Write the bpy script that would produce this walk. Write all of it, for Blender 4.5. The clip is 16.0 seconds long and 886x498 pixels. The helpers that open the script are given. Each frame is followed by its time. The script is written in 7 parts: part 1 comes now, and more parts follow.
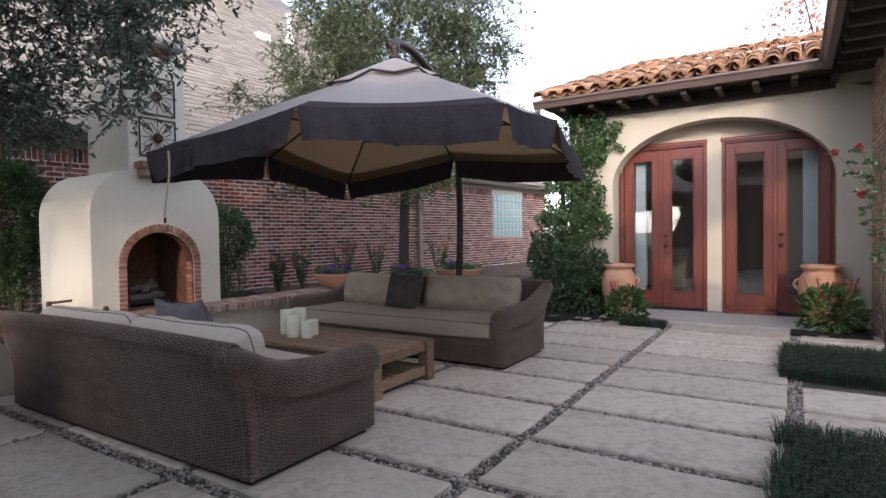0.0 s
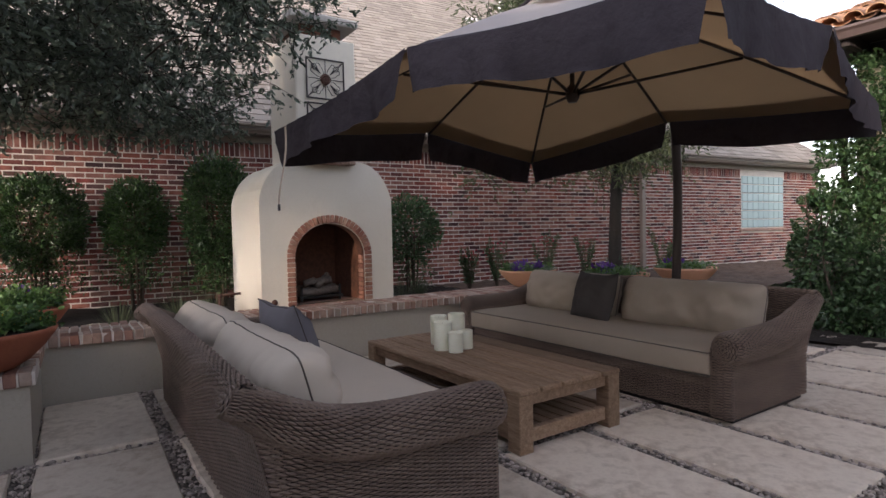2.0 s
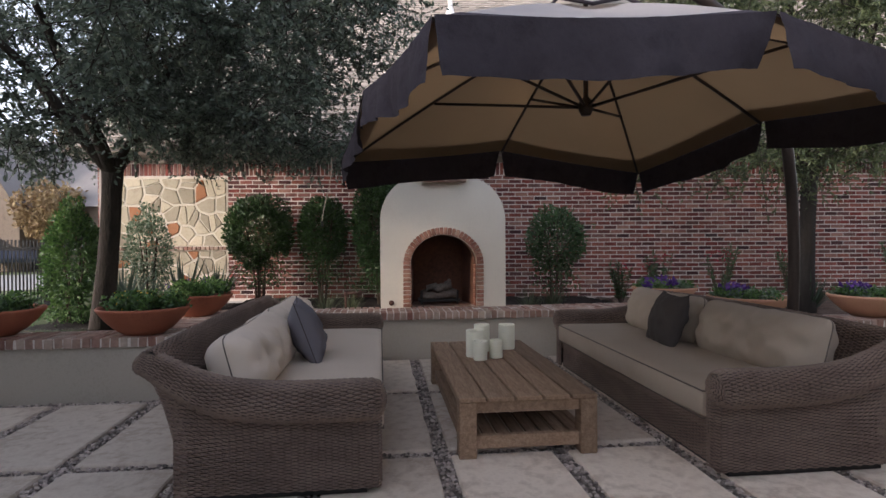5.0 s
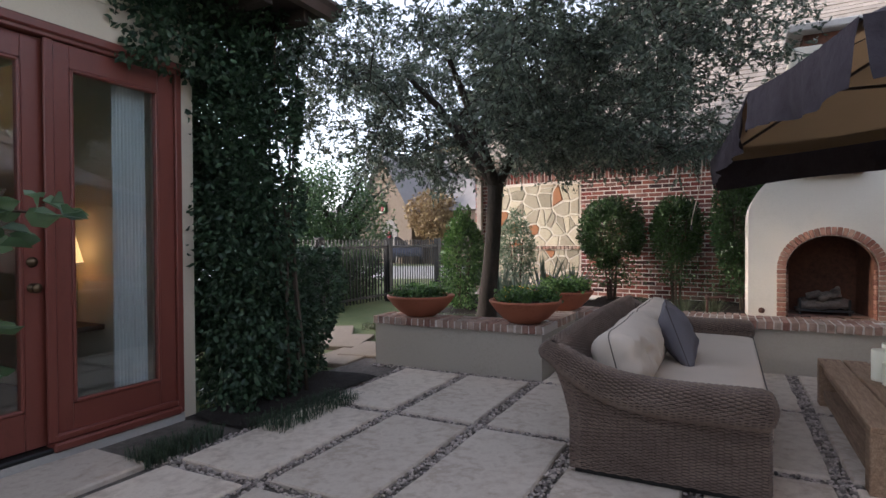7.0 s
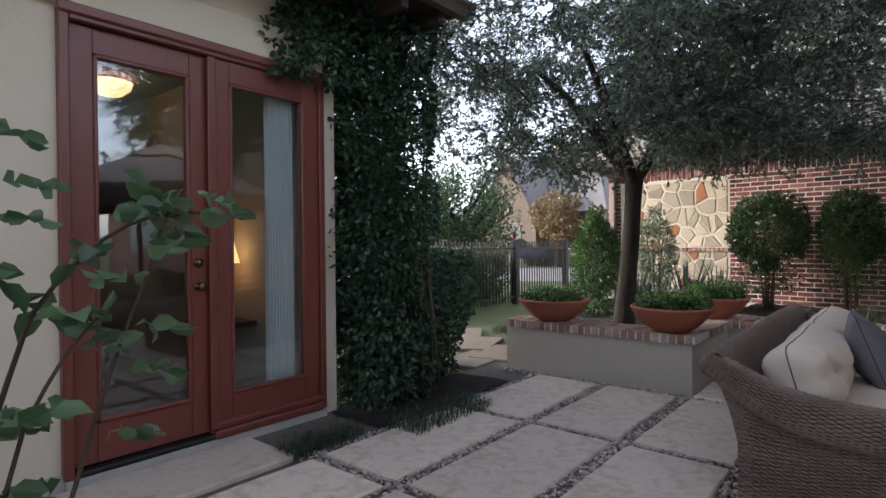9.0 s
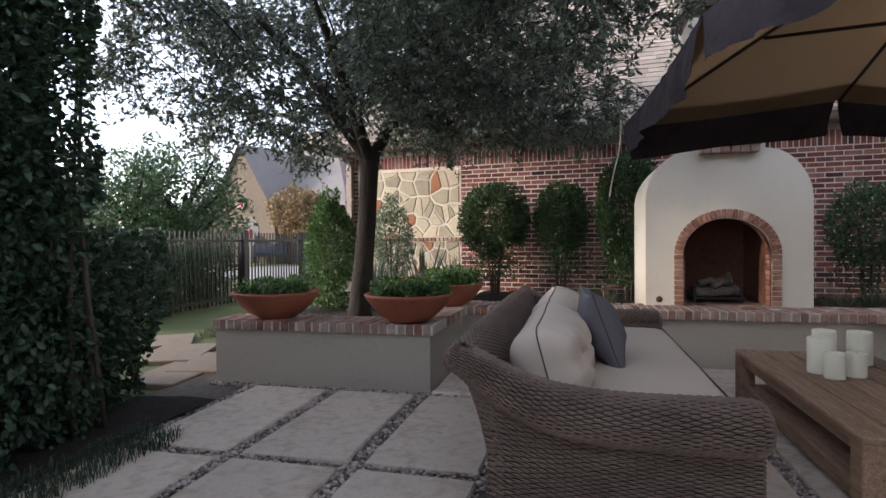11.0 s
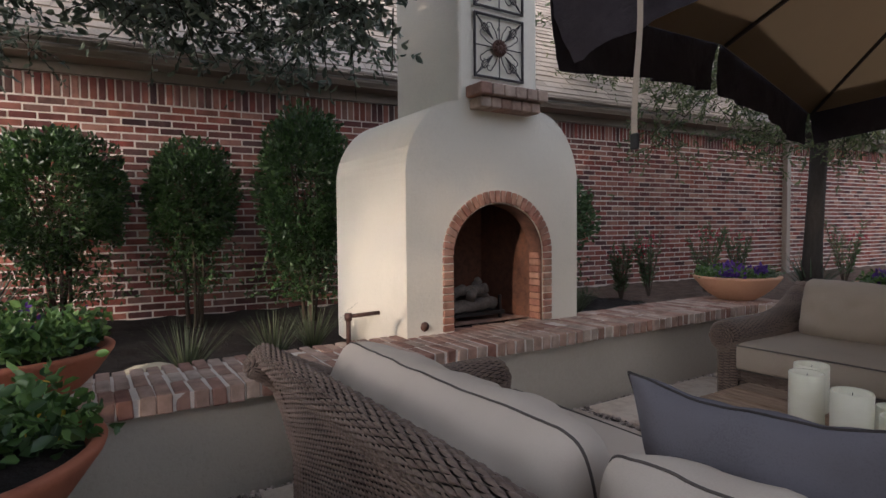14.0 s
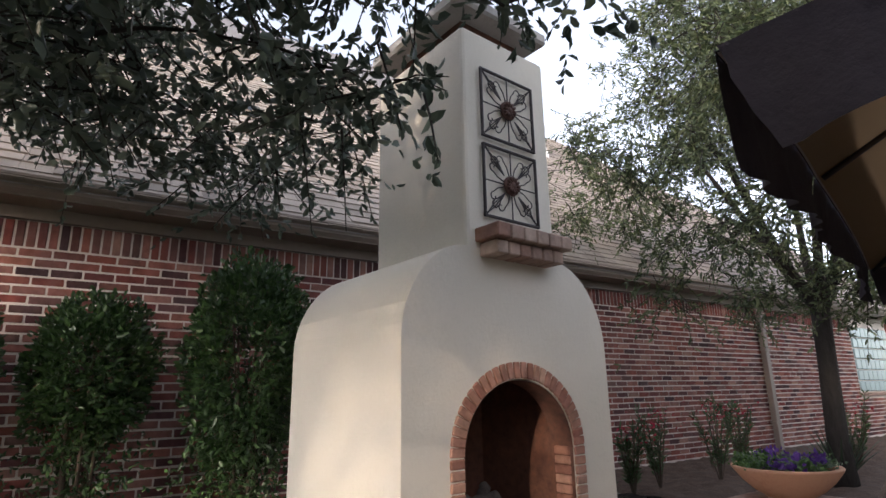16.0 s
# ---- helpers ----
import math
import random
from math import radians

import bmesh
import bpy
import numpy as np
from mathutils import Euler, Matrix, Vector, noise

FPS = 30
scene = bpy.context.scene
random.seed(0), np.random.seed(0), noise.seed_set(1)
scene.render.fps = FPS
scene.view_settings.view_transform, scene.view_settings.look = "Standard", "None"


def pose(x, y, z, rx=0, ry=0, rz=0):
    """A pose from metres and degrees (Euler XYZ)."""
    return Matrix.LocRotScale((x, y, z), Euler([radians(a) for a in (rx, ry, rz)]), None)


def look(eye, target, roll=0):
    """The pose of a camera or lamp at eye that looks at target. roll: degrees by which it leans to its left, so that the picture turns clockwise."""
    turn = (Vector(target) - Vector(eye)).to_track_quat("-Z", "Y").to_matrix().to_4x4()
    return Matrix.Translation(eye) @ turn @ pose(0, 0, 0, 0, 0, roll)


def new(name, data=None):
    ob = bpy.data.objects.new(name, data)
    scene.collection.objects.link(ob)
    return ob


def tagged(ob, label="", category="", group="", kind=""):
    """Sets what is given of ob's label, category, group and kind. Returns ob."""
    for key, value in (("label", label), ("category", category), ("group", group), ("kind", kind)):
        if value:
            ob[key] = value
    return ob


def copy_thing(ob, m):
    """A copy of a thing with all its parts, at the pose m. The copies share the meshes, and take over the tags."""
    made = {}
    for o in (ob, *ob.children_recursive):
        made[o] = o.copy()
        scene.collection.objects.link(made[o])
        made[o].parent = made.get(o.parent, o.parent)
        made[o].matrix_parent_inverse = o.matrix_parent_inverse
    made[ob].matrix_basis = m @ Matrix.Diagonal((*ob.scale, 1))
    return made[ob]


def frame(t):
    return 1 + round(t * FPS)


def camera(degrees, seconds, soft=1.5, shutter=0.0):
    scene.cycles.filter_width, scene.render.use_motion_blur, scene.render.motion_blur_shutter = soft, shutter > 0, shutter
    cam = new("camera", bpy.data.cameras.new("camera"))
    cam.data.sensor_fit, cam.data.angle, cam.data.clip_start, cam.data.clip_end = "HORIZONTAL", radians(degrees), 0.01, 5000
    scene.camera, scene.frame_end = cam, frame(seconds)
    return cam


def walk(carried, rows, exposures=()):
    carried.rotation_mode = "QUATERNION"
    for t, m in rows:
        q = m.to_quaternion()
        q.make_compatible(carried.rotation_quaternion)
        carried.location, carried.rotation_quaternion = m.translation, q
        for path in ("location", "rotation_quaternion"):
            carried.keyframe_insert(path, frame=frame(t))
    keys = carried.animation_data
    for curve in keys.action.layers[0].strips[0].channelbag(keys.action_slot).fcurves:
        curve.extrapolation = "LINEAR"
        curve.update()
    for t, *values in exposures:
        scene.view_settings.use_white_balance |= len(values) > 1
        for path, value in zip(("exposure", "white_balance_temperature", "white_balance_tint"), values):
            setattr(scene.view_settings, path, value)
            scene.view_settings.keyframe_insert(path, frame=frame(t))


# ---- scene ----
# the camera and its walk: seconds, x, y, z, yaw, pitch, roll
cam = camera(77.14, 16.0)
ROWS = [
    (0.0, 0.000, -0.000, 1.223, 32.41, -1.49, 0.95),
    (0.5, -0.048, 0.159, 1.190, 35.87, -1.56, 1.01),
    (1.0, -0.226, 0.449, 1.183, 42.16, -1.67, 1.08),
    (1.5, -0.372, 0.813, 1.179, 48.61, -1.74, 1.12),
    (2.0, -0.433, 1.218, 1.184, 56.14, -1.73, 1.28),
    (2.5, -0.370, 1.669, 1.179, 64.60, -1.30, 1.18),
    (3.0, -0.228, 2.143, 1.158, 73.60, -1.03, 1.08),
    (5.5, 0.568, 2.704, 1.217, 86.96, -0.64, 0.28),
    (6.0, 0.668, 2.601, 1.227, 94.65, -0.77, 0.30),
    (6.5, 0.756, 2.543, 1.260, 107.47, -0.89, 0.19),
    (7.0, 0.760, 2.505, 1.265, 117.06, -0.78, 0.35),
    (7.5, 0.747, 2.475, 1.284, 125.08, -0.73, 0.37),
    (8.0, 0.747, 2.406, 1.286, 130.98, -0.51, 0.55),
    (10.5, 0.182, 2.261, 1.143, 114.25, -0.38, 0.55),
    (11.0, -0.171, 2.075, 1.104, 103.63, -0.75, 0.46),
    (11.5, -0.571, 1.858, 1.107, 94.11, -1.46, 0.41),
    (12.0, -1.053, 1.617, 1.097, 86.00, -1.66, 0.61),
    (12.5, -1.523, 1.422, 1.112, 77.28, -1.77, 0.65),
    (13.0, -1.971, 1.256, 1.131, 69.30, -2.00, 0.70),
    (13.5, -2.433, 1.131, 1.126, 63.07, -2.13, 0.65),
    (14.0, -2.857, 1.119, 1.147, 57.42, -2.26, 0.57),
    (14.5, -3.301, 1.209, 1.149, 55.75, -1.40, 0.57),
    (15.0, -3.643, 1.335, 1.172, 54.57, 5.11, 0.71),
    (15.5, -3.738, 1.374, 1.216, 52.91, 11.68, 0.76),
    (16.0, -3.784, 1.368, 1.243, 51.49, 14.48, 0.93),
]
EXPOSURES = [(0.0, 1.9, 5950, 17), (2.5, 1.76, 6250, 19), (5.5, 1.84, 6120, 18), (8.0, 1.97, 5970, 17), (10.5, 1.9, 6050, 17), (13.0, 1.75, 6150, 17), (14.5, 1.7, 6200, 17), (16.0, 1.8, 6200, 17)]
walk(cam, [(t, pose(x, y, z, 90 + pitch, roll, yaw)) for t, x, y, z, yaw, pitch, roll in ROWS], EXPOSURES)

# world and sun
SUN_EL, SUN_AZ = 16.0, 157.0          # azimuth the light comes from, clockwise from +y
world = bpy.data.worlds.new("world")
scene.world = world
world.use_nodes = True
wn = world.node_tree.nodes
sky = wn.new("ShaderNodeTexSky")
sky.sky_type = "NISHITA"
sky.sun_disc = False
sky.sun_elevation = radians(SUN_EL)
sky.sun_rotation = radians(SUN_AZ)
sky.air_density, sky.dust_density, sky.ozone_density = 1.0, 1.6, 1.0
haze = wn.new("ShaderNodeHueSaturation")          # thin high cloud greys the blue
haze.inputs["Saturation"].default_value = 0.4
wn["Background"].inputs["Strength"].default_value = 0.15
world.node_tree.links.new(sky.outputs[0], haze.inputs["Color"])
world.node_tree.links.new(haze.outputs[0], wn["Background"].inputs[0])
sun_data = bpy.data.lights.new("sun", "SUN")
sun_data.energy, sun_data.angle, sun_data.color = 0.5, radians(0.9), (1.0, 0.80, 0.56)
sun = new("sun", sun_data)
_a, _e = radians(SUN_AZ), radians(SUN_EL)
SUN_FROM = Vector((math.sin(_a) * math.cos(_e), math.cos(_a) * math.cos(_e), math.sin(_e)))
sun.matrix_world = look(SUN_FROM * 40, (0, 0, 0))


# ---- materials ----
def shader(name, rough=0.8, metal=0.0, spec=0.5):
    m = bpy.data.materials.new(name)
    m.use_nodes = True
    b = m.node_tree.nodes["Principled BSDF"]
    b.inputs["Roughness"].default_value = rough
    b.inputs["Metallic"].default_value = metal
    b.inputs["Specular IOR Level"].default_value = spec
    return m, m.node_tree.nodes, m.node_tree.links, b


def ramp(nodes, stops):
    r = nodes.new("ShaderNodeValToRGB")
    e = r.color_ramp.elements
    while len(e) < len(stops):
        e.new(0.5)
    for el, (p, c) in zip(e, stops):
        el.position, el.color = p, (*c, 1)
    return r


def noise_tex(nodes, links, scale, detail=6, rough=0.6, coords=None):
    n = nodes.new("ShaderNodeTexNoise")
    n.inputs["Scale"].default_value, n.inputs["Detail"].default_value, n.inputs["Roughness"].default_value = scale, detail, rough
    if coords:
        links.new(coords, n.inputs["Vector"])
    return n


def surface(name, colors, big=1.5, small=30.0, rough=0.85, bump=0.15, metal=0.0, spec=0.4, mix=0.5, rand=0.0, stretch=None, dist=0.01, island=False, val=0.0):
    """Mottled surface: two scales of noise choose among colours; small noise gives relief; rand shifts the value per object or island."""
    m, n, l, b = shader(name, rough, metal, spec)
    co = n.new("ShaderNodeTexCoord")
    out = co.outputs["Object"]
    if stretch:
        mp = n.new("ShaderNodeMapping")
        mp.inputs["Scale"].default_value = stretch
        l.new(out, mp.inputs["Vector"])
        out = mp.outputs[0]
    a, c = noise_tex(n, l, big, 5, 0.6, out), noise_tex(n, l, small, 6, 0.65, out)
    add = n.new("ShaderNodeMix")
    add.inputs["Factor"].default_value = mix
    l.new(a.outputs["Fac"], add.inputs["A"])
    l.new(c.outputs["Fac"], add.inputs["B"])
    r = ramp(n, [(0.3 + 0.4 * i / max(1, len(colors) - 1), k) for i, k in enumerate(colors)])
    l.new(add.outputs["Result"], r.inputs["Fac"])
    col = r.outputs["Color"]
    if rand:
        hs = n.new("ShaderNodeHueSaturation")
        if island:
            src = n.new("ShaderNodeNewGeometry").outputs["Random Per Island"]
        else:
            src = n.new("ShaderNodeObjectInfo").outputs["Random"]
        mr = n.new("ShaderNodeMapRange")
        mr.inputs["To Min"].default_value, mr.inputs["To Max"].default_value = 1 - rand, 1 + rand
        l.new(src, mr.inputs["Value"])
        l.new(mr.outputs[0], hs.inputs["Value"])
        l.new(col, hs.inputs["Color"])
        col = hs.outputs["Color"]
    l.new(col, b.inputs["Base Color"])
    if bump:
        bp = n.new("ShaderNodeBump")
        bp.inputs["Strength"].default_value, bp.inputs["Distance"].default_value = bump, dist
        l.new(c.outputs["Fac"], bp.inputs["Height"])
        l.new(bp.outputs["Normal"], b.inputs["Normal"])
    return m


def brick_mat(name, island, palette, grime=0.5):
    """Fired brick: a colour per brick from a palette, sooty and limed patches, pitted relief."""
    m, n, l, b = shader(name, 0.9, 0, 0.25)
    co = n.new("ShaderNodeTexCoord").outputs["Object"]
    geo = n.new("ShaderNodeNewGeometry")
    src = geo.outputs["Random Per Island"] if island else n.new("ShaderNodeObjectInfo").outputs["Random"]
    r = ramp(n, [(i / (len(palette) - 1), k) for i, k in enumerate(palette)])
    l.new(src, r.inputs["Fac"])
    big = noise_tex(n, l, 2.2, 6, 0.65, geo.outputs["Position"])
    fine = noise_tex(n, l, 45, 5, 0.7, geo.outputs["Position"])
    mid = noise_tex(n, l, 11, 4, 0.6, geo.outputs["Position"])
    hs = n.new("ShaderNodeHueSaturation")
    mr = n.new("ShaderNodeMapRange")
    mr.inputs["From Min"].default_value, mr.inputs["From Max"].default_value = 0.3, 0.7
    mr.inputs["To Min"].default_value, mr.inputs["To Max"].default_value = 1 - grime, 1 + grime * 0.8
    l.new(mid.outputs["Fac"], mr.inputs["Value"])
    l.new(mr.outputs[0], hs.inputs["Value"])
    l.new(r.outputs["Color"], hs.inputs["Color"])
    mx = n.new("ShaderNodeMix")
    mx.data_type = "RGBA"
    mk = n.new("ShaderNodeMapRange")
    mk.inputs["From Min"].default_value, mk.inputs["From Max"].default_value, mk.inputs["To Max"].default_value = 0.55, 0.80, 0.2
    l.new(big.outputs["Fac"], mk.inputs["Value"])
    l.new(mk.outputs[0], mx.inputs["Factor"])
    l.new(hs.outputs["Color"], mx.inputs["A"])
    mx.inputs["B"].default_value = (0.42, 0.36, 0.33, 1)
    l.new(mx.outputs["Result"], b.inputs["Base Color"])
    bp = n.new("ShaderNodeBump")
    bp.inputs["Strength"].default_value, bp.inputs["Distance"].default_value = 0.5, 0.006
    l.new(fine.outputs["Fac"], bp.inputs["Height"])
    l.new(bp.outputs["Normal"], b.inputs["Normal"])
    return m


def leaf_mat(name, dark, light, rough=0.45, trans=0.25):
    m, n, l, b = shader(name, rough, 0, 0.5)
    geo = n.new("ShaderNodeNewGeometry")
    r = ramp(n, [(0.0, dark), (0.6, tuple((x + y) / 2 for x, y in zip(dark, light))), (1.0, light)])
    l.new(geo.outputs["Random Per Island"], r.inputs["Fac"])
    l.new(r.outputs["Color"], b.inputs["Base Color"])
    tr = n.new("ShaderNodeBsdfTranslucent")
    l.new(r.outputs["Color"], tr.inputs["Color"])
    mx = n.new("ShaderNodeMixShader")
    mx.inputs[0].default_value = trans
    l.new(b.outputs[0], mx.inputs[1])
    l.new(tr.outputs[0], mx.inputs[2])
    l.new(mx.outputs[0], n["Material Output"].inputs["Surface"])
    return m


def wood_mat(name, a, b_, c, axis=(1, 12, 12), rough=0.75, rand=0.25):
    return surface(name, [a, b_, c], 3.0, 14.0, rough, 0.3, 0, 0.3, 0.55, rand, axis, 0.004)


RED_BRICK = [(0.17, 0.052, 0.042), (0.235, 0.08, 0.06), (0.06, 0.03, 0.032), (0.28, 0.11, 0.08), (0.16, 0.056, 0.05), (0.05, 0.027, 0.03), (0.34, 0.19, 0.15), (0.21, 0.056, 0.044), (0.09, 0.042, 0.044), (0.30, 0.15, 0.12), (0.13, 0.045, 0.04)]
CAP_BRICK = [(0.29, 0.165, 0.125), (0.40, 0.30, 0.245), (0.23, 0.115, 0.088), (0.35, 0.235, 0.185), (0.43, 0.35, 0.29), (0.31, 0.19, 0.145)]
M = {}
M["brick"] = brick_mat("red_brick", True, RED_BRICK, 0.3)
M["brick_o"] = brick_mat("red_brick_single", False, RED_BRICK, 0.3)
M["cap"] = brick_mat("antique_brick", False, CAP_BRICK, 0.35)
M["archbrick"] = brick_mat("arch_brick_fired", False, [(0.33, 0.16, 0.11), (0.40, 0.23, 0.165), (0.24, 0.105, 0.075), (0.37, 0.19, 0.14), (0.45, 0.30, 0.22)], 0.35)
M["tanbrick"] = brick_mat("tan_brick", True, [(0.42, 0.30, 0.20), (0.5, 0.4, 0.3), (0.36, 0.22, 0.15), (0.46, 0.33, 0.25)], 0.3)
M["mortar"] = surface("mortar", [(0.48, 0.43, 0.385), (0.66, 0.60, 0.54), (0.56, 0.505, 0.45)], 3, 60, 0.95, 0.3)
M["stone_mortar"] = surface("stone_mortar", [(0.55, 0.50, 0.41), (0.66, 0.61, 0.51)], 3, 60, 0.95, 0.5)
M["stucco"] = surface("cream_stucco", [(0.62, 0.58, 0.49), (0.70, 0.655, 0.56), (0.66, 0.615, 0.52)], 1.2, 55, 0.92, 0.45, spec=0.2, dist=0.006, mix=0.35)
M["stucco_wall"] = surface("tan_stucco", [(0.56, 0.50, 0.39), (0.64, 0.57, 0.45), (0.60, 0.53, 0.42)], 1.0, 60, 0.92, 0.4, spec=0.2, dist=0.005, mix=0.35)
# warmer stucco, its value lowered to stand in for shade on the arched wall
M["stucco_north"] = surface("warm_stucco_shaded", [(0.47, 0.42, 0.335), (0.54, 0.485, 0.39), (0.505, 0.45, 0.36)], 1.1, 55, 0.92, 0.45, spec=0.2, dist=0.006, mix=0.35)
# seat wall stucco, darkened so its colour carries the tree's shade
M["stucco_low"] = surface("seat_wall_stucco_shaded", [(0.36, 0.325, 0.27), (0.44, 0.40, 0.335), (0.40, 0.36, 0.30)], 1.6, 50, 0.93, 0.4, spec=0.2, dist=0.005)
M["paver"] = surface("limestone_paver", [(0.26, 0.195, 0.145), (0.56, 0.465, 0.375), (0.68, 0.59, 0.49), (0.50, 0.41, 0.325), (0.82, 0.73, 0.62)], 1.5, 11, 0.85, 0.5, spec=0.3, rand=0.2, dist=0.012, mix=0.45)
M["slab"] = surface("concrete_slab", [(0.36, 0.34, 0.31), (0.45, 0.43, 0.40), (0.40, 0.38, 0.35)], 2.0, 40, 0.88, 0.2, spec=0.3)
M["flagstone"] = surface("brown_flagstone", [(0.15, 0.115, 0.085), (0.25, 0.20, 0.155), (0.2, 0.155, 0.12)], 2.5, 30, 0.9, 0.3)
M["gravel_bed"] = surface("gravel_bed", [(0.05, 0.04, 0.035), (0.13, 0.11, 0.095), (0.2, 0.17, 0.15)], 20, 120, 0.95, 0.8, dist=0.01)
M["pebble"] = surface("pebble", [(0.30, 0.25, 0.22), (0.42, 0.36, 0.32)], 8, 60, 0.7, 0.1, rand=0.65, island=True)
M["mulch"] = surface("bark_mulch", [(0.007, 0.005, 0.004), (0.02, 0.014, 0.011), (0.04, 0.028, 0.02)], 9, 60, 0.95, 1.0, dist=0.03)
M["leaf_litter"] = surface("leaf_litter", [(0.05, 0.033, 0.024), (0.12, 0.08, 0.058), (0.2, 0.14, 0.105)], 7, 50, 0.95, 1.0, dist=0.03)
M["lawn"] = surface("lawn", [(0.05, 0.075, 0.02), (0.10, 0.13, 0.045), (0.16, 0.15, 0.07)], 0.8, 60, 0.95, 0.6, dist=0.02)
M["asphalt"] = surface("asphalt", [(0.28, 0.275, 0.265), (0.36, 0.355, 0.345)], 0.6, 60, 0.9, 0.3)
M["wicker"] = surface("wicker", [(0.085, 0.058, 0.046), (0.165, 0.118, 0.094), (0.25, 0.188, 0.153)], 4, 70, 0.55, 0.2, spec=0.4, stretch=(1, 1, 3), dist=0.003)
# near-black sheet: shade of the hollow behind the strands, put into colour
M["wicker_gap_shade"] = surface("wicker_gap_shade", [(0.016, 0.012, 0.010), (0.03, 0.023, 0.019)], 4, 70, 0.9, 0.2)
M["canvas"] = surface("oatmeal_canvas", [(0.52, 0.445, 0.365), (0.58, 0.50, 0.415), (0.55, 0.475, 0.39)], 3, 260, 0.95, 0.25, spec=0.1, dist=0.002)
# oatmeal canvas at about half its value, for the far cushions and the strap
M["canvas_darker"] = surface("darker_canvas", [(0.275, 0.225, 0.18), (0.335, 0.28, 0.225), (0.305, 0.25, 0.20)], 3, 260, 0.95, 0.25, spec=0.1, dist=0.002)
M["blue_grey"] = surface("slate_blue_cloth", [(0.11, 0.104, 0.116), (0.15, 0.142, 0.158), (0.13, 0.122, 0.137)], 4, 260, 0.95, 0.3, spec=0.1, dist=0.002)
M["charcoal"] = surface("charcoal_cloth", [(0.045, 0.04, 0.038), (0.065, 0.058, 0.055)], 4, 260, 0.95, 0.3, spec=0.1, dist=0.002)
M["piping"] = surface("cushion_piping", [(0.09, 0.075, 0.066), (0.12, 0.10, 0.086)], 6, 90, 0.9, 0.0)
M["teak"] = wood_mat("weathered_teak", (0.105, 0.065, 0.04), (0.245, 0.162, 0.105), (0.39, 0.28, 0.195))
M["wax"] = surface("ivory_wax", [(0.72, 0.715, 0.57), (0.78, 0.775, 0.65)], 5, 20, 0.5, 0.03)
M["umb_dark"] = surface("charcoal_valance", [(0.026, 0.022, 0.027), (0.050, 0.044, 0.052), (0.036, 0.031, 0.038)], 3, 9, 0.95, 0.6, spec=0.06, dist=0.03)
M["bronze"] = surface("dark_bronze_metal", [(0.035, 0.026, 0.022), (0.06, 0.045, 0.038)], 4, 60, 0.45, 0.05, metal=0.4)
M["iron"] = surface("painted_iron", [(0.03, 0.026, 0.026), (0.055, 0.045, 0.045)], 8, 60, 0.5, 0.1, metal=0.3)
M["rust_iron"] = surface("rust_iron", [(0.07, 0.035, 0.026), (0.12, 0.06, 0.045)], 10, 60, 0.6, 0.3, metal=0.2)
M["terracotta"] = surface("terracotta", [(0.24, 0.075, 0.04), (0.33, 0.11, 0.06), (0.29, 0.095, 0.052)], 4, 40, 0.75, 0.15, dist=0.004)
M["clay"] = surface("pale_clay", [(0.42, 0.20, 0.12), (0.52, 0.29, 0.18), (0.47, 0.24, 0.15)], 5, 40, 0.8, 0.2, dist=0.004)
M["doorwood"] = surface("mahogany_paint", [(0.115, 0.030, 0.022), (0.165, 0.045, 0.032), (0.14, 0.036, 0.026)], 2, 26, 0.38, 0.1, spec=0.5, stretch=(8, 8, 1), dist=0.002)
M["trimwood"] = surface("dark_eave_wood", [(0.035, 0.025, 0.022), (0.06, 0.045, 0.038)], 3, 30, 0.7, 0.2)
M["gutter"] = surface("brown_gutter", [(0.10, 0.07, 0.06), (0.13, 0.09, 0.078)], 2, 20, 0.4, 0.03, spec=0.5)
M["tan_gutter"] = surface("taupe_gutter", [(0.22, 0.18, 0.15), (0.27, 0.225, 0.19)], 2, 20, 0.45, 0.03)
M["roof_tile"] = surface("clay_roof_tile", [(0.20, 0.11, 0.07), (0.42, 0.235, 0.13), (0.33, 0.17, 0.095), (0.48, 0.33, 0.2)], 4, 24, 0.85, 0.25, rand=0.35, dist=0.006)
M["shingle"] = surface("asphalt_shingle", [(0.20, 0.17, 0.145), (0.30, 0.26, 0.22), (0.25, 0.215, 0.185)], 2, 60, 0.95, 0.4, rand=0.18, island=True, dist=0.006)
M["shingle_far"] = surface("grey_shingle", [(0.16, 0.15, 0.145), (0.22, 0.205, 0.2)], 2, 20, 0.95, 0.3)
M["stone"] = surface("limestone_rubble", [(0.27, 0.22, 0.15), (0.43, 0.38, 0.28), (0.35, 0.29, 0.20)], 5, 30, 0.9, 0.5, rand=0.38, dist=0.012)
M["rust_stone"] = surface("rust_sandstone", [(0.25, 0.105, 0.045), (0.36, 0.17, 0.085)], 5, 30, 0.9, 0.4, dist=0.012)
# brown stone, darkened further to put the far walls' shade into it
M["farstone"] = surface("far_house_stone_shaded", [(0.075, 0.058, 0.042), (0.135, 0.106, 0.08), (0.10, 0.08, 0.06)], 2.5, 9, 0.95, 0.3)
M["fire_dark"] = surface("sooty_firebrick", [(0.05, 0.028, 0.02), (0.13, 0.06, 0.04), (0.20, 0.085, 0.05)], 2.5, 20, 0.95, 0.3)
M["log"] = surface("ceramic_log", [(0.06, 0.05, 0.045), (0.15, 0.125, 0.105), (0.25, 0.215, 0.185)], 6, 30, 0.9, 0.6)
M["bark"] = surface("live_oak_bark", [(0.010, 0.0075, 0.006), (0.026, 0.020, 0.015), (0.05, 0.038, 0.03)], 4, 22, 0.95, 1.0, stretch=(2, 2, 0.5), dist=0.02)
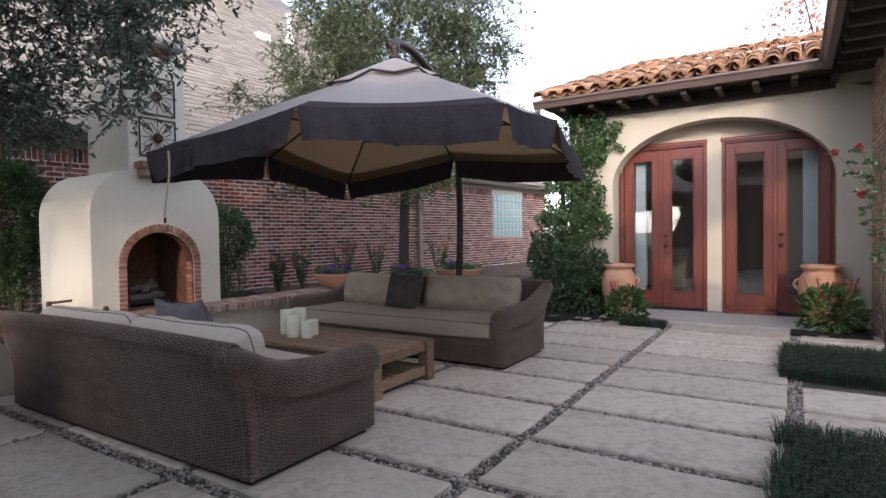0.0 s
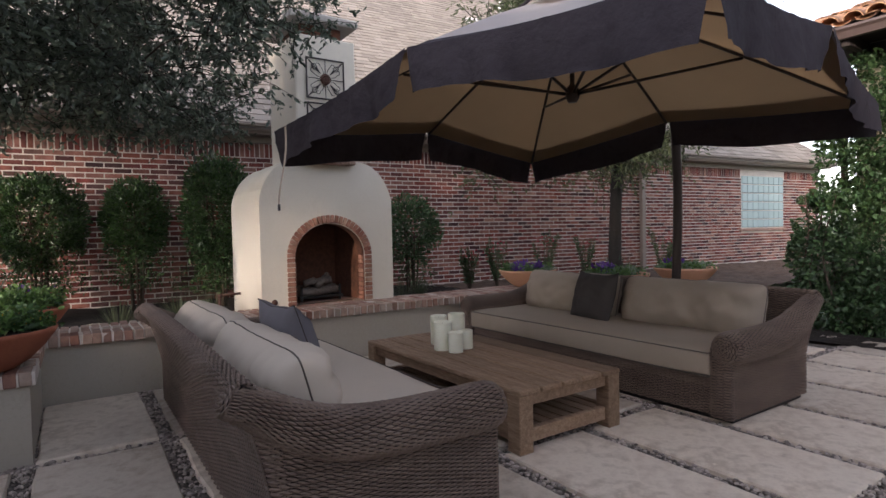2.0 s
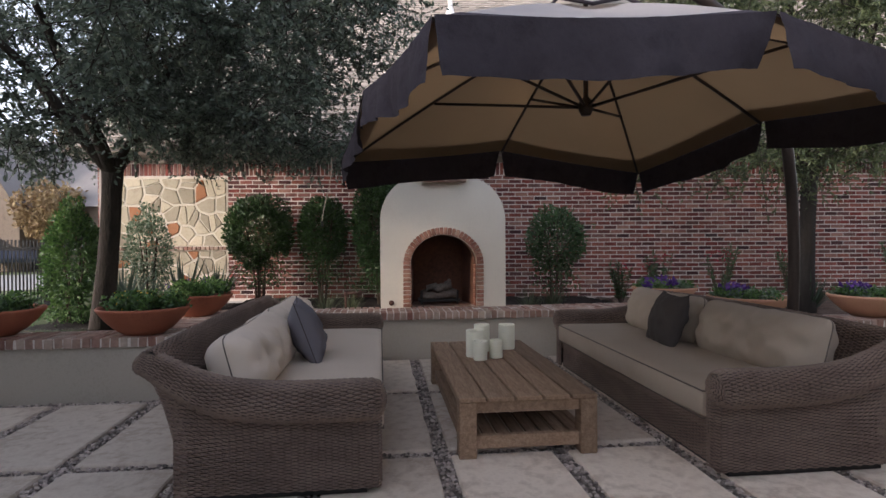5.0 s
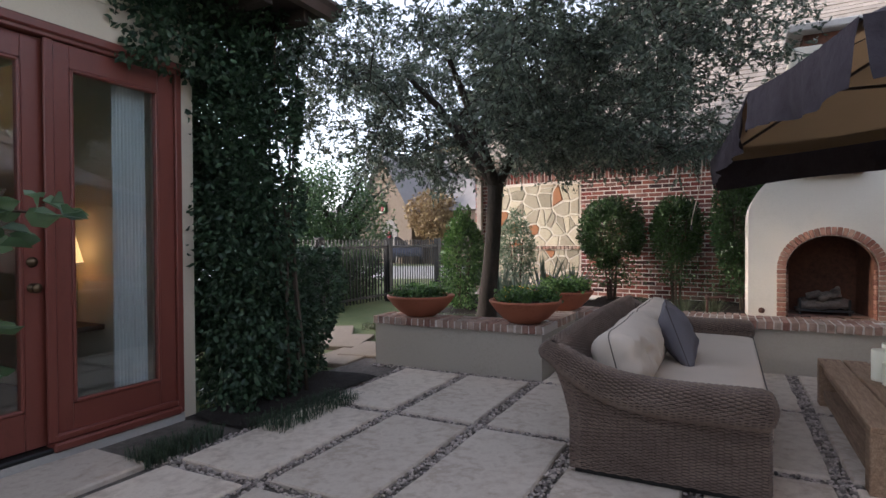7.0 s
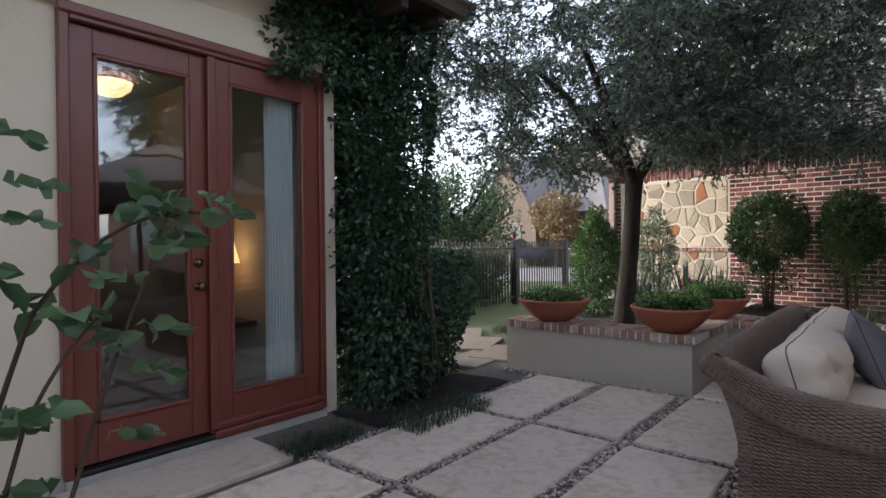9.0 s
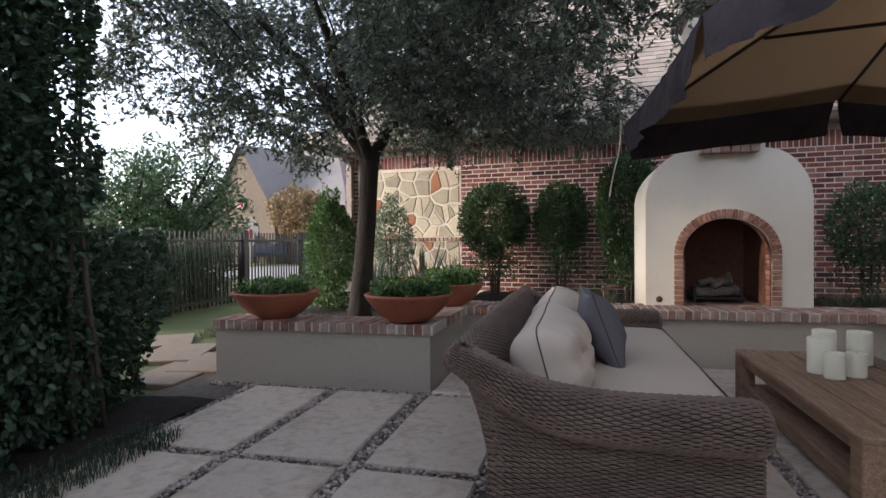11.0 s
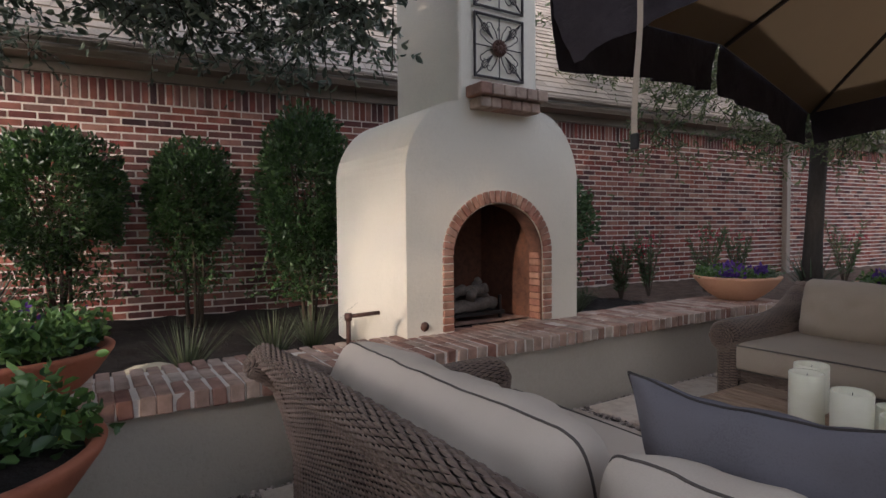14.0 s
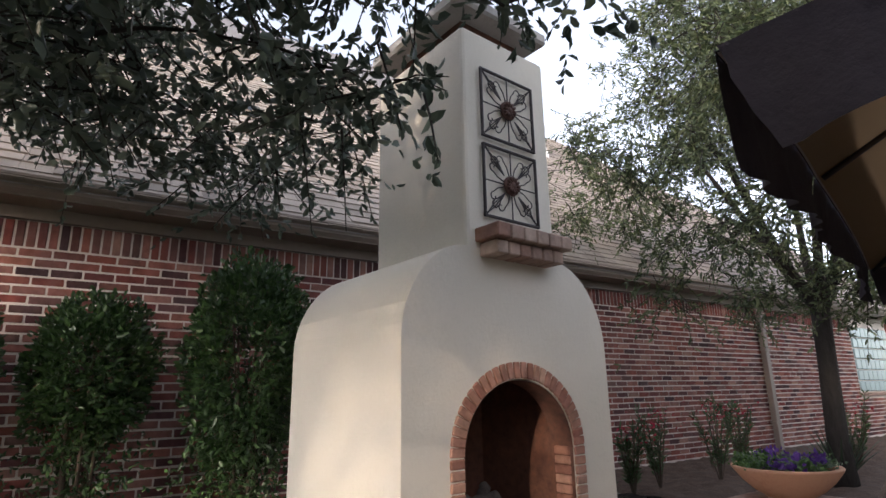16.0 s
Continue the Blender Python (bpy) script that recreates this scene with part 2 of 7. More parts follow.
M["bark_grey"] = surface("grey_bark", [(0.016, 0.013, 0.011), (0.042, 0.035, 0.03)], 4, 25, 0.95, 0.9, stretch=(2, 2, 0.5), dist=0.02)
M["twig"] = surface("brown_twig", [(0.06, 0.042, 0.03), (0.10, 0.075, 0.055)], 4, 25, 0.9, 0.3)
M["oak"] = leaf_mat("oak_leaf", (0.038, 0.058, 0.041), (0.165, 0.205, 0.15), 0.30, 0.3)
M["willow"] = leaf_mat("fine_leaf", (0.035, 0.058, 0.026), (0.16, 0.19, 0.085), 0.45, 0.35)
M["holly"] = leaf_mat("holly_leaf", (0.016, 0.042, 0.012), (0.075, 0.145, 0.042), 0.33)
M["vine"] = leaf_mat("vine_leaf", (0.017, 0.043, 0.021), (0.075, 0.135, 0.068), 0.42)
M["rose_leaf"] = leaf_mat("rose_leaf", (0.05, 0.10, 0.045), (0.16, 0.26, 0.13), 0.38, 0.35)
M["vine_n"] = leaf_mat("jasmine_leaf", (0.025, 0.06, 0.02), (0.085, 0.15, 0.055), 0.4)
M["herb"] = leaf_mat("herb_leaf", (0.03, 0.075, 0.02), (0.13, 0.24, 0.06), 0.5)
M["dusty"] = leaf_mat("dusty_leaf", (0.09, 0.14, 0.08), (0.25, 0.32, 0.22), 0.6)
M["agave"] = leaf_mat("yucca_leaf", (0.05, 0.075, 0.055), (0.13, 0.17, 0.125), 0.5, 0.1)
M["grass"] = leaf_mat("grass_blade", (0.05, 0.07, 0.035), (0.16, 0.18, 0.10), 0.6)
M["mondo"] = leaf_mat("mondo_blade", (0.024, 0.045, 0.025), (0.068, 0.11, 0.06), 0.5)
M["autumn"] = leaf_mat("autumn_leaf", (0.16, 0.10, 0.05), (0.34, 0.25, 0.12), 0.6)
M["pinkleaf"] = leaf_mat("red_autumn_leaf", (0.32, 0.14, 0.10), (0.5, 0.30, 0.22), 0.6)
M["purple"] = leaf_mat("violet_petal", (0.06, 0.02, 0.16), (0.16, 0.06, 0.32), 0.6)
M["red"] = leaf_mat("red_petal", (0.30, 0.012, 0.03), (0.5, 0.03, 0.07), 0.5)
M["yellow"] = leaf_mat("yellow_petal", (0.6, 0.36, 0.03), (0.7, 0.5, 0.05), 0.5)
# the rooms' dimness is put into this colour, floor to ceiling
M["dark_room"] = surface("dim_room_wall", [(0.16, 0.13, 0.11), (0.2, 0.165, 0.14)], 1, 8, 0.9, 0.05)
M["black"] = surface("black_metal", [(0.012, 0.012, 0.012), (0.022, 0.022, 0.022)], 3, 30, 0.45, 0.05, metal=0.2)
M["carpaint"] = surface("blue_grey_carpaint", [(0.05, 0.06, 0.09), (0.07, 0.08, 0.115)], 1, 10, 0.25, 0.0, metal=0.4)
M["tyre"] = surface("tyre_rubber", [(0.015, 0.015, 0.015), (0.025, 0.025, 0.025)], 5, 40, 0.9, 0.1)
M["brass"] = surface("aged_brass_knob", [(0.10, 0.07, 0.04), (0.15, 0.10, 0.06)], 6, 40, 0.3, 0.02, metal=0.9)
M["white"] = surface("white_paint", [(0.7, 0.69, 0.66), (0.78, 0.77, 0.74)], 2, 20, 0.7, 0.05)


def glass_mat(name, tint=(0.9, 0.95, 0.95), rough=0.0, clear=0.75):
    """Window pane: mostly clear with a mirror sheen."""
    m, n, l, b = shader(name)
    t = n.new("ShaderNodeBsdfTransparent")
    t.inputs["Color"].default_value = (*tint, 1)
    g = n.new("ShaderNodeBsdfGlossy")
    g.inputs["Roughness"].default_value = rough
    f = n.new("ShaderNodeLayerWeight")
    f.inputs["Blend"].default_value = 0.5
    pw = n.new("ShaderNodeMath")
    pw.operation = "POWER"
    pw.inputs[1].default_value = 3.5
    l.new(f.outputs["Facing"], pw.inputs[0])
    mr = n.new("ShaderNodeMapRange")
    mr.inputs["To Min"].default_value, mr.inputs["To Max"].default_value = 0.11, 0.95
    l.new(pw.outputs[0], mr.inputs["Value"])
    mx = n.new("ShaderNodeMixShader")
    l.new(mr.outputs[0], mx.inputs[0])
    l.new(t.outputs[0], mx.inputs[1])
    l.new(g.outputs[0], mx.inputs[2])
    l.new(mx.outputs[0], n["Material Output"].inputs["Surface"])
    return m


M["pane"] = glass_mat("door_glass")
m_, n_, l_, b_ = shader("glass_block", 0.12, 0, 0.6)
b_.inputs["Base Color"].default_value = (0.36, 0.47, 0.47, 1)
M["glassblock"] = m_
m_, n_, l_, b_ = shader("lit_lampshade", 0.6)
b_.inputs["Base Color"].default_value = (0.9, 0.6, 0.3, 1)
b_.inputs["Emission Color"].default_value = (1.0, 0.55, 0.2, 1)
b_.inputs["Emission Strength"].default_value = 0.5
M["lampshade"] = m_


def cloth_mat(name, col, through_col, share):
    """Cloth that lets some light through."""
    m, n, l, b = shader(name, 0.9)
    nz = noise_tex(n, l, 5, 5, 0.6, n.new("ShaderNodeTexCoord").outputs["Object"])
    r = ramp(n, [(0.3, tuple(c * .88 for c in col)), (0.7, col)])
    l.new(nz.outputs["Fac"], r.inputs["Fac"])
    l.new(r.outputs["Color"], b.inputs["Base Color"])
    tr = n.new("ShaderNodeBsdfTranslucent")
    tr.inputs["Color"].default_value = (*through_col, 1)
    mx = n.new("ShaderNodeMixShader")
    mx.inputs[0].default_value = share
    l.new(b.outputs[0], mx.inputs[1])
    l.new(tr.outputs[0], mx.inputs[2])
    l.new(mx.outputs[0], n["Material Output"].inputs["Surface"])
    return m


M["umb_tan"] = cloth_mat("tan_canopy_lining", (0.27, 0.20, 0.125), (0.60, 0.43, 0.26), 0.5)
M["umb_top"] = cloth_mat("faded_canopy", (0.50, 0.475, 0.475), (0.74, 0.66, 0.56), 0.42)
M["curtain"] = cloth_mat("pale_blue_curtain", (0.88, 0.90, 0.92), (0.88, 0.9, 0.92), 0.3)


# ---- mesh helpers ----
class Geo:
    """Gathers vertices and faces of one mesh."""

    def __init__(self):
        self.v, self.f, self.n = [], [], 0

    def add(self, verts, faces):
        verts = np.asarray(verts, float).reshape(-1, 3)
        self.v.append(verts)
        self.f.append([tuple(i + self.n for i in f) for f in faces])
        self.n += len(verts)
        return self

    def box(self, x0, x1, y0, y1, z0, z1, bevel=0.0, jit=0.0):
        if bevel <= 0:
            v = [(x, y, z) for z in (z0, z1) for y in (y0, y1) for x in (x0, x1)]
            f = [(0, 2, 3, 1), (4, 5, 7, 6), (0, 1, 5, 4), (2, 6, 7, 3), (0, 4, 6, 2), (1, 3, 7, 5)]
        else:
            b = min(bevel, (x1 - x0) * .45, (y1 - y0) * .45, (z1 - z0) * .45)
            v, f = chamfer_box(x0, x1, y0, y1, z0, z1, b)
        if jit:
            v = np.asarray(v, float) + np.random.uniform(-jit, jit, (len(v), 3))
        return self.add(v, f)

    def moved(self, m, start=0):
        r = np.array(m.to_3x3())
        t = np.array(m.translation)
        self.v = self.v[:start] + [a @ r.T + t for a in self.v[start:]]
        return self

    def grid(self, p, close_u=False, close_v=False):
        """p: array (nu, nv, 3)."""
        nu, nv = p.shape[:2]
        idx = np.arange(nu * nv).reshape(nu, nv)
        a = np.concatenate([idx, idx[:1]]) if close_u else idx
        a = np.concatenate([a, a[:, :1]], 1) if close_v else a
        q = np.stack([a[:-1, :-1], a[1:, :-1], a[1:, 1:], a[:-1, 1:]], -1).reshape(-1, 4)
        return self.add(p.reshape(-1, 3), [tuple(int(i) for i in r) for r in q])

    def tube(self, pts, radii, seg=8, cap=True):
        pts = [Vector(p) for p in pts]
        if not hasattr(radii, "__len__"):
            radii = [radii] * len(pts)
        rings, up = [], Vector((0, 0, 1))
        side = None
        for i, p in enumerate(pts):
            d = (pts[min(i + 1, len(pts) - 1)] - pts[max(i - 1, 0)]).normalized()
            if side is None:
                side = d.orthogonal().normalized()
            side = (side - d * side.dot(d)).normalized()
            o = d.cross(side)
            rings.append([p + (side * math.cos(k * 2 * math.pi / seg) + o * math.sin(k * 2 * math.pi / seg)) * radii[i] for k in range(seg)])
        n0 = self.n
        self.grid(np.array([[tuple(q) for q in r] for r in rings]), close_v=True)
        if cap:
            self.f.append([tuple(n0 + k for k in range(seg)), tuple(n0 + (len(pts) - 1) * seg + k for k in reversed(range(seg)))])
        return self

    def lathe(self, prof, seg=40, cx=0, cy=0):
        a = np.linspace(0, 2 * np.pi, seg, endpoint=False)
        p = np.array([[(cx + r * math.cos(t), cy + r * math.sin(t), z) for t in a] for r, z in prof])
        return self.grid(p, close_v=True)

    def mesh(self, name, smooth=False):
        me = bpy.data.meshes.new(name)
        v = np.concatenate(self.v) if self.v else np.zeros((0, 3))
        me.from_pydata(v.tolist(), [], [f for fs in self.f for f in fs])
        if smooth:
            me.polygons.foreach_set("use_smooth", [True] * len(me.polygons))
        me.update()
        return me


def chamfer_box(x0, x1, y0, y1, z0, z1, b):
    v, f = [], []
    lo, hi = (x0, y0, z0), (x1, y1, z1)
    key = {}
    for sx in (0, 1):
        for sy in (0, 1):
            for sz in (0, 1):
                c = [(lo, hi)[s][i] for i, s in enumerate((sx, sy, sz))]
                for ax in range(3):
                    p = list(c)
                    for o in range(3):
                        if o != ax:
                            p[o] += b if (sx, sy, sz)[o] == 0 else -b
                    key[(sx, sy, sz, ax)] = len(v)
                    v.append(tuple(p))
    for ax in range(3):
        o1, o2 = [o for o in range(3) if o != ax]
        for s in (0, 1):
            ring = []
            for a, c in ((0, 0), (1, 0), (1, 1), (0, 1)):
                k = [0, 0, 0]
                k[ax], k[o1], k[o2] = s, a, c
                ring.append(key[(*k, ax)])
            flip = (s == 1) == (ax != 1)
            f.append(tuple(ring if flip else ring[::-1]))
    for ax in range(3):
        o1, o2 = [o for o in range(3) if o != ax]
        for a in (0, 1):
            for c in (0, 1):
                k0, k1 = [0, 0, 0], [0, 0, 0]
                k0[o1] = k1[o1] = a
                k0[o2] = k1[o2] = c
                k1[ax] = 1
                f.append((key[(*k0, o1)], key[(*k1, o1)], key[(*k1, o2)], key[(*k0, o2)]))
    for sx in (0, 1):
        for sy in (0, 1):
            for sz in (0, 1):
                f.append(tuple(key[(sx, sy, sz, ax)] for ax in range(3)))
    return v, f


def link(name, me, mat, parent=None, label="", m=None, bevel=0.0):
    ob = new(name, me)
    if mat and not me.materials:
        me.materials.append(M[mat])
    if parent:
        ob.parent = parent
    if m is not None:
        ob.matrix_basis = m
    if bevel:
        md = ob.modifiers.new("bevel", "BEVEL")
        md.width, md.segments, md.limit_method = bevel, 2, "ANGLE"
    if label:
        ob["label"] = label
    return ob


def part(name, geo, mat, parent=None, label="", smooth=False, m=None, bevel=0.0):
    return link(name, geo.mesh(name, smooth), mat, parent, label, m, bevel)


def thing(name, label, category, group="", m=None):
    e = new(name)
    e.empty_display_size = 0.1
    if m is not None:
        e.matrix_basis = m
    return tagged(e, label, category, group)


def setting(name, label, category, m=None):
    return tagged(thing(name, label, category, "", m), kind="structure")


def leaves(pos, axis, length, width, fold=0.25, six=True):
    """Many small folded leaves in one mesh. pos, axis: (n, 3); length: (n,)."""
    rng = np.random.default_rng(len(pos) + 7)
    n = len(pos)
    axis = axis / np.maximum(np.linalg.norm(axis, axis=1, keepdims=True), 1e-6)
    ref = rng.normal(size=(n, 3))
    side = np.cross(axis, ref)
    side /= np.maximum(np.linalg.norm(side, axis=1, keepdims=True), 1e-6)
    nor = np.cross(axis, side)
    L, W = length[:, None], (length * width)[:, None]
    if six:
        v = np.stack([pos, pos + axis * L * .33 + side * W * .5 + nor * W * fold, pos + axis * L * .72 + side * W * .42 + nor * W * fold, pos + axis * L - nor * W * fold * .5,
                      pos + axis * L * .72 - side * W * .42 + nor * W * fold, pos + axis * L * .33 - side * W * .5 + nor * W * fold], 1)
        b = np.arange(n)[:, None] * 6
        q = np.concatenate([b + np.array([[0, 1, 2, 3]]), b + np.array([[0, 3, 4, 5]])], 0)
    else:
        v = np.stack([pos, pos + axis * L * .45 + side * W * .5 + nor * W * fold, pos + axis * L, pos + axis * L * .45 - side * W * .5 + nor * W * fold], 1)
        b = np.arange(n)[:, None] * 4
        q = b + np.array([[0, 1, 2, 3]])
    me = bpy.data.meshes.new("leaves")
    v = v.reshape(-1, 3)
    me.vertices.add(len(v))
    me.vertices.foreach_set("co", v.ravel())
    me.loops.add(q.size)
    me.loops.foreach_set("vertex_index", q.ravel().astype(np.int32))
    me.polygons.add(len(q))
    me.polygons.foreach_set("loop_start", np.arange(0, q.size, 4, dtype=np.int32))
    me.polygons.foreach_set("loop_total", np.full(len(q), 4, dtype=np.int32))
    me.update(calc_edges=True)
    me.validate()
    return me


# ---- ground ----
g = Geo().box(-400, 400, -400, 400, -0.6, -0.06)
tagged(part("ground", g, "lawn"), "clipped green lawn with thin straw patches", "ground", kind="structure")
g = Geo().box(-5.42, 1.9, -1.08, 9.3, -0.2, -0.03)
tagged(part("gravel_base", g, "gravel_bed"), "dark pea gravel bed under the pavers", "gravel", kind="structure")
# planting soil behind the seat walls
rng = np.random.default_rng(5)


def soil(name, x0, x1, y0, y1, z, label, mat="mulch", bumps=0.03):
    nx, ny = max(4, int((x1 - x0) / .09)), max(4, int((y1 - y0) / .09))
    p = np.array([[(x0 + (x1 - x0) * i / nx, y0 + (y1 - y0) * j / ny, z + bumps * noise.noise((i * .35, j * .35, z * 9)) + bumps * .5 * rng.normal() * .5) for j in range(ny + 1)] for i in range(nx + 1)])
    gg = Geo().grid(p)
    return tagged(part(name, gg, mat, smooth=True), label, "soil", kind="structure")


soil("planting_bed", -9.2, -5.80, 0.65, 5.95, 0.34, "dark shredded bark mulch bed behind the seat wall")
soil("planting_bed", -9.2, -5.90, -1.3, 0.66, 0.27, "dark mulch bed with yuccas by the courtyard tree")
soil("lawn_patch", -5.92, -4.50, -1.3, 0.66, 0.25, "sparse green lawn round the courtyard tree", "lawn", .02)
soil("planting_bed", -8.9, -4.45, 6.1, 17.4, 0.32, "brown mulch bed along the brick wall", "leaf_litter")
soil("planting_bed", -3.6, -2.0, -1.0, -0.42, 0.0, "bare mulch strip under the climbing vine", bumps=0.02)
soil("planting_bed", -4.4, -1.42, 7.42, 8.55, 0.0, "mulch strip under the jasmine on the arched wall", bumps=0.02)
soil("planting_bed", -0.05, 0.72, 7.5, 8.5, 0.01, "mulch pocket beside the arched wall", bumps=0.02)
soil("planting_bed", 0.06, 1.3, 1.03, 1.61, -0.01, "mulch pocket with a rose between the pavers", bumps=0.02)
soil("planting_bed", -0.15, 1.9, -1.0, -0.42, 0.0, "mulch strip at the foot of the house wall", bumps=0.02)
m = pose(-21, -9.5, 0, 0, 0, 28)
tagged(part("road", Geo().box(-5, 5, -60, 60, -0.06, -0.05), "asphalt", m=m), "grey residential street", "road", kind="structure")

# ---- seat walls: stucco body; their brick caps are laid at the end ----
seat = setting("seat_wall", "low cream stucco seat wall with a tumbled brick cap", "wall")
WALL_T = 0.415
g = Geo()
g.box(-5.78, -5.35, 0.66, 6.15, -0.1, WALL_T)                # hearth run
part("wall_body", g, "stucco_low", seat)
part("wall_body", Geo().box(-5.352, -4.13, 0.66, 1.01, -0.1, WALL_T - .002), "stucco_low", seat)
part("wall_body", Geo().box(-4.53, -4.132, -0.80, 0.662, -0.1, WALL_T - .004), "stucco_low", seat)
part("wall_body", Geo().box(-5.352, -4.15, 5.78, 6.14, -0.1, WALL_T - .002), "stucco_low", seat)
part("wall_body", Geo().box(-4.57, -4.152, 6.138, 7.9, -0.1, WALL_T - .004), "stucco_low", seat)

# ---- neighbour's brick house along the west side ----
NB = pose(-8.76, 0, 0, 0, 0, -5.71)
Y0, Y1, ZTOP = -1.75, 17.5, 2.49
nb = setting("wall_west", "red and purplish brick house wall with pale mortar joints", "wall", NB)
part("mortar_backing", Geo().box(-0.35, 0.0015, Y0 + .02, Y1, -0.3, ZTOP), "mortar", nb)
part("wall_back", Geo().box(-9.0, -0.352, Y0 + .05, Y1, -0.3, ZTOP), "mortar", nb)
part("foundation_strip", Geo().box(-0.3, 0.045, Y0, Y1, -0.3, 0.30), "slab", nb)
# cornice, gutter and roof
roof = setting("roof_west", "brown-grey shingled hip roof with a taupe gutter", "roof", NB)
part("frieze_board", Geo().box(-0.2, 0.05, Y0 - .1, Y1, ZTOP, ZTOP + .09), "tan_gutter", roof)
part("soffit", Geo().box(-0.2, 0.30, Y0 - .3, Y1, ZTOP + .09, ZTOP + .115), "tan_gutter", roof)
prof = [(0.26, .10), (0.31, .10), (0.34, .13), (0.345, .17), (0.385, .205), (0.385, .225), (0.25, .225)]
gg = Geo().grid(np.array([[(x, y, ZTOP + z) for x, z in prof] for y in (Y0 - .35, Y1)]))
gg.f.append([tuple(range(len(prof)))])
part("gutter", gg, "tan_gutter", roof)
EAVE, SL = ZTOP + .2, math.tan(radians(42))
HIPY, HIPK, RUN = 17.8, 0.82, 9.0
part("roof_deck", Geo().add([(.36, Y0 - .35, EAVE - .05), (.36, HIPY, EAVE - .05), (.36 - RUN, HIPY - RUN * HIPK, EAVE - .05 + RUN * SL), (.36 - RUN, Y0 + RUN * .4, EAVE - .05 + RUN * SL),
                             (-2 * RUN, Y0 - .35, EAVE - .05), (-2 * RUN, HIPY, EAVE - .05)],
                            [(0, 1, 2, 3), (4, 0, 3), (1, 5, 2), (5, 4, 3, 2)]), "shingle_far", roof)
# shingle courses as real overlapping tabs
sg = Geo()
CS = math.cos(radians(42))
row, s = 0, 0.0
while s < 8.4:
    x, z = .38 - s * CS, EAVE + s * math.sin(radians(42)) - .02
    lo, hi = Y0 - .36 + s * CS * .4, HIPY - s * CS * HIPK
    y = lo - rng.uniform(0, .3)
    while y < hi:
        w = rng.choice([.16, .2, .26, .33])
        a, b = max(y, lo), min(y + w, hi)
        if b - a > .03:
            dx, dz, t = -.17 * CS, .17 * math.sin(radians(42)), .006 + rng.uniform(0, .01)
            sg.add([(x, a + .002, z), (x, b - .002, z), (x + dx, b - .002, z + dz), (x + dx, a + .002, z + dz), (x + t, a + .002, z + t), (x + t, b - .002, z + t), (x + dx, b - .002, z + dz + .002), (x + dx, a + .002, z + dz + .002)],
                   [(4, 5, 6, 7), (0, 1, 5, 4), (1, 2, 6, 5), (3, 0, 4, 7)])
        y += w
    s += .145
tagged(part("shingles", sg, "shingle", roof), kind="stuff")
# roof vents
for (y, s, kind) in ((10.3, 5.69, 1), (9.3, 5.45, 0), (3.95, 5.3, 1)):
    x, z = .38 - s * CS, EAVE + s * math.sin(radians(42))
    if kind:
        v = thing("vent_pipe", "pale metal roof vent pipe with a flared collar", "vent", m=NB @ pose(x, y, z - .1))
        part("pipe", Geo().lathe([(.05, 0), (.05, .75), (.0, .75)], 16), "white", v, smooth=True)
        part("collar", Geo().lathe([(.13, .0), (.12, .1), (.07, .3), (.052, .34)], 16), "white", v, smooth=True)
        part("rain_cap", Geo().lathe([(.0, .86), (.08, .84), (.08, .72), (.05, .70)], 16), "white", v, smooth=True)
    else:
        v = thing("roof_vent", "pale square slant-back roof vent", "vent", m=NB @ pose(x, y, z - .05))
        part("hood", Geo().add([(-.2, -.17, .02), (-.2, .17, .02), (.16, .17, -.12), (.16, -.17, -.12), (-.2, -.17, .16), (-.2, .17, .16), (.16, .17, .1), (.16, -.17, .1)],
                               [(4, 7, 6, 5), (3, 2, 6, 7), (0, 4, 5, 1), (0, 3, 7, 4), (1, 5, 6, 2)]), "white", v, bevel=.01)
# downspouts
for y in (11.0, -1.62):
    d = thing("downspout", "taupe rectangular metal downspout on the brick wall", "downspout", m=NB @ pose(0.075, y, 0.1))
    part("pipe", Geo().box(-.045, .045, -.05, .05, 0.05, 2.28, .008), "tan_gutter", d)
    part("elbow", Geo().tube([(0, 0, 2.26), (.03, 0, 2.36), (.2, 0, 2.52)], .05, 8), "tan_gutter", d)
    for z in (.6, 1.7):
        part("strap", Geo().box(-.05, .05, -.075, .075, z, z + .03), "tan_gutter", d)

# glass block window
WIN = (14.3, 15.95, 1.12, 2.36)
w = setting("window_1", "pale green glass-block window in the brick wall", "window", NB)
part("window_frame", Geo().box(-.09, -.015, WIN[0], WIN[1], WIN[2], WIN[3]), "mortar", w)
bm_ = Geo().box(0, .05, -.094, .094, -.094, .094, .014).mesh("glass_block_mesh")
for i in range(8):
    for j in range(6):
        link("glass_block", bm_, "glassblock", w, m=pose(-.02, WIN[0] + .11 + i * .204, WIN[2] + .11 + j * .204))
part("window_sill", Geo().box(-.05, .05, WIN[0] - .08, WIN[1] + .08, WIN[2] - .07, WIN[2] - .005, .008), "cap", w)

# rubble stone panel
STONE = (-1.5, 0.30, 1.17, 2.27)
sp = setting("stone_panel", "cream and rust rubble stone panel set in the brick wall", "stonework", NB)
part("panel_mortar", Geo().box(-.06, .004, STONE[0], STONE[1], .3, STONE[3]), "stone_mortar", sp)
part("panel_ledge_board", Geo().box(-.04, .03, STONE[0], STONE[1], STONE[2] - .05, STONE[2] - .02), "mortar", sp)


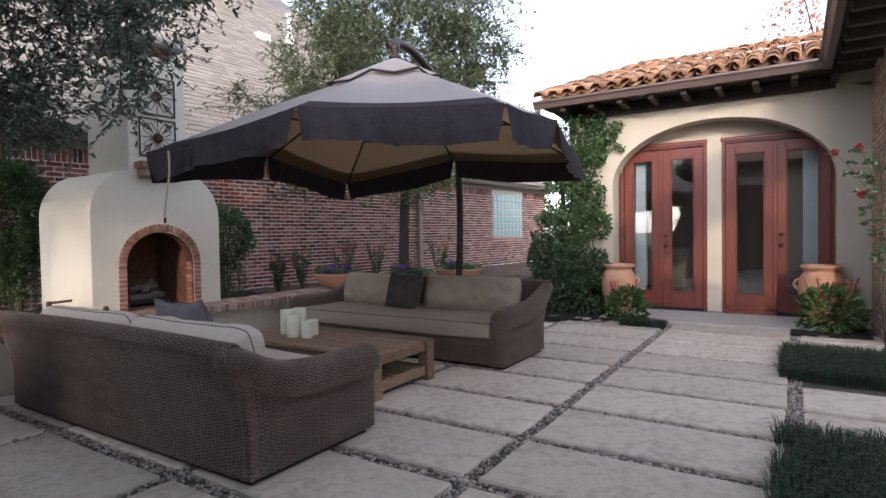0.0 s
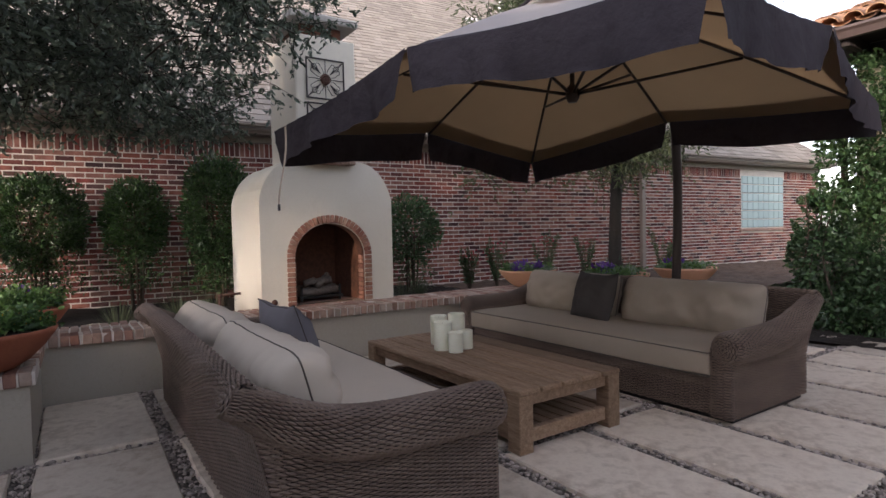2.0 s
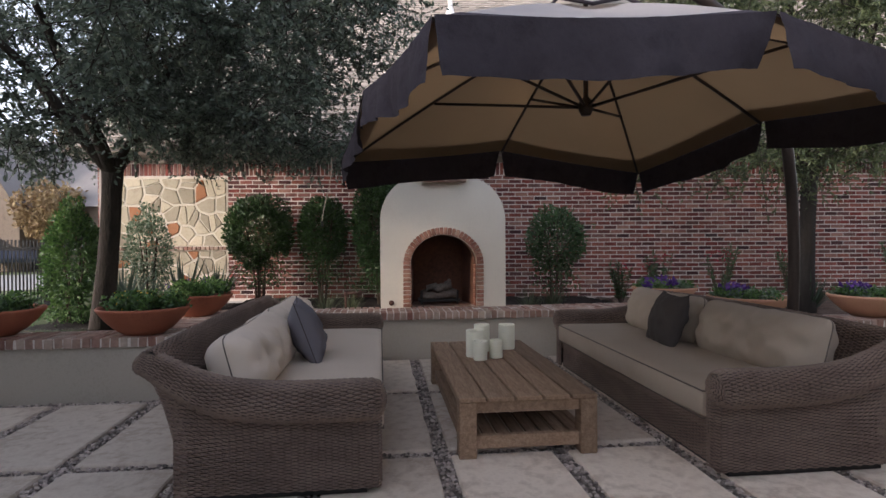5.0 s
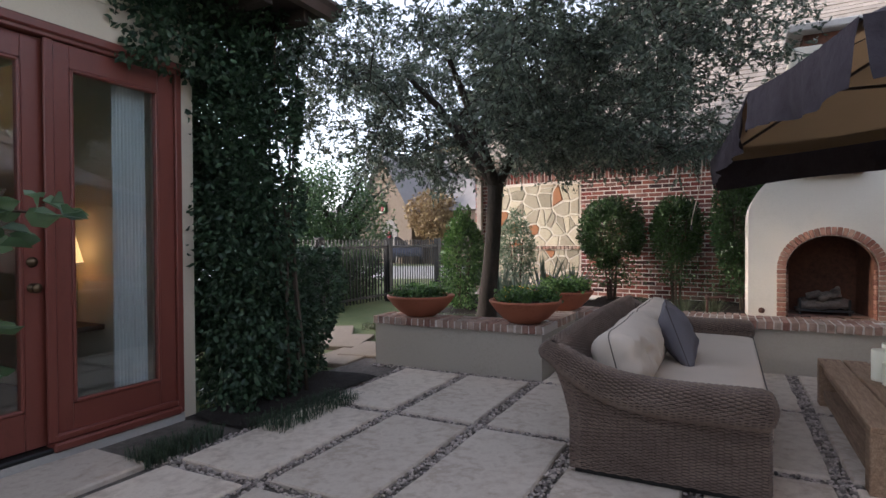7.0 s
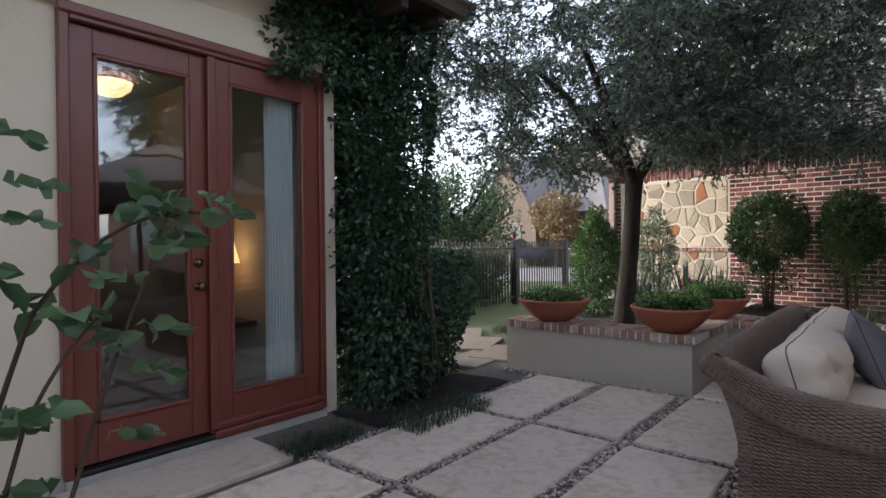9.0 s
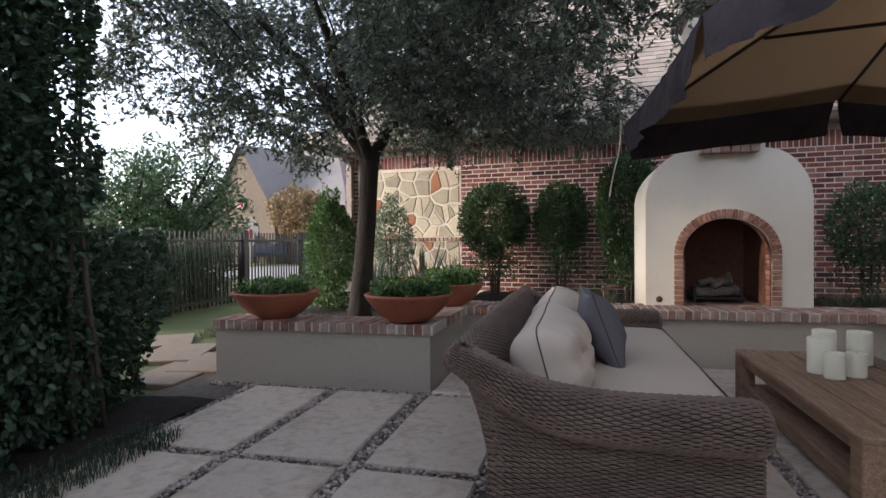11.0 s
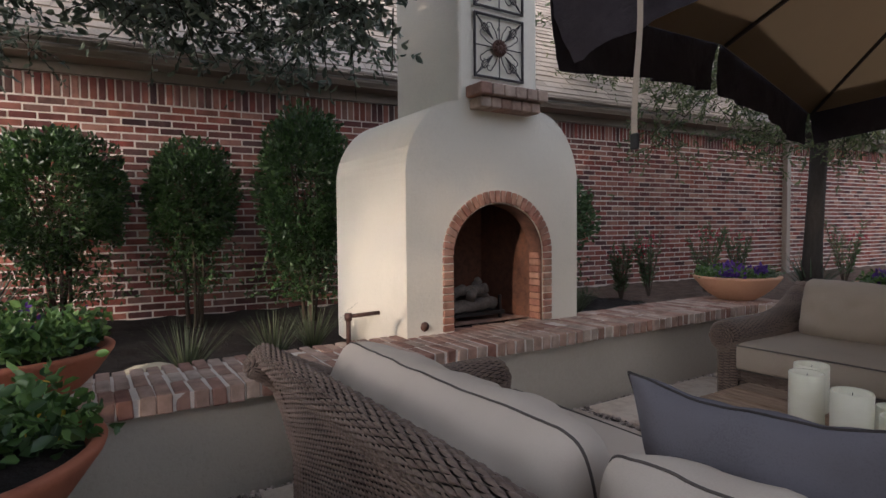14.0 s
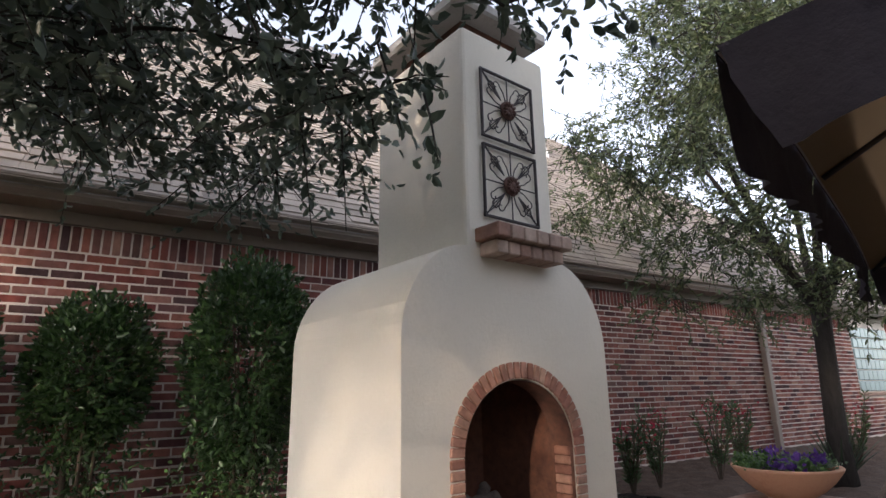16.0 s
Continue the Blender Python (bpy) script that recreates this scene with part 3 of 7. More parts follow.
def polygon_cells(x0, x1, y0, y1, n, seed):
    """Voronoi cells of jittered seeds, clipped to a rectangle."""
    r = random.Random(seed)
    cols = max(2, round(math.sqrt(n * (x1 - x0) / (y1 - y0))))
    rows = max(2, round(n / cols))
    pts = [(x0 + (x1 - x0) * (i + .5 + r.uniform(-.62, .62)) / cols, y0 + (y1 - y0) * (j + .5 + r.uniform(-.62, .62)) / rows) for i in range(cols) for j in range(rows)]
    for p in pts:
        poly = [(x0, y0), (x1, y0), (x1, y1), (x0, y1)]
        for q in pts:
            if q == p:
                continue
            nx, ny = q[0] - p[0], q[1] - p[1]
            c = (q[0] ** 2 + q[1] ** 2 - p[0] ** 2 - p[1] ** 2) / 2
            out = []
            for k in range(len(poly)):
                a, b = poly[k], poly[(k + 1) % len(poly)]
                da, db = a[0] * nx + a[1] * ny - c, b[0] * nx + b[1] * ny - c
                if da <= 0:
                    out.append(a)
                if da * db < 0:
                    t = da / (da - db)
                    out.append((a[0] + (b[0] - a[0]) * t, a[1] + (b[1] - a[1]) * t))
            poly = out
            if len(poly) < 3:
                break
        if len(poly) >= 3:
            yield p, poly


def stone_piece(p, poly, gap, depth, r):
    cx = sum(a for a, _ in poly) / len(poly)
    cy = sum(b for _, b in poly) / len(poly)
    rings = []
    for s, h in ((1.0, 0.0), (.98, depth * .75), (.90, depth)):
        ring = []
        for a, b in poly:
            d = math.hypot(a - cx, b - cy)
            k = max(.2, (d - gap) / d) * s
            ring.append((h, cx + (a - cx) * k, cy + (b - cy) * k))
        rings.append(ring)
    n = len(poly)
    v = [q for ring in rings for q in ring] + [(depth * r.uniform(1.0, 1.2), cx, cy)]
    f = [(i + k * n, (i + 1) % n + k * n, (i + 1) % n + (k + 1) * n, i + (k + 1) * n) for k in range(2) for i in range(n)]
    f += [(2 * n + i, 2 * n + (i + 1) % n, 3 * n) for i in range(n)]
    return Geo().add(v, f)


r_ = random.Random(11)
for k, (p, poly) in enumerate(polygon_cells(STONE[0] + .02, STONE[1] - .02, STONE[2], STONE[3] - .02, 46, 3)):
    part("stone", stone_piece(p, poly, .021, .016, r_), "rust_stone" if r_.random() < .08 else "stone", sp)
for k, (p, poly) in enumerate(polygon_cells(STONE[0] + .02, STONE[1] - .02, .34, STONE[2] - .06, 40, 5)):
    part("stone", stone_piece(p, poly, .021, .016, r_), "rust_stone" if r_.random() < .08 else "stone", sp)
led = Geo().box(-.02, .055, -.03, .03, 0, .055, .006).mesh("ledge_brick")
for i in range(26):
    link("ledge_brick", led, "cap", sp, m=pose(0, STONE[0] + .035 + i * .0692, STONE[2] - .055))

# ---- north wing: arched stucco wall, French doors, tiled roof ----
NX0, NX1, NY, NDY = -3.05, 0.80, 8.60, 9.02
ACX, AHW, ASPR, ARISE, NTOP = -0.965, 1.40, 1.93, 0.85, 3.02
wn_ = setting("wall_north", "cream stucco wall with a wide flattened arch", "wall")


def arch_wall(x0, x1, y0, y1, top, cx, hw, spring, rise, seg=36, z0=-0.1):
    out = [(cx - hw, z0), (cx - hw, spring)] + [(cx - hw * math.cos(math.pi * k / seg), spring + rise * math.sin(math.pi * k / seg)) for k in range(1, seg)] + [(cx + hw, spring), (cx + hw, z0)]
    n = len(out)
    gg = Geo()
    rim = []
    for k, (x, z) in enumerate(out):
        if k <= 1:
            rim.append((x0, z))
        elif k >= n - 2:
            rim.append((x1, z))
        else:
            f = (k - 1) / (n - 3)
            a = math.pi * f
            dx, dz = -math.cos(a), math.sin(a)
            t = min((x1 - cx) / dx if dx > 1e-6 else 1e9, (x0 - cx) / dx if dx < -1e-6 else 1e9, (top - spring) / dz if dz > 1e-6 else 1e9)
            rim.append((cx + dx * t, spring + dz * t))
    for y, flip in ((y0, 1), (y1, 0)):
        v = [(x, y, z) for x, z in out] + [(x, y, z) for x, z in rim]
        gg.add(v, [((k, k + 1, n + k + 1, n + k) if flip else (n + k, n + k + 1, k + 1, k)) for k in range(n - 1)])
    gg.add([(x, y, z) for y in (y0, y1) for x, z in out], [(k, k + n, k + n + 1, k + 1) for k in range(n - 1)])
    for cxn in (x0, x1):
        gg.add([(cxn, y0, top), (cxn, y1, top)], [])
    gg.box(x0, x1, y0 + .001, y1 - .001, top - .002, top + .3)
    gg.box(x0, x0 + .01, y0 + .001, y1 - .001, z0, top)
    gg.box(x1 - .01, x1, y0 + .001, y1 - .001, z0, top)
    return gg


part("arch_panel", arch_wall(NX0, NX1, NY, NY + .3, NTOP, ACX, AHW, ASPR, ARISE), "stucco_north", wn_)
g = Geo().box(NX0 + .3, -2.40, NY + .3, NDY + .25, -.1, 3.2).box(0.46, NX1, NY + .3, NDY + .25, -.1, 3.2).box(-2.40, .46, NDY + .05, NDY + .25, 2.56, 3.2).box(-2.4, .46, NY + .3, NDY + .25, 2.85, 2.95)
part("recess_wall", g, "stucco_north", wn_)
part("center_post", Geo().box(-1.10, -0.905, NDY - .06, NDY + .25, 0.03, 2.60), "stucco_north", wn_, bevel=.01)
# the low wall at x = 6 is unseen, added to limit light from the east
part("side_wall", Geo().box(NX0, NX0 + .3, NY + .3, 13.0, -.1, 3.2).box(NX0, 3.5, 12.8, 13.0, -.1, 3.2).box(NX1, 6.3, NY + .05, NY + .3, -.1, 3.2).box(6.0, 6.3, -1.4, NY + .06, -.1, 2.6), "stucco", wn_)
tagged(part("threshold_slab", Geo().box(-2.38, .44, 7.86, NDY + .3, -.1, .02), "slab", bevel=.01), "pale concrete landing in front of the French doors", "floor", kind="structure")
room = setting("room_north", "dim interior seen through the French doors", "room")
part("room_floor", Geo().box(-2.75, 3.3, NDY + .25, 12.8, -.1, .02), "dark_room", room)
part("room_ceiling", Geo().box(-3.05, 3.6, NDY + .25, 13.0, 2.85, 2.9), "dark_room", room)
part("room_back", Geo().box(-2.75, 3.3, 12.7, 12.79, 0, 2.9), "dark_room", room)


def french_door(name, label, xs, m, kickers=(0,), z1=2.44, curtains=(), knob=None):
    """A row of glazed leaves; xs: the leaf borders along local x; outside is local -y."""
    d = tagged(thing(name, label, "door", m=m), kind="structure")
    for i, (a, b) in enumerate(zip(xs[:-1], xs[1:])):
        fixed = i in kickers
        y0 = -.03 if fixed else 0.0
        st, bot, tp = .125, .26, .14
        leaf = Geo()
        leaf.box(a + .004, a + st, y0, y0 + .05, .04, z1, .004).box(b - st, b - .004, y0, y0 + .05, .04, z1, .004)
        leaf.box(a + st, b - st, y0 + .002, y0 + .048, .04, bot, .004).box(a + st, b - st, y0 + .002, y0 + .048, z1 - tp, z1, .004)
        lf = part("door_leaf", leaf, "doorwood", d)
        bead = Geo()
        for (p, q, r, s) in ((a + st, b - st, bot, bot + .022), (a + st, b - st, z1 - tp - .022, z1 - tp), (a + st, a + st + .022, bot, z1 - tp), (b - st - .022, b - st, bot, z1 - tp)):
            bead.box(p, q, y0 - .008, y0 + .04, r, s, .006)
        part("glazing_bead", bead, "doorwood", lf)
        pn = part("pane", Geo().box(a + st + .01, b - st - .01, y0 + .018, y0 + .024, bot + .01, z1 - tp - .01), "pane", lf)
        pn.visible_shadow = False
        if fixed:
            part("sill_board", Geo().box(a - .01, b + .01, y0 - .05, y0 + .05, .0, .055, .012).box(a, b, y0 - .025, y0 + .05, .055, .10, .01), "doorwood", d)
        else:
            part("threshold", Geo().box(a, b, y0 - .06, y0 + .05, 0.0, .03, .008), "black", d)
        if i in curtains:
            side = curtains[i]
            n, w = 60, (b - a) * .27
            xc = a + st + .02 if side < 0 else b - st - .02 - w
            pts = np.array([[(xc + w * k / n, y0 + .13 + .028 * math.sin(k * .95) * (1 - .25 * zz), .06 + (z1 - .2) * zz) for zz in (0, .25, .5, .75, 1)] for k in range(n + 1)])
            part("curtain", Geo().grid(pts), "curtain", d, smooth=True)
    fr = Geo().box(xs[0] - .05, xs[0], -.05, .12, 0, z1 + .06, .006).box(xs[-1], xs[-1] + .05, -.05, .12, 0, z1 + .06, .006).box(xs[0], xs[-1], -.05, .12, z1 + .005, z1 + .08, .006)
    part("door_frame", fr, "doorwood", d)
    for x in xs[1:-1]:
        part("astragal", Geo().box(x - .028, x + .028, -.05, -.028, .06, z1, .006), "doorwood", d)
    part("head_casing", Geo().box(xs[0] - .06, xs[-1] + .06, -.07, -.045, z1 + .03, z1 + .09, .01), "doorwood", d)
    if knob is not None:
        h = part("door_handle", Geo().lathe([(.0, .07), (.022, .066), (.03, .05), (.022, .033), (.012, .025), (.012, .012), (.028, .01), (.028, 0)], 18), "brass", d, "aged brass knob", True, m=pose(knob, -.0, .98, 90))
        part("deadbolt", Geo().lathe([(.0, .028), (.02, .026), (.024, .012), (.03, .01), (.03, 0)], 18), "brass", d, "round deadbolt", True, m=pose(knob, -.0, 1.13, 90))
    return d


french_door("door_1", "mahogany-painted French door with a fixed glazed side leaf and pale curtain", [-2.30, -1.74, -1.15], pose(0, NDY, .02), kickers=(), curtains={0: -1}, knob=-1.68)
french_door("door_2", "mahogany-painted French door pair with a pale curtain behind glass", [-0.86, -0.24, 0.40], pose(0, NDY, .02), kickers=(0,), curtains={1: 1}, knob=-0.17)

# eaves and gutter of the north wing
ea = setting("eave_north", "dark timber eave with rafter tails and a brown gutter", "eave")
part("soffit_board", Geo().box(NX0 - .3, .42, 7.98, NY + .02, 3.16, 3.19), "trimwood", ea)
part("wall_plate", Geo().box(NX0 - .02, .42, NY - .05, NY + .01, 2.98, 3.14), "trimwood", ea)
for i in range(9):
    part("rafter_tail", Geo().box(-.04, .04, 0, .58, 0, .12, .008), "trimwood", ea, m=pose(NX0 + .1 + i * .42, 8.04, 3.04))
gprof = [(0.0, 0.0), (-.07, .0), (-.085, .03), (-.10, .06), (-.13, .085), (-.13, .11), (-.0, .11)]


def gutter_run(p, q, out):
    p, q, out = Vector(p), Vector(q), Vector(out)
    gg = Geo().grid(np.array([[tuple(b - out * a * 1.0 + Vector((0, 0, z))) for a, z in gprof] for b in (p, q)]))
    gg.f.append([tuple(range(len(gprof))), tuple(range(len(gprof), 2 * len(gprof)))])
    return gg


part("gutter", gutter_run((NX0 - .32, 8.02, 3.10), (.36, 8.02, 3.10), (0, -1, 0)), "gutter", ea)
part("gutter", gutter_run((.36, 8.05, 3.10), (.36, -2.0, 3.10), (-1, 0, 0)), "gutter", ea)
part("soffit_board", Geo().box(.38, 1.45, -2.0, 6.0, 3.16, 3.19), "trimwood", ea)
# porch ceiling carried east out of view, added to shade the arched wall
part("soffit_board", Geo().box(.38, 5.9, 6.0, 8.6, 3.162, 3.192), "trimwood", ea)
for i in range(22):
    part("rafter_tail", Geo().box(0, .62, -.045, .045, 0, .12, .008), "trimwood", ea, m=pose(.40, 7.6 - i * .44, 3.04))
part("downspout", Geo().tube([(NX0 - .26, 7.98, 3.10), (NX0 - .26, 8.0, 2.98), (NX0 - .1, 8.5, 2.82), (NX0 - .1, 8.56, 2.6), (NX0 - .1, 8.56, .1)], .035, 8), "gutter", ea)
# tiled roof
rt = setting("roof_north", "weathered orange barrel-tile roof", "roof")
PIT = math.tan(radians(21))
part("roof_deck", Geo().add([(NX0 - .3, 7.95, 3.22), (3.6, 7.95, 3.22), (3.6, 9.9, 3.22 + 1.95 * PIT), (-2.19, 9.9, 3.22 + 1.95 * PIT), (NX0 - .3, 13.2, 2.9), (3.6, 13.2, 2.9)],
                            [(0, 1, 2, 3), (4, 0, 3), (5, 4, 3, 2)]), "trimwood", rt)
part("roof_deck", Geo().add([(.3, 8.0, 3.24), (.3, -2.5, 3.24), (1.0, -2.5, 3.5), (1.0, 8.0, 3.5), (1.6, 8.0, 3.2), (1.6, -2.5, 3.2)], [(0, 1, 2, 3), (3, 2, 5, 4)]), "trimwood", rt)
n = 7
tile_v, tile_f = [], []
for k in range(4):
    yy = k / 3 * .42
    for t in range(n):
        a = math.pi * t / (n - 1)
        rr = .095 - .012 * k / 3
        tile_v.append((-math.cos(a) * rr, yy, math.sin(a) * rr * .85))
for k in range(3):
    for t in range(n - 1):
        tile_f.append((k * n + t, k * n + t + 1, (k + 1) * n + t + 1, (k + 1) * n + t))
tg = Geo().add(tile_v, tile_f)
tg.add([(x * .86, y - .0 if i < n else y, z * .84) for i, (x, y, z) in enumerate(tile_v)], [tuple(reversed(f)) for f in tile_f])
tg.f.append([(t, t + 1, 28 + t + 1, 28 + t) for t in range(n - 1)])
tile_me = tg.mesh("barrel_tile", True)
tile_low = Geo().add([(x, y, -z * .6) for x, y, z in tile_v], tile_f).mesh("pan_tile", True)
cols = int((3.0 - (NX0 - .3)) / .215)
for i in range(cols):
    for j in range(6):
        x = NX0 - .2 + i * .215
        y = 7.86 + j * .37
        if x - (NX0 - .3) < (y - 7.95) * .6 - .1:
            continue
        z = 3.235 + (y - 7.95) * PIT
        e = rng.normal(0, .006, 3)
        link("roof_tile", tile_me, "roof_tile", rt, m=pose(x + e[0], y + e[1], z + .05 + abs(e[2]), 21 - 2.5, rng.normal(0, 1.2), rng.normal(0, 1.0)))
        if j < 2:
            link("pan_tile", tile_low, "roof_tile", rt, m=pose(x + .107, y + .02, z + .06, 21.5))
for k in range(7):
    t = k / 6.2
    link("ridge_tile", tile_me, "roof_tile", rt, m=pose(NX0 - .28 + 1.14 * t, 7.98 + 1.92 * t, 3.30 + 1.95 * PIT * t, 16, 0, -30.7))
for k in range(15):
    link("ridge_tile", tile_me, "roof_tile", rt, m=pose(-2.25 + k * .37, 9.9, 3.26 + 1.95 * PIT, 2.5, 0, -90))
# brick pier of the porch at the east end
pier = setting("brick_pier", "tan brick porch pier with an arch springing from it", "pier")
pg = Geo().box(.80, 1.24, 7.32, 8.58, -.1, 3.16)
part("pier_core", pg, "mortar", pier)

# ---- south wing wall with a French door ----
SY = -1.08
ws = setting("wall_south", "tan stucco house wall beside the courtyard", "wall")
part("wall_panel", Geo().box(-2.12, -1.985, SY - .3, SY, -.1, 3.1).box(-.27, 6.3, SY - .3, SY, -.1, 3.1).box(-1.985, -.27, SY - .3, SY, 2.53, 3.1), "stucco_wall", ws)
part("side_panel", Geo().box(-2.12, -1.9, -6.0, SY - .3, -.1, 3.1).box(-2.12, 3.6, -6.2, -6.0, -.1, 3.1), "stucco_wall", ws)
part("door_header", Geo().box(-2.12, .06, SY, SY + .05, 2.545, 2.80, .01), "stucco_wall", ws)
part("plinth", Geo().box(-.27, 6.0, SY, SY + .02, -.1, .06), "slab", ws)
es = setting("eave_south", "dark timber eave over the south wall", "eave")
part("soffit_board", Geo().box(-2.9, 3.6, -1.7, -.42, 3.12, 3.16), "trimwood", es)
for i in range(9):
    part("rafter_tail", Geo().box(-.04, .04, -.6, 0, 0, .12, .008), "trimwood", es, m=pose(-2.7 + i * .42, -.45, 3.0))
part("gutter", gutter_run((-2.95, -.42, 3.08), (.4, -.42, 3.08), (0, 1, 0)), "gutter", es)
part("roof_slope", Geo().add([(-3.0, -.4, 3.2), (3.6, -.4, 3.2), (3.6, -4, 4.7), (-3.0, -4, 4.7)], [(0, 1, 2, 3)]), "roof_tile", es)
rs = setting("room_south", "dim living room seen through the glass door", "room")
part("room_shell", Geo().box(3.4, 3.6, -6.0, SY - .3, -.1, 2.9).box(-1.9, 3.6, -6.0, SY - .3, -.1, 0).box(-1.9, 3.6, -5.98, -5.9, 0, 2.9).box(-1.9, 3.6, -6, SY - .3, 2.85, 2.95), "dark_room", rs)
french_door("door_3", "mahogany-painted French door with a pale curtain, sky mirrored in its glass", [.315, 1.10, 1.94], pose(0, SY, .03, 0, 0, 180), kickers=(1,), z1=2.44, curtains={1: 1}, knob=1.02)
part("door_step", Geo().box(-1.98, -.27, SY - .15, SY + .06, -.1, .03), "slab", ws)
lamp = thing("table_lamp", "small lamp with a glowing amber shade in the room", "lamp", m=pose(-1.70, -2.05, 0))
part("side_table", Geo().box(-.18, .25, -.25, .25, 0.6, .64).box(-.03, .03, -.03, .03, 0, .6), "trimwood", lamp)
part("lamp_base", Geo().lathe([(.0, .64), (.09, .64), (.05, .72), (.03, .8), (.07, .95), (.02, 1.14), (.0, 1.14)], 18), "brass", lamp, smooth=True)
part("shade", Geo().lathe([(.15, 1.12), (.09, 1.36)], 24), "lampshade", lamp, smooth=True)
cl = thing("ceiling_light", "small lit bowl ceiling light in the room", "lamp", m=pose(-1.33, -3.33, 2.80))
part("bowl", Geo().lathe([(.0, -.14), (.1, -.12), (.17, -.06), (.19, .0)], 24), "lampshade", cl, smooth=True)
part("canopy_plate", Geo().lathe([(.0, .05), (.08, .05), (.08, .02), (.0, 0)], 16), "brass", cl)


# ---- fireplace ----
FX, FC, FH = -5.735, 3.405, 0.705
fp = thing("outdoor_fireplace", "cream stucco outdoor fireplace with rounded shoulders and a tall chimney", "fireplace")


def fp_outline(half=FH, cw=0.32, z_base=0.30, z_sh=1.48, z_top=1.93):
    pts = [(-half, z_base)]
    for k in range(15):
        a = math.pi / 2 * k / 14
        pts.append((-half + (half - cw) * (1 - math.cos(a)) ** .92, z_sh + (z_top - z_sh) * math.sin(a)))
    return pts


half = fp_outline()
full = half + [(-y, z) for y, z in reversed(half)]
OPW, OPS, OPR = 0.372, 0.965, 0.335          # opening half width, spring, rise
op = [(-OPW, 0.492), (-OPW, OPS)] + [(-OPW * math.cos(math.pi * k / 24), OPS + OPR * math.sin(math.pi * k / 24)) for k in range(1, 24)] + [(OPW, OPS), (OPW, 0.492)]
bm = bmesh.new()
fo = [bm.verts.new((FX, FC + y, z)) for y, z in full]
fi = [bm.verts.new((FX, FC + y, z)) for y, z in op]
edges = [bm.edges.new((fo[i], fo[i + 1])) for i in range(len(fo) - 1)]
edges += [bm.edges.new((fi[i], fi[i + 1])) for i in range(len(fi) - 1)]
edges += [bm.edges.new((fo[0], fi[0])), bm.edges.new((fo[-1], fi[-1]))]
bmesh.ops.triangle_fill(bm, edges=edges, use_beauty=True)
DEPTH = 1.08
bo = [bm.verts.new((FX - DEPTH, FC + y, z)) for y, z in full]
for i in range(len(fo) - 1):
    f = bm.faces.new((fo[i], bo[i], bo[i + 1], fo[i + 1]))
    f.smooth = 3 < i < len(fo) - 5
bm.faces.new(bo)
bi = [bm.verts.new((FX - .14, FC + y, z)) for y, z in op]
for i in range(len(fi) - 1):
    bm.faces.new((fi[i], fi[i + 1], bi[i + 1], bi[i]))
bmesh.ops.recalc_face_normals(bm, faces=bm.faces)
me = bpy.data.meshes.new("body")
bm.to_mesh(me)
bm.free()
link("body", me, "stucco", fp)
part("chimney", Geo().box(FX - .82, FX - .001, FC - .32, FC + .325, 1.80, 3.16), "stucco", fp, bevel=.02)
part("chimney_neck", Geo().box(FX - .70, FX - .12, FC - .22, FC + .22, 3.16, 3.31), "fire_dark", fp)
part("chimney_cap", Geo().box(FX - .86, FX + .02, FC - .36, FC + .36, 3.30, 3.38, .015), "slab", fp, "grey concrete cap slab")
# firebox
fb = Geo()
D2, BW = .62, .30
fb.add([(FX - .14, FC - OPW, .495), (FX - .14, FC + OPW, .495), (FX - D2, FC + BW, .495), (FX - D2, FC - BW, .495)], [(0, 1, 2, 3)])
part("firebox_floor", fb, "cap", fp)
fb = Geo().add([(FX - .14, FC - OPW, .49), (FX - D2, FC - BW, .49), (FX - D2, FC - BW, 1.4), (FX - .14, FC - OPW, 1.4), (FX - .14, FC + OPW, .49), (FX - D2, FC + BW, .49), (FX - D2, FC + BW, 1.4), (FX - .14, FC + OPW, 1.4)],
               [(0, 1, 2, 3), (5, 4, 7, 6), (1, 5, 6, 2), (3, 2, 6, 7)])
part("firebox_lining", fb, "fire_dark", fp)
bk = Geo().box(-.02, .011, -.040, .040, -.0205, .0205, .005, .0015).mesh("arch_brick")
for side in (-1, 1):
    for k in range(10):
        link("arch_brick", bk, "archbrick", fp, m=pose(FX, FC + side * (OPW + .041), .517 + k * .0472))
NA = 28
for k in range(NA):
    a = math.pi * (k + .5) / NA
    rx, rz = OPW + .041, OPR + .041
    y, z = -rx * math.cos(a), OPS + rz * math.sin(a)
    link("arch_brick", bk, "archbrick", fp, m=pose(FX, FC + y, z + .003, math.degrees(math.atan2(math.sin(a) / rz, -math.cos(a) / rx))))
# brick lining of the arch, front to back
rev = [(FC + y * (1 - .006 / OPW), z - .006 * max(0, (z - OPS)) / OPR) for y, z in op]
part("arch_lining", Geo().grid(np.array([[(x, y, z) for x in (FX - .002, FX - .145)] for y, z in rev])), "fire_dark", fp, smooth=True)
# brick jamb returns inside the opening
rb = Geo().box(-.12, -.022, -.012, .012, -.0205, .0205, .005).mesh("jamb_brick")
for side in (-1, 1):
    for k in range(10):
        link("jamb_brick", rb, "archbrick", fp, m=pose(FX, FC + side * (OPW - .008), .517 + k * .0472))
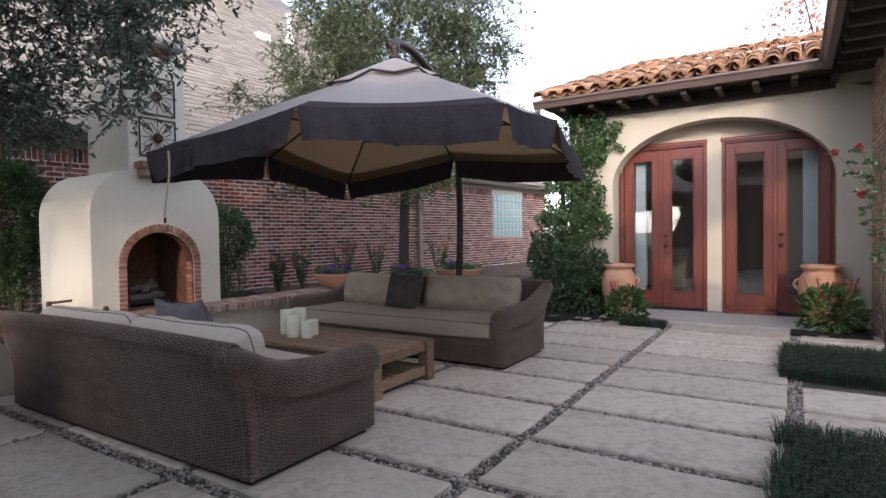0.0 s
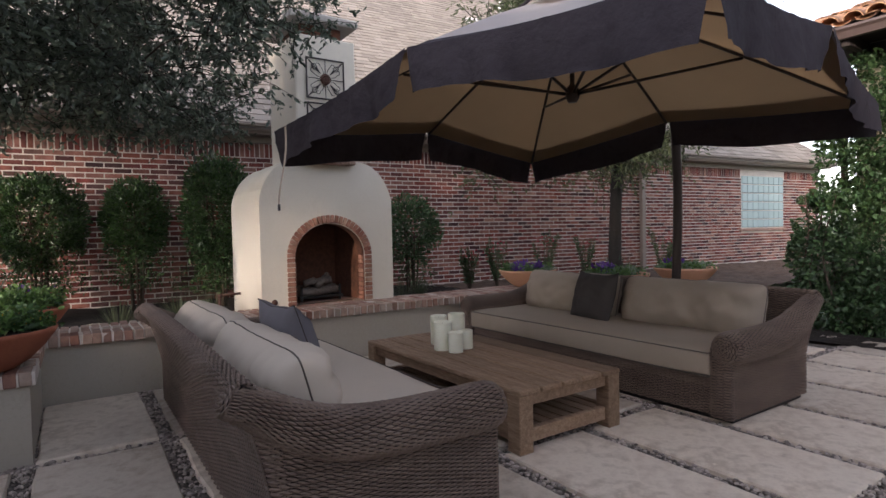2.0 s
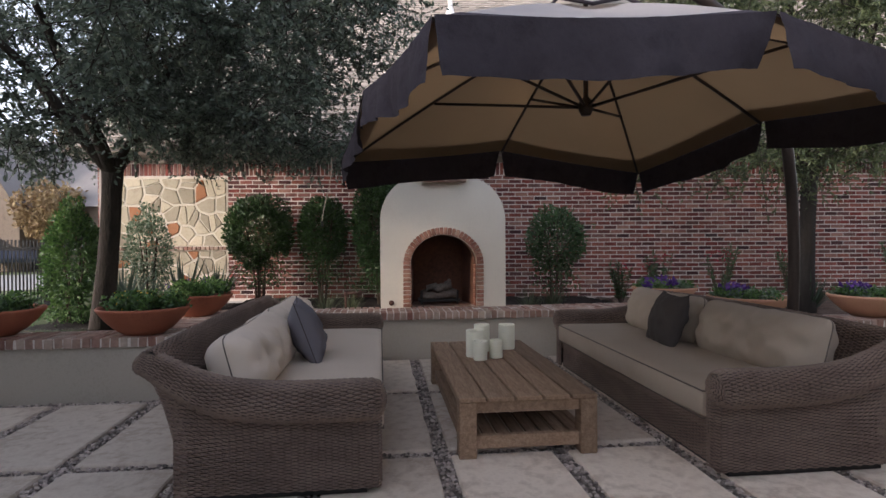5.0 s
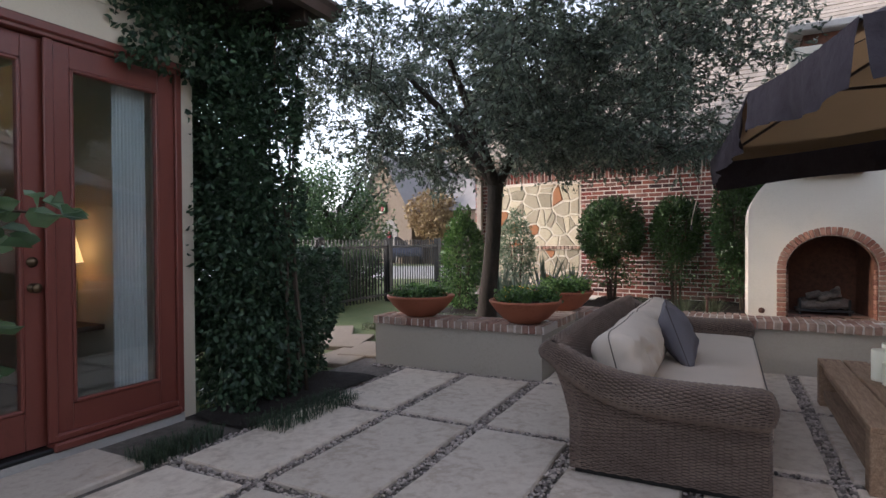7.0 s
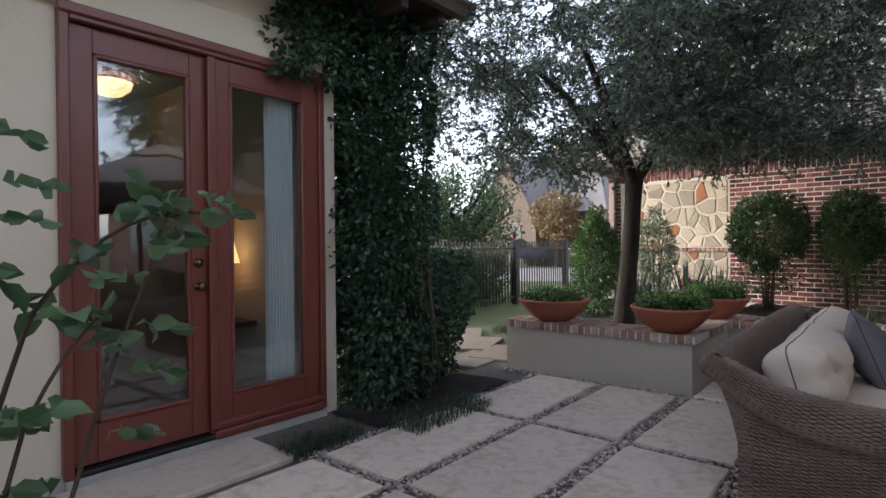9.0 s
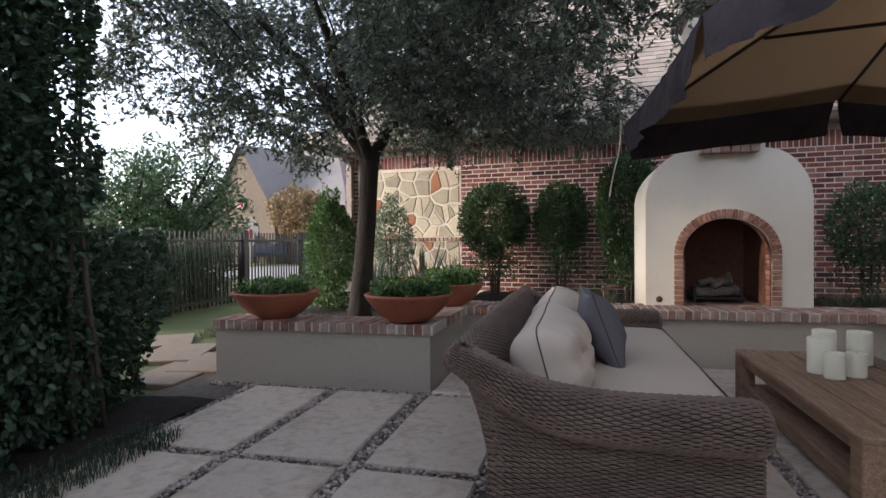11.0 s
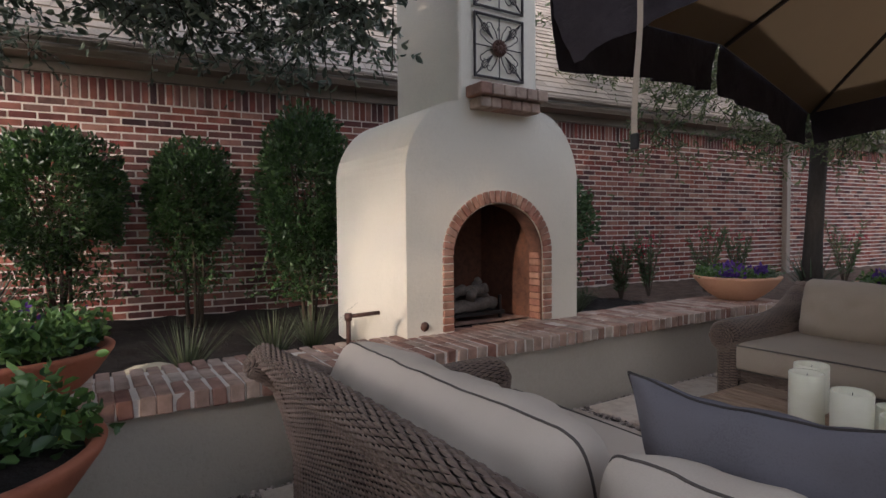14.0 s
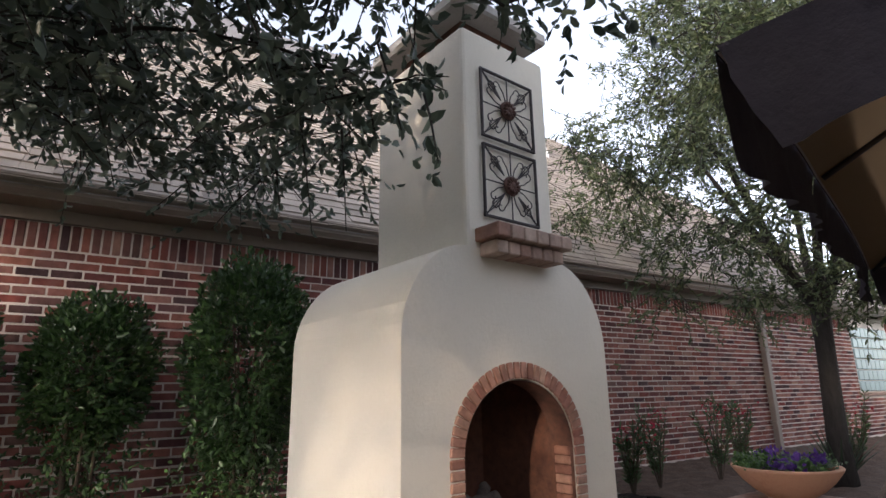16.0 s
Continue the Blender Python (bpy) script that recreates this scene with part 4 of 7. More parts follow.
# mantel shelf of corbelled bricks
sb = Geo().box(0, .13, -.038, .038, 0, .066, .006).mesh("shelf_brick")
for k in range(6):
    link("shelf_brick", sb, "cap", fp, m=pose(FX - .005, FC - .20 + k * .081, 1.885))
sb2 = Geo().box(0, .17, -.043, .043, 0, .07, .006).mesh("shelf_brick_top")
for k in range(6):
    link("shelf_brick", sb2, "cap", fp, m=pose(FX - .005, FC - .225 + k * .0915, 1.955))
part("vent_valve", Geo().lathe([(.0, .012), (.012, .016), (.014, .01), (.026, .008), (.03, 0)], 18), "rust_iron", fp, "round brass gas valve", True, m=pose(FX, 2.82, .545, 0, 90))

logs = thing("gas_log_set", "charred ceramic logs on a black iron grate in the firebox", "log set", m=pose(FX - .36, FC - .02, .497))
part("grate", Geo().box(-.13, .13, -.24, .24, .03, .055).box(-.12, -.10, -.22, -.2, 0, .03).box(.10, .12, -.22, -.2, 0, .16).box(.10, .12, .2, .22, 0, .16).box(-.12, -.1, .2, .22, 0, .03), "black", logs)
for k, (a, b, r) in enumerate((((.06, -.22, .09), (.05, .2, .10), .045), ((-.06, -.2, .1), (-.05, .22, .12), .05), ((.0, -.16, .18), (.03, .15, .21), .04), ((.08, -.05, .14), (-.06, .14, .26), .032))):
    n = 9
    pts = [tuple(a[i] + (b[i] - a[i]) * t / (n - 1) + rng.normal(0, .006) for i in range(3)) for t in range(n)]
    part("log", Geo().tube(pts, [r * (1 + rng.normal(0, .12)) for _ in range(n)], 10), "log", logs, smooth=True)

gp_ = thing("gas_pipe", "dark iron stub pipe with an elbow beside the fireplace", "pipe", m=pose(-5.72, 2.32, .48))
part("riser", Geo().tube([(0, 0, -.02), (0, 0, .17)], .013, 10), "rust_iron", gp_, smooth=True)
part("elbow", Geo().lathe([(.0, -.02), (.02, -.02), (.022, .0), (.02, .02), (.0, .022)], 12), "rust_iron", gp_, smooth=True, m=pose(0, 0, .175))
part("arm", Geo().tube([(0, 0, .178), (.02, .18, .185)], .012, 10), "rust_iron", gp_, smooth=True)

# wrought-iron wall panels


def iron_panel(z0):
    t = thing("iron_wall_panel", "square wrought-iron scroll panel with a round rosette on the chimney", "wall ornament", "panels on the chimney", m=pose(FX + .02, 3.39, z0 + .2))
    h = .195
    fr = Geo()
    for s in (-1, 1):
        fr.box(-.008, .008, s * h - .007, s * h + .007, -h - .007, h + .007, .003).box(-.008, .008, -h, h, s * h - .007, s * h + .007, .003)
    part("frame", fr, "iron", t)

    def scroll(c, r, a0, turn, sgn):
        return [(0, c[0] + r * (1 - .75 * k / 16) * math.cos(a0 + sgn * turn * k / 16), c[1] + r * (1 - .75 * k / 16) * math.sin(a0 + sgn * turn * k / 16)) for k in range(17)]
    for q in range(4):
        sc = Geo()
        for sgn in (-1, 1):
            a = [(0, .045 * 1, sgn * .012), (0, .10, sgn * .03), (0, .13, sgn * .055)]
            sc.tube(a + scroll((.13, sgn * .083), .028, -sgn * math.pi / 2, 5.2, sgn)[1:], .0034, 5)
            b = [(0, .05, sgn * .05), (0, .10, sgn * .085)]
            sc.tube(b + scroll((.115, sgn * .125), .034, -sgn * 1.9, 5.0, sgn)[1:], .0034, 5)
            sc.tube([(0, .05, sgn * .05), (0, .12, sgn * .13), (0, .185, sgn * .185)], .0036, 5)
        sc.tube([(0, .05, 0), (0, .19, 0)], .004, 5)
        part("scroll", sc, "iron", t, m=pose(0, 0, 0, 90 * q))
    ro = Geo().lathe([(.0, .022), (.02, .02), (.024, .012), (.045, .014), (.055, .004), (.055, -.004)], 24)
    r = part("rosette", ro, "rust_iron", t, "round bronze rosette", True, m=pose(0, 0, 0, 0, 90))
    for k in range(12):
        a = 2 * math.pi * k / 12
        part("petal", Geo().tube([(.018 * math.cos(a), .018 * math.sin(a), .018), (.046 * math.cos(a), .046 * math.sin(a), .016)], [.005, .009], 6), "rust_iron", r, smooth=True)
    return t


iron_panel(2.095)
iron_panel(2.535)


# ---- wicker sofas ----
def weave(gg, S, lu, lv, row=.0086, half=.032, amp=.0042, su=4, sv=4, core=None):
    """Woven strands on the surface S(u, v), u and v in 0..1 and lu, lv metres long; each strand runs along u and swells
    where it passes over a stake. core takes the dark sheet behind them, which stands in for shade in the gaps.
    """
    nr, nc = max(2, round(lv / row)), max(2, round(lu / half))
    U = np.linspace(0, 1, nc * (su - 1) + 1)
    e = 1e-3

    def at(uu, vv, h):
        du = S(np.clip(uu + e, 0, 1), vv) - S(np.clip(uu - e, 0, 1), vv)
        dv = S(uu, np.clip(vv + e, 0, 1)) - S(uu, np.clip(vv - e, 0, 1))
        N = np.cross(du, dv)
        N /= np.maximum(np.linalg.norm(N, axis=-1, keepdims=True), 1e-9)
        return S(uu, vv) + N * h[..., None]
    for k in range(nr):
        ph, wob = rng.normal(0, .12), rng.normal(0, .05)
        uu, a = np.meshgrid(U, np.linspace(-1, 1, sv), indexing="ij")
        over = np.sin(np.pi * uu * nc + np.pi * (k % 2) + ph * np.sin(9 * uu))
        wide = np.maximum(.32 + .44 * over, .04)
        vv = np.clip((k + .5 + wob + a * wide) / nr, 0, 1)
        h = amp * over + .0055 * np.sqrt(np.clip(1 - a * a, 0, 1)) - .003
        gg.grid(at(uu, vv, h))
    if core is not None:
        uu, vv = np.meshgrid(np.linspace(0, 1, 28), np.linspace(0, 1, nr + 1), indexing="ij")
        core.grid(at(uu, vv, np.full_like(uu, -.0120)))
    return gg


def woven(name, parent, S, lu, lv, more=(), **kw):
    core, strands = Geo(), Geo()
    for surf, a, b in [(S, lu, lv)] + list(more):
        weave(strands, surf, a, b, core=core, **kw)
    p = part(name, core, "wicker_gap_shade", parent, smooth=True)
    tagged(part("weave", strands, "wicker", p, "grey-brown woven wicker strands", True), kind="stuff")
    return p


def sm(x):
    x = np.clip(x, 0, 1)
    return x * x * (3 - 2 * x)


SL, SD = 1.36, 0.475                       # half length, half depth


# the rolled arm: stations from the scrolled rear end to the front (y, z of the roll's centre, radius, sideways shift)
ROLL_Y = [-.615, -.55, -.47, -.38, -.27, -.13, .03, .20, .36, .45, .485]
ROLL_Z = [.675, .648, .592, .538, .490, .462, .450, .450, .452, .453, .453]
ROLL_R = [.050, .062, .074, .084, .092, .096, .098, .098, .098, .096, .080]
ROLL_X = [.030, .030, .024, .014, .006, .000, .000, .000, .000, .000, .000]


def path2(pts):
    """Polyline by arc length: f(v) -> coordinates."""
    p = np.array(pts, float)
    q = p
    d = np.concatenate([[0], np.cumsum(np.linalg.norm(np.diff(q, axis=0), axis=1))])
    d /= d[-1]
    return lambda v: np.stack([np.interp(v, d, p[:, i]) for i in range(p.shape[1])], -1)


ROLL_T = np.concatenate([[0], np.cumsum(np.hypot(np.diff(ROLL_Y), np.diff(ROLL_Z)))])
ROLL_LEN = float(ROLL_T[-1])
ROLL_T = ROLL_T / ROLL_T[-1]


def roll_at(v, vals):
    """Smooth value along the roll."""
    d = .045
    return sum(w * np.interp(np.clip(v + k * d, 0, 1), ROLL_T, vals) for k, w in ((-1, .25), (0, .5), (1, .25)))


def roll_surface(side):
    def S(u, v):
        y, z = np.interp(v, ROLL_T, ROLL_Y), roll_at(v, ROLL_Z)
        r, x = np.interp(v, ROLL_T, ROLL_R), SL - .068 + roll_at(v, ROLL_X)
        ty, tz = roll_at(v + .02, ROLL_Y) - roll_at(v - .02, ROLL_Y), roll_at(v + .02, ROLL_Z) - roll_at(v - .02, ROLL_Z)
        n = np.maximum(np.hypot(ty, tz), 1e-6)
        a = -2 * np.pi * (u if side > 0 else 1 - u) - 2.2
        wy, wz = -tz / n, ty / n
        return np.stack([side * (x + r * np.cos(a)), y + wy * r * np.sin(a), z + wz * r * np.sin(a)], -1)
    return S


def roll_lengthwise(side):
    """The roll with its strands along the arm."""
    body = roll_surface(side)
    return lambda u, v: body(1 - v, u)


def roll_cap(side, end):
    """Coiled end of the roll: end 0 at the back corner, 1 at the front."""
    body = roll_surface(side)

    def S(u, v):
        rim = body(1 - u if end == 0 else u, np.full_like(u, float(end)))
        k_ = -1 if end else 0
        mid = np.array([side * (SL - .068 + float(roll_at(np.array(float(end)), ROLL_X))), ROLL_Y[k_], float(roll_at(np.array(float(end)), ROLL_Z))])
        k = 1 - .93 * v
        p = mid + (rim - mid) * k[..., None]
        p[..., 1] += (1 if end else -1) * .022 * np.sin(v * np.pi / 2)
        return p
    return S


REAR_Z, REAR_Y = [.03, .3, .46, .58, .645, .71], [-.475, -.475, -.51, -.55, -.575, -.585]


def side_panel(side, inner):
    def S(u, v):
        uu = u if (side > 0) != inner else 1 - u
        yg = -.55 + (SD + .53) * uu
        top = np.interp(yg, ROLL_Y, ROLL_Z)
        z0 = .20 if inner else .03
        z = z0 + (top - z0) * v
        yr = np.interp(z, REAR_Z, REAR_Y)
        y = yr + (SD - .005 - yr) * uu
        x = SL - (.165 if inner else .035) + (0 if inner else .035) * sm((-.1 - y) / .4) * sm((z - .3) / .35)
        return np.stack([side * x, y, z], -1)
    return S


BACK = [(-.475, .03), (-.475, .3), (-.51, .46), (-.545, .58), (-.576, .635), (-.602, .662), (-.610, .69), (-.597, .715), (-.566, .728), (-.535, .716), (-.515, .68), (-.495, .62), (-.44, .45), (-.40, .28)]
back_f = path2(BACK)
BACK_LEN = sum(math.dist(p, q) for p, q in zip(BACK, BACK[1:]))


def back_surface(u, v):
    q = back_f(v)
    bow = .018 * np.cos((u - .5) * np.pi)
    half = SL - .045 + .04 * sm((q[..., 1] - .3) / .35)
    return np.stack([half * (2 * u - 1), q[..., 0], q[..., 1] + bow * sm((q[..., 1] - .3) / .3)], -1)


def pillow(hx, hy, hz, pa=2.9, pb=2.4, horn=.015, seed=0, nx=72, nz=40, crease=1.0, tuck=.07):
    """A stuffed cover: bulging front and back, drawn-out corners, creases that run in from the seams."""
    rr = random.Random(seed)
    ph = [rr.uniform(0, 6.28) for _ in range(8)]
    t = np.sin(np.linspace(-np.pi / 2, np.pi / 2, nx))
    w = np.sin(np.linspace(-np.pi / 2, np.pi / 2, nz))
    a, b = np.meshgrid(t, w, indexing="ij")
    ar = hx / hz
    fat = np.clip((1 - np.abs(a) ** (pa * max(1, ar * .8))) * (1 - np.abs(b) ** pb), 0, 1) ** .58
    cr = .045 * np.sin(9 * b + 3 * a + ph[0]) * np.abs(a) ** 3 + .05 * np.sin(13 * a * ar + 2 * b + ph[1]) * np.abs(b) ** 4
    cr += .035 * np.sin(4 * a * ar + ph[2]) * np.sin(3 * b + ph[3]) + .018 * np.sin(17 * a * ar + 11 * b + ph[4]) * (1 - fat)
    sag = -.05 * (1 - a * a) * np.clip(b, 0, 1)
    x = hx * (a * (1 - horn * .6 * (1 - b * b)))
    z = hz * (b * (1 - horn * (1 - np.abs(a) ** 3)) + sag)
    # crumpled cloth: soft folds everywhere, sharper ones at the ends, a wandering seam
    fold = np.array([[noise.noise((a[i, j] * ar * 2.1 + seed * 3.1, b[i, j] * 2.6, seed * .7)) + .6 * abs(noise.noise((a[i, j] * ar * 4.3, b[i, j] * 1.6 + seed, 5.0))) * (abs(a[i, j]) ** 2 + .35) for j in range(nz)] for i in range(nx)])
    cr = cr + .12 * fold
    x = x * (1 - tuck * np.abs(a * b) ** 7) + hx * .012 * fold * np.abs(a) ** 6 / max(ar, 1)
    z = z * (1 - 1.2 * tuck * np.abs(a * b) ** 7) + hz * .035 * fold * np.abs(b) ** 6
    gg = Geo()
    for s, p2 in ((1, 0.0), (-1, 1.7)):
        y = s * hy * np.clip(fat * (1 + 1.8 * crease * cr * (1 if s > 0 else .8)), 0, 2)
        P = np.stack([x, y, z], -1)
        gg.grid(P if s < 0 else P[::-1])
    edge = [(x[i, 0], 0, z[i, 0]) for i in range(nx)] + [(x[-1, j], 0, z[-1, j]) for j in range(1, nz)] + [(x[i, -1], 0, z[i, -1]) for i in range(nx - 2, -1, -1)] + [(x[0, j], 0, z[0, j]) for j in range(nz - 2, -1, -1)]
    return gg, edge


def make_sofa(label):
    s = thing("wicker_sofa", label, "sofa", "pair of patio sofas")
    woven("backrest", s, back_surface, 2 * SL - .04, BACK_LEN)
    for side in (1, -1):
        def corner(u, v, side=side):
            z = .03 + .64 * v
            yb = np.interp(z, REAR_Z, REAR_Y)
            xc = SL - .068 + .036 * sm((z - .3) / .35)
            a_ = 2 * np.pi * u
            return np.stack([side * xc + .033 * np.cos(a_), yb + .031 + .033 * np.sin(a_), z], -1)
        woven("corner_post", s, corner, .20, .64, half=.05)
        woven("armrest", s, roll_lengthwise(side), ROLL_LEN, .56, more=[(roll_cap(side, 0), .30, .05), (roll_cap(side, 1), .42, .075)])
        woven("side_panel", s, side_panel(side, False), SD + .5, .46)
        woven("inner_panel", s, side_panel(side, True), SD + .5, .27)

        def face(u, v, side=side):
            x = SL - .165 + .13 * (1 - u if side > 0 else u)
            return np.stack([side * x, SD - .004 + .012 * np.sin(np.pi * u), .03 + .40 * v], -1)
        woven("arm_front", s, face, .13, .40, half=.043)

    def front(u, v):
        return np.stack([SL - .16 - (2 * SL - .32) * u, np.full_like(u, SD - .03), .03 + .235 * v], -1)
    woven("seat_base", s, front, 2 * SL - .32, .235)
    part("seat_deck", Geo().box(-SL + .15, SL - .15, -.42, SD - .035, .20, .262), "wicker", s)
    part("inner_frame", Geo().box(-SL + .06, SL - .06, -.45, SD - .06, .0, .06), "black", s)
    hx, hy, hz = SL - .165, .46, .078
    na, nb_ = 90, 40
    ang = np.linspace(0, 2 * np.pi, nb_, endpoint=False)

    def box_ring(k, e):
        return np.sign(np.cos(ang)) * np.abs(np.cos(ang)) ** e * k, np.sign(np.sin(ang)) * np.abs(np.sin(ang)) ** e * k
    rows = []
    for i in range(na):
        u = math.sin(-math.pi / 2 + math.pi * i / (na - 1))
        k = max(1e-3, (1 - abs(u) ** 40)) ** .5
        cy, cz = box_ring(1.0, .22)
        lift = 1 + .05 * math.sin(7 * u) + .10 * (1 - u * u)
        rows.append(np.stack([np.full(nb_, u * hx), cy * hy * (k * .02 + .98) if k > .05 else cy * hy * .97, cz * hz * (lift if k > .05 else .8) * (1 + .04 * np.sin(3 * cy + 5 * u))], -1))
    gg = Geo().grid(np.array(rows), close_v=True)
    gg.f.append([tuple(range(nb_)), tuple((na - 1) * nb_ + q for q in range(nb_))])
    sc = part("seat_cushion", gg, "canvas", s, "thick box seat cushion", True, m=pose(0, .04, .345))
    for zz in (-1, 1):
        part("piping", Geo().tube([(-hx, -hy, zz * hz * .9), (-hx, hy * .985, zz * hz * .92), (hx, hy * .985, zz * hz * .92), (hx, -hy, zz * hz * .9)], .0045, 6), "piping", sc, smooth=True)
    return s


sofa_a = make_sofa("brown woven wicker sofa with a long oatmeal seat cushion")
sofa_a.matrix_basis = pose(-3.565, 2.215, 0)
sofa_b = copy_thing(sofa_a, pose(-3.515, 4.885, 0, 0, 0, 180))
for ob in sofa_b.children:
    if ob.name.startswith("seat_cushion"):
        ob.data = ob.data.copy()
        ob.data.materials[0] = M["canvas_darker"]
sofa_b["label"] = "brown woven wicker sofa with a long darker oatmeal seat cushion"


def back_cushion(m, hx, hz, mat, label, seed, hy=.10):
    c = thing("back_cushion", label, "cushion", "back cushions", m=m)
    gg, edge = pillow(hx, hy, hz, seed=seed)
    part("cover", gg, mat, c, smooth=True)
    part("piping", Geo().tube(edge, .0038, 6, cap=False), "piping", c, smooth=True)
    return c


def throw_pillow(m, mat, label, seed, h=.225):
    c = thing("throw_pillow", label, "pillow", m=m)
    gg, edge = pillow(h, .10, h, horn=.085, seed=seed, nx=48, nz=48, tuck=0.0, crease=1.3)
    part("cover", gg, mat, c, smooth=True)
    part("piping", Geo().tube(edge, .003, 6, cap=False), "charcoal", c, smooth=True)
    return c


back_cushion(pose(-2.99, 1.955, .555, 15, 0, 0), .56, .20, "canvas", "plump oatmeal back cushion leaning on the wicker sofa", 1, .175)
back_cushion(pose(-4.17, 1.95, .56, 15, 0, 0), .58, .195, "canvas", "long oatmeal back cushion with dark piping", 2, .17)
throw_pillow(pose(-3.42, 2.20, .61, 20, 0, 6), "blue_grey", "slate-blue throw pillow propped on the sofa", 3, .235)
back_cushion(pose(-2.93, 5.14, .585, -15, 0, 0), .58, .205, "canvas_darker", "plump darker oatmeal back cushion leaning on the far sofa", 4, .145)
back_cushion(pose(-4.13, 5.14, .585, -15, 0, 0), .56, .205, "canvas_darker", "darker oatmeal back cushion at the hearth end of the far sofa", 5, .145)
throw_pillow(pose(-3.66, 4.92, .60, -18, 0, -5), "charcoal", "charcoal throw pillow between two darker oatmeal cushions", 6)

# ---- teak coffee table ----
tb = thing("coffee_table", "low weathered teak slatted coffee table with a lower shelf", "table", m=pose(-3.49, 3.53, 0))
TX, TY, TZ = .89, .405, .345
NP = 5
pw = 2 * TY / NP
for k in range(NP):
    link("plank", Geo().box(-TX, TX, -pw / 2 + .006, pw / 2 - .006, -.028, 0, .005).mesh("plank") if k == 0 else bpy.data.meshes["plank"], "teak", tb, m=pose(0, -TY + pw * (k + .5), TZ + rng.normal(0, .0008)))
for s in (-1, 1):
    part("apron", Geo().box(-TX + .1, TX - .1, s * (TY - .045) - .014, s * (TY - .045) + .014, TZ - .095, TZ - .03), "teak", tb)
    part("apron", Geo().box(s * (TX - .045) - .014, s * (TX - .045) + .014, -TY + .1, TY - .1, TZ - .095, TZ - .03), "teak", tb)
    part("stretcher", Geo().box(s * (TX - .055) - .022, s * (TX - .055) + .022, -TY + .1, TY - .1, .045, .12, .004), "teak", tb)
    part("stretcher", Geo().box(-TX + .1, TX - .1, s * (TY - .055) - .022, s * (TY - .055) + .022, .045, .12, .004), "teak", tb)
    for q in (-1, 1):
        part("leg", Geo().box(s * (TX - .055) - .05, s * (TX - .055) + .05, q * (TY - .055) - .05, q * (TY - .055) + .05, 0, TZ - .028, .005), "teak", tb)
for k in range(8):
    part("shelf_slat", Geo().box(-TX + .08, TX - .08, -.036, .036, 0, .018, .002), "teak", tb, m=pose(0, -.30 + k * .086, .095))

for x, y, r, h in ((-3.92, 3.50, .062, .215), (-3.73, 3.41, .066, .20), (-3.60, 3.43, .052, .14), (-3.66, 3.56, .05, .135), (-4.0, 3.72, .066, .20)):
    c = thing("pillar_candle", "ivory pillar candle standing on the teak table", "candle", "candles on the table", m=pose(x, y, TZ))
    part("wax_body", Geo().lathe([(0, 0), (r * .97, 0), (r, .006), (r, h - .006), (r * .96, h), (r * .86, h - .004), (r * .75, h - .018), (0, h - .024)], 36), "wax", c, smooth=True)
    part("wick", Geo().tube([(0, 0, h - .026), (.002, 0, h - .006)], .0015, 5), "black", c)

# ---- cantilever umbrella ----
UC, UR, UROT = (-3.04, 4.03), 1.44, 10.0
um = thing("cantilever_umbrella", "open square cantilever umbrella, faded grey top, tan lining, charcoal valance", "umbrella", m=pose(UC[0], UC[1], 0, 0, 0, UROT))
APEX, ZMID, ZCOR = 2.74, 2.075, 1.915


def rim(a):
    """Rim point for rib number a (0..8, fractions between): corners at odd numbers."""
    k = int(math.floor(a)) % 8
    t = a - math.floor(a)

    def at(i):
        ang = radians(45 * i)
        r = UR * (math.sqrt(2) * .985 if i % 2 else 1.0)
        return Vector((r * math.cos(ang), r * math.sin(ang), (ZCOR if i % 2 else ZMID) + .028 * r * math.cos(ang)))
    p, q = at(k), at((k + 1) % 8)
    w = p.lerp(q, t)
    w.z += -.012 * math.sin(math.pi * t)
    c = Vector((0, 0, w.z))
    return w + (c - w) * .012 * math.sin(math.pi * t)


def canopy_point(a, s):
    e = rim(a)
    t = a - math.floor(a)
    p = Vector((0, 0, APEX)).lerp(e, s)
    p.z -= .035 * math.sin(math.pi * t) * math.sin(math.pi * s) - .03 * math.sin(math.pi * s)
    return p


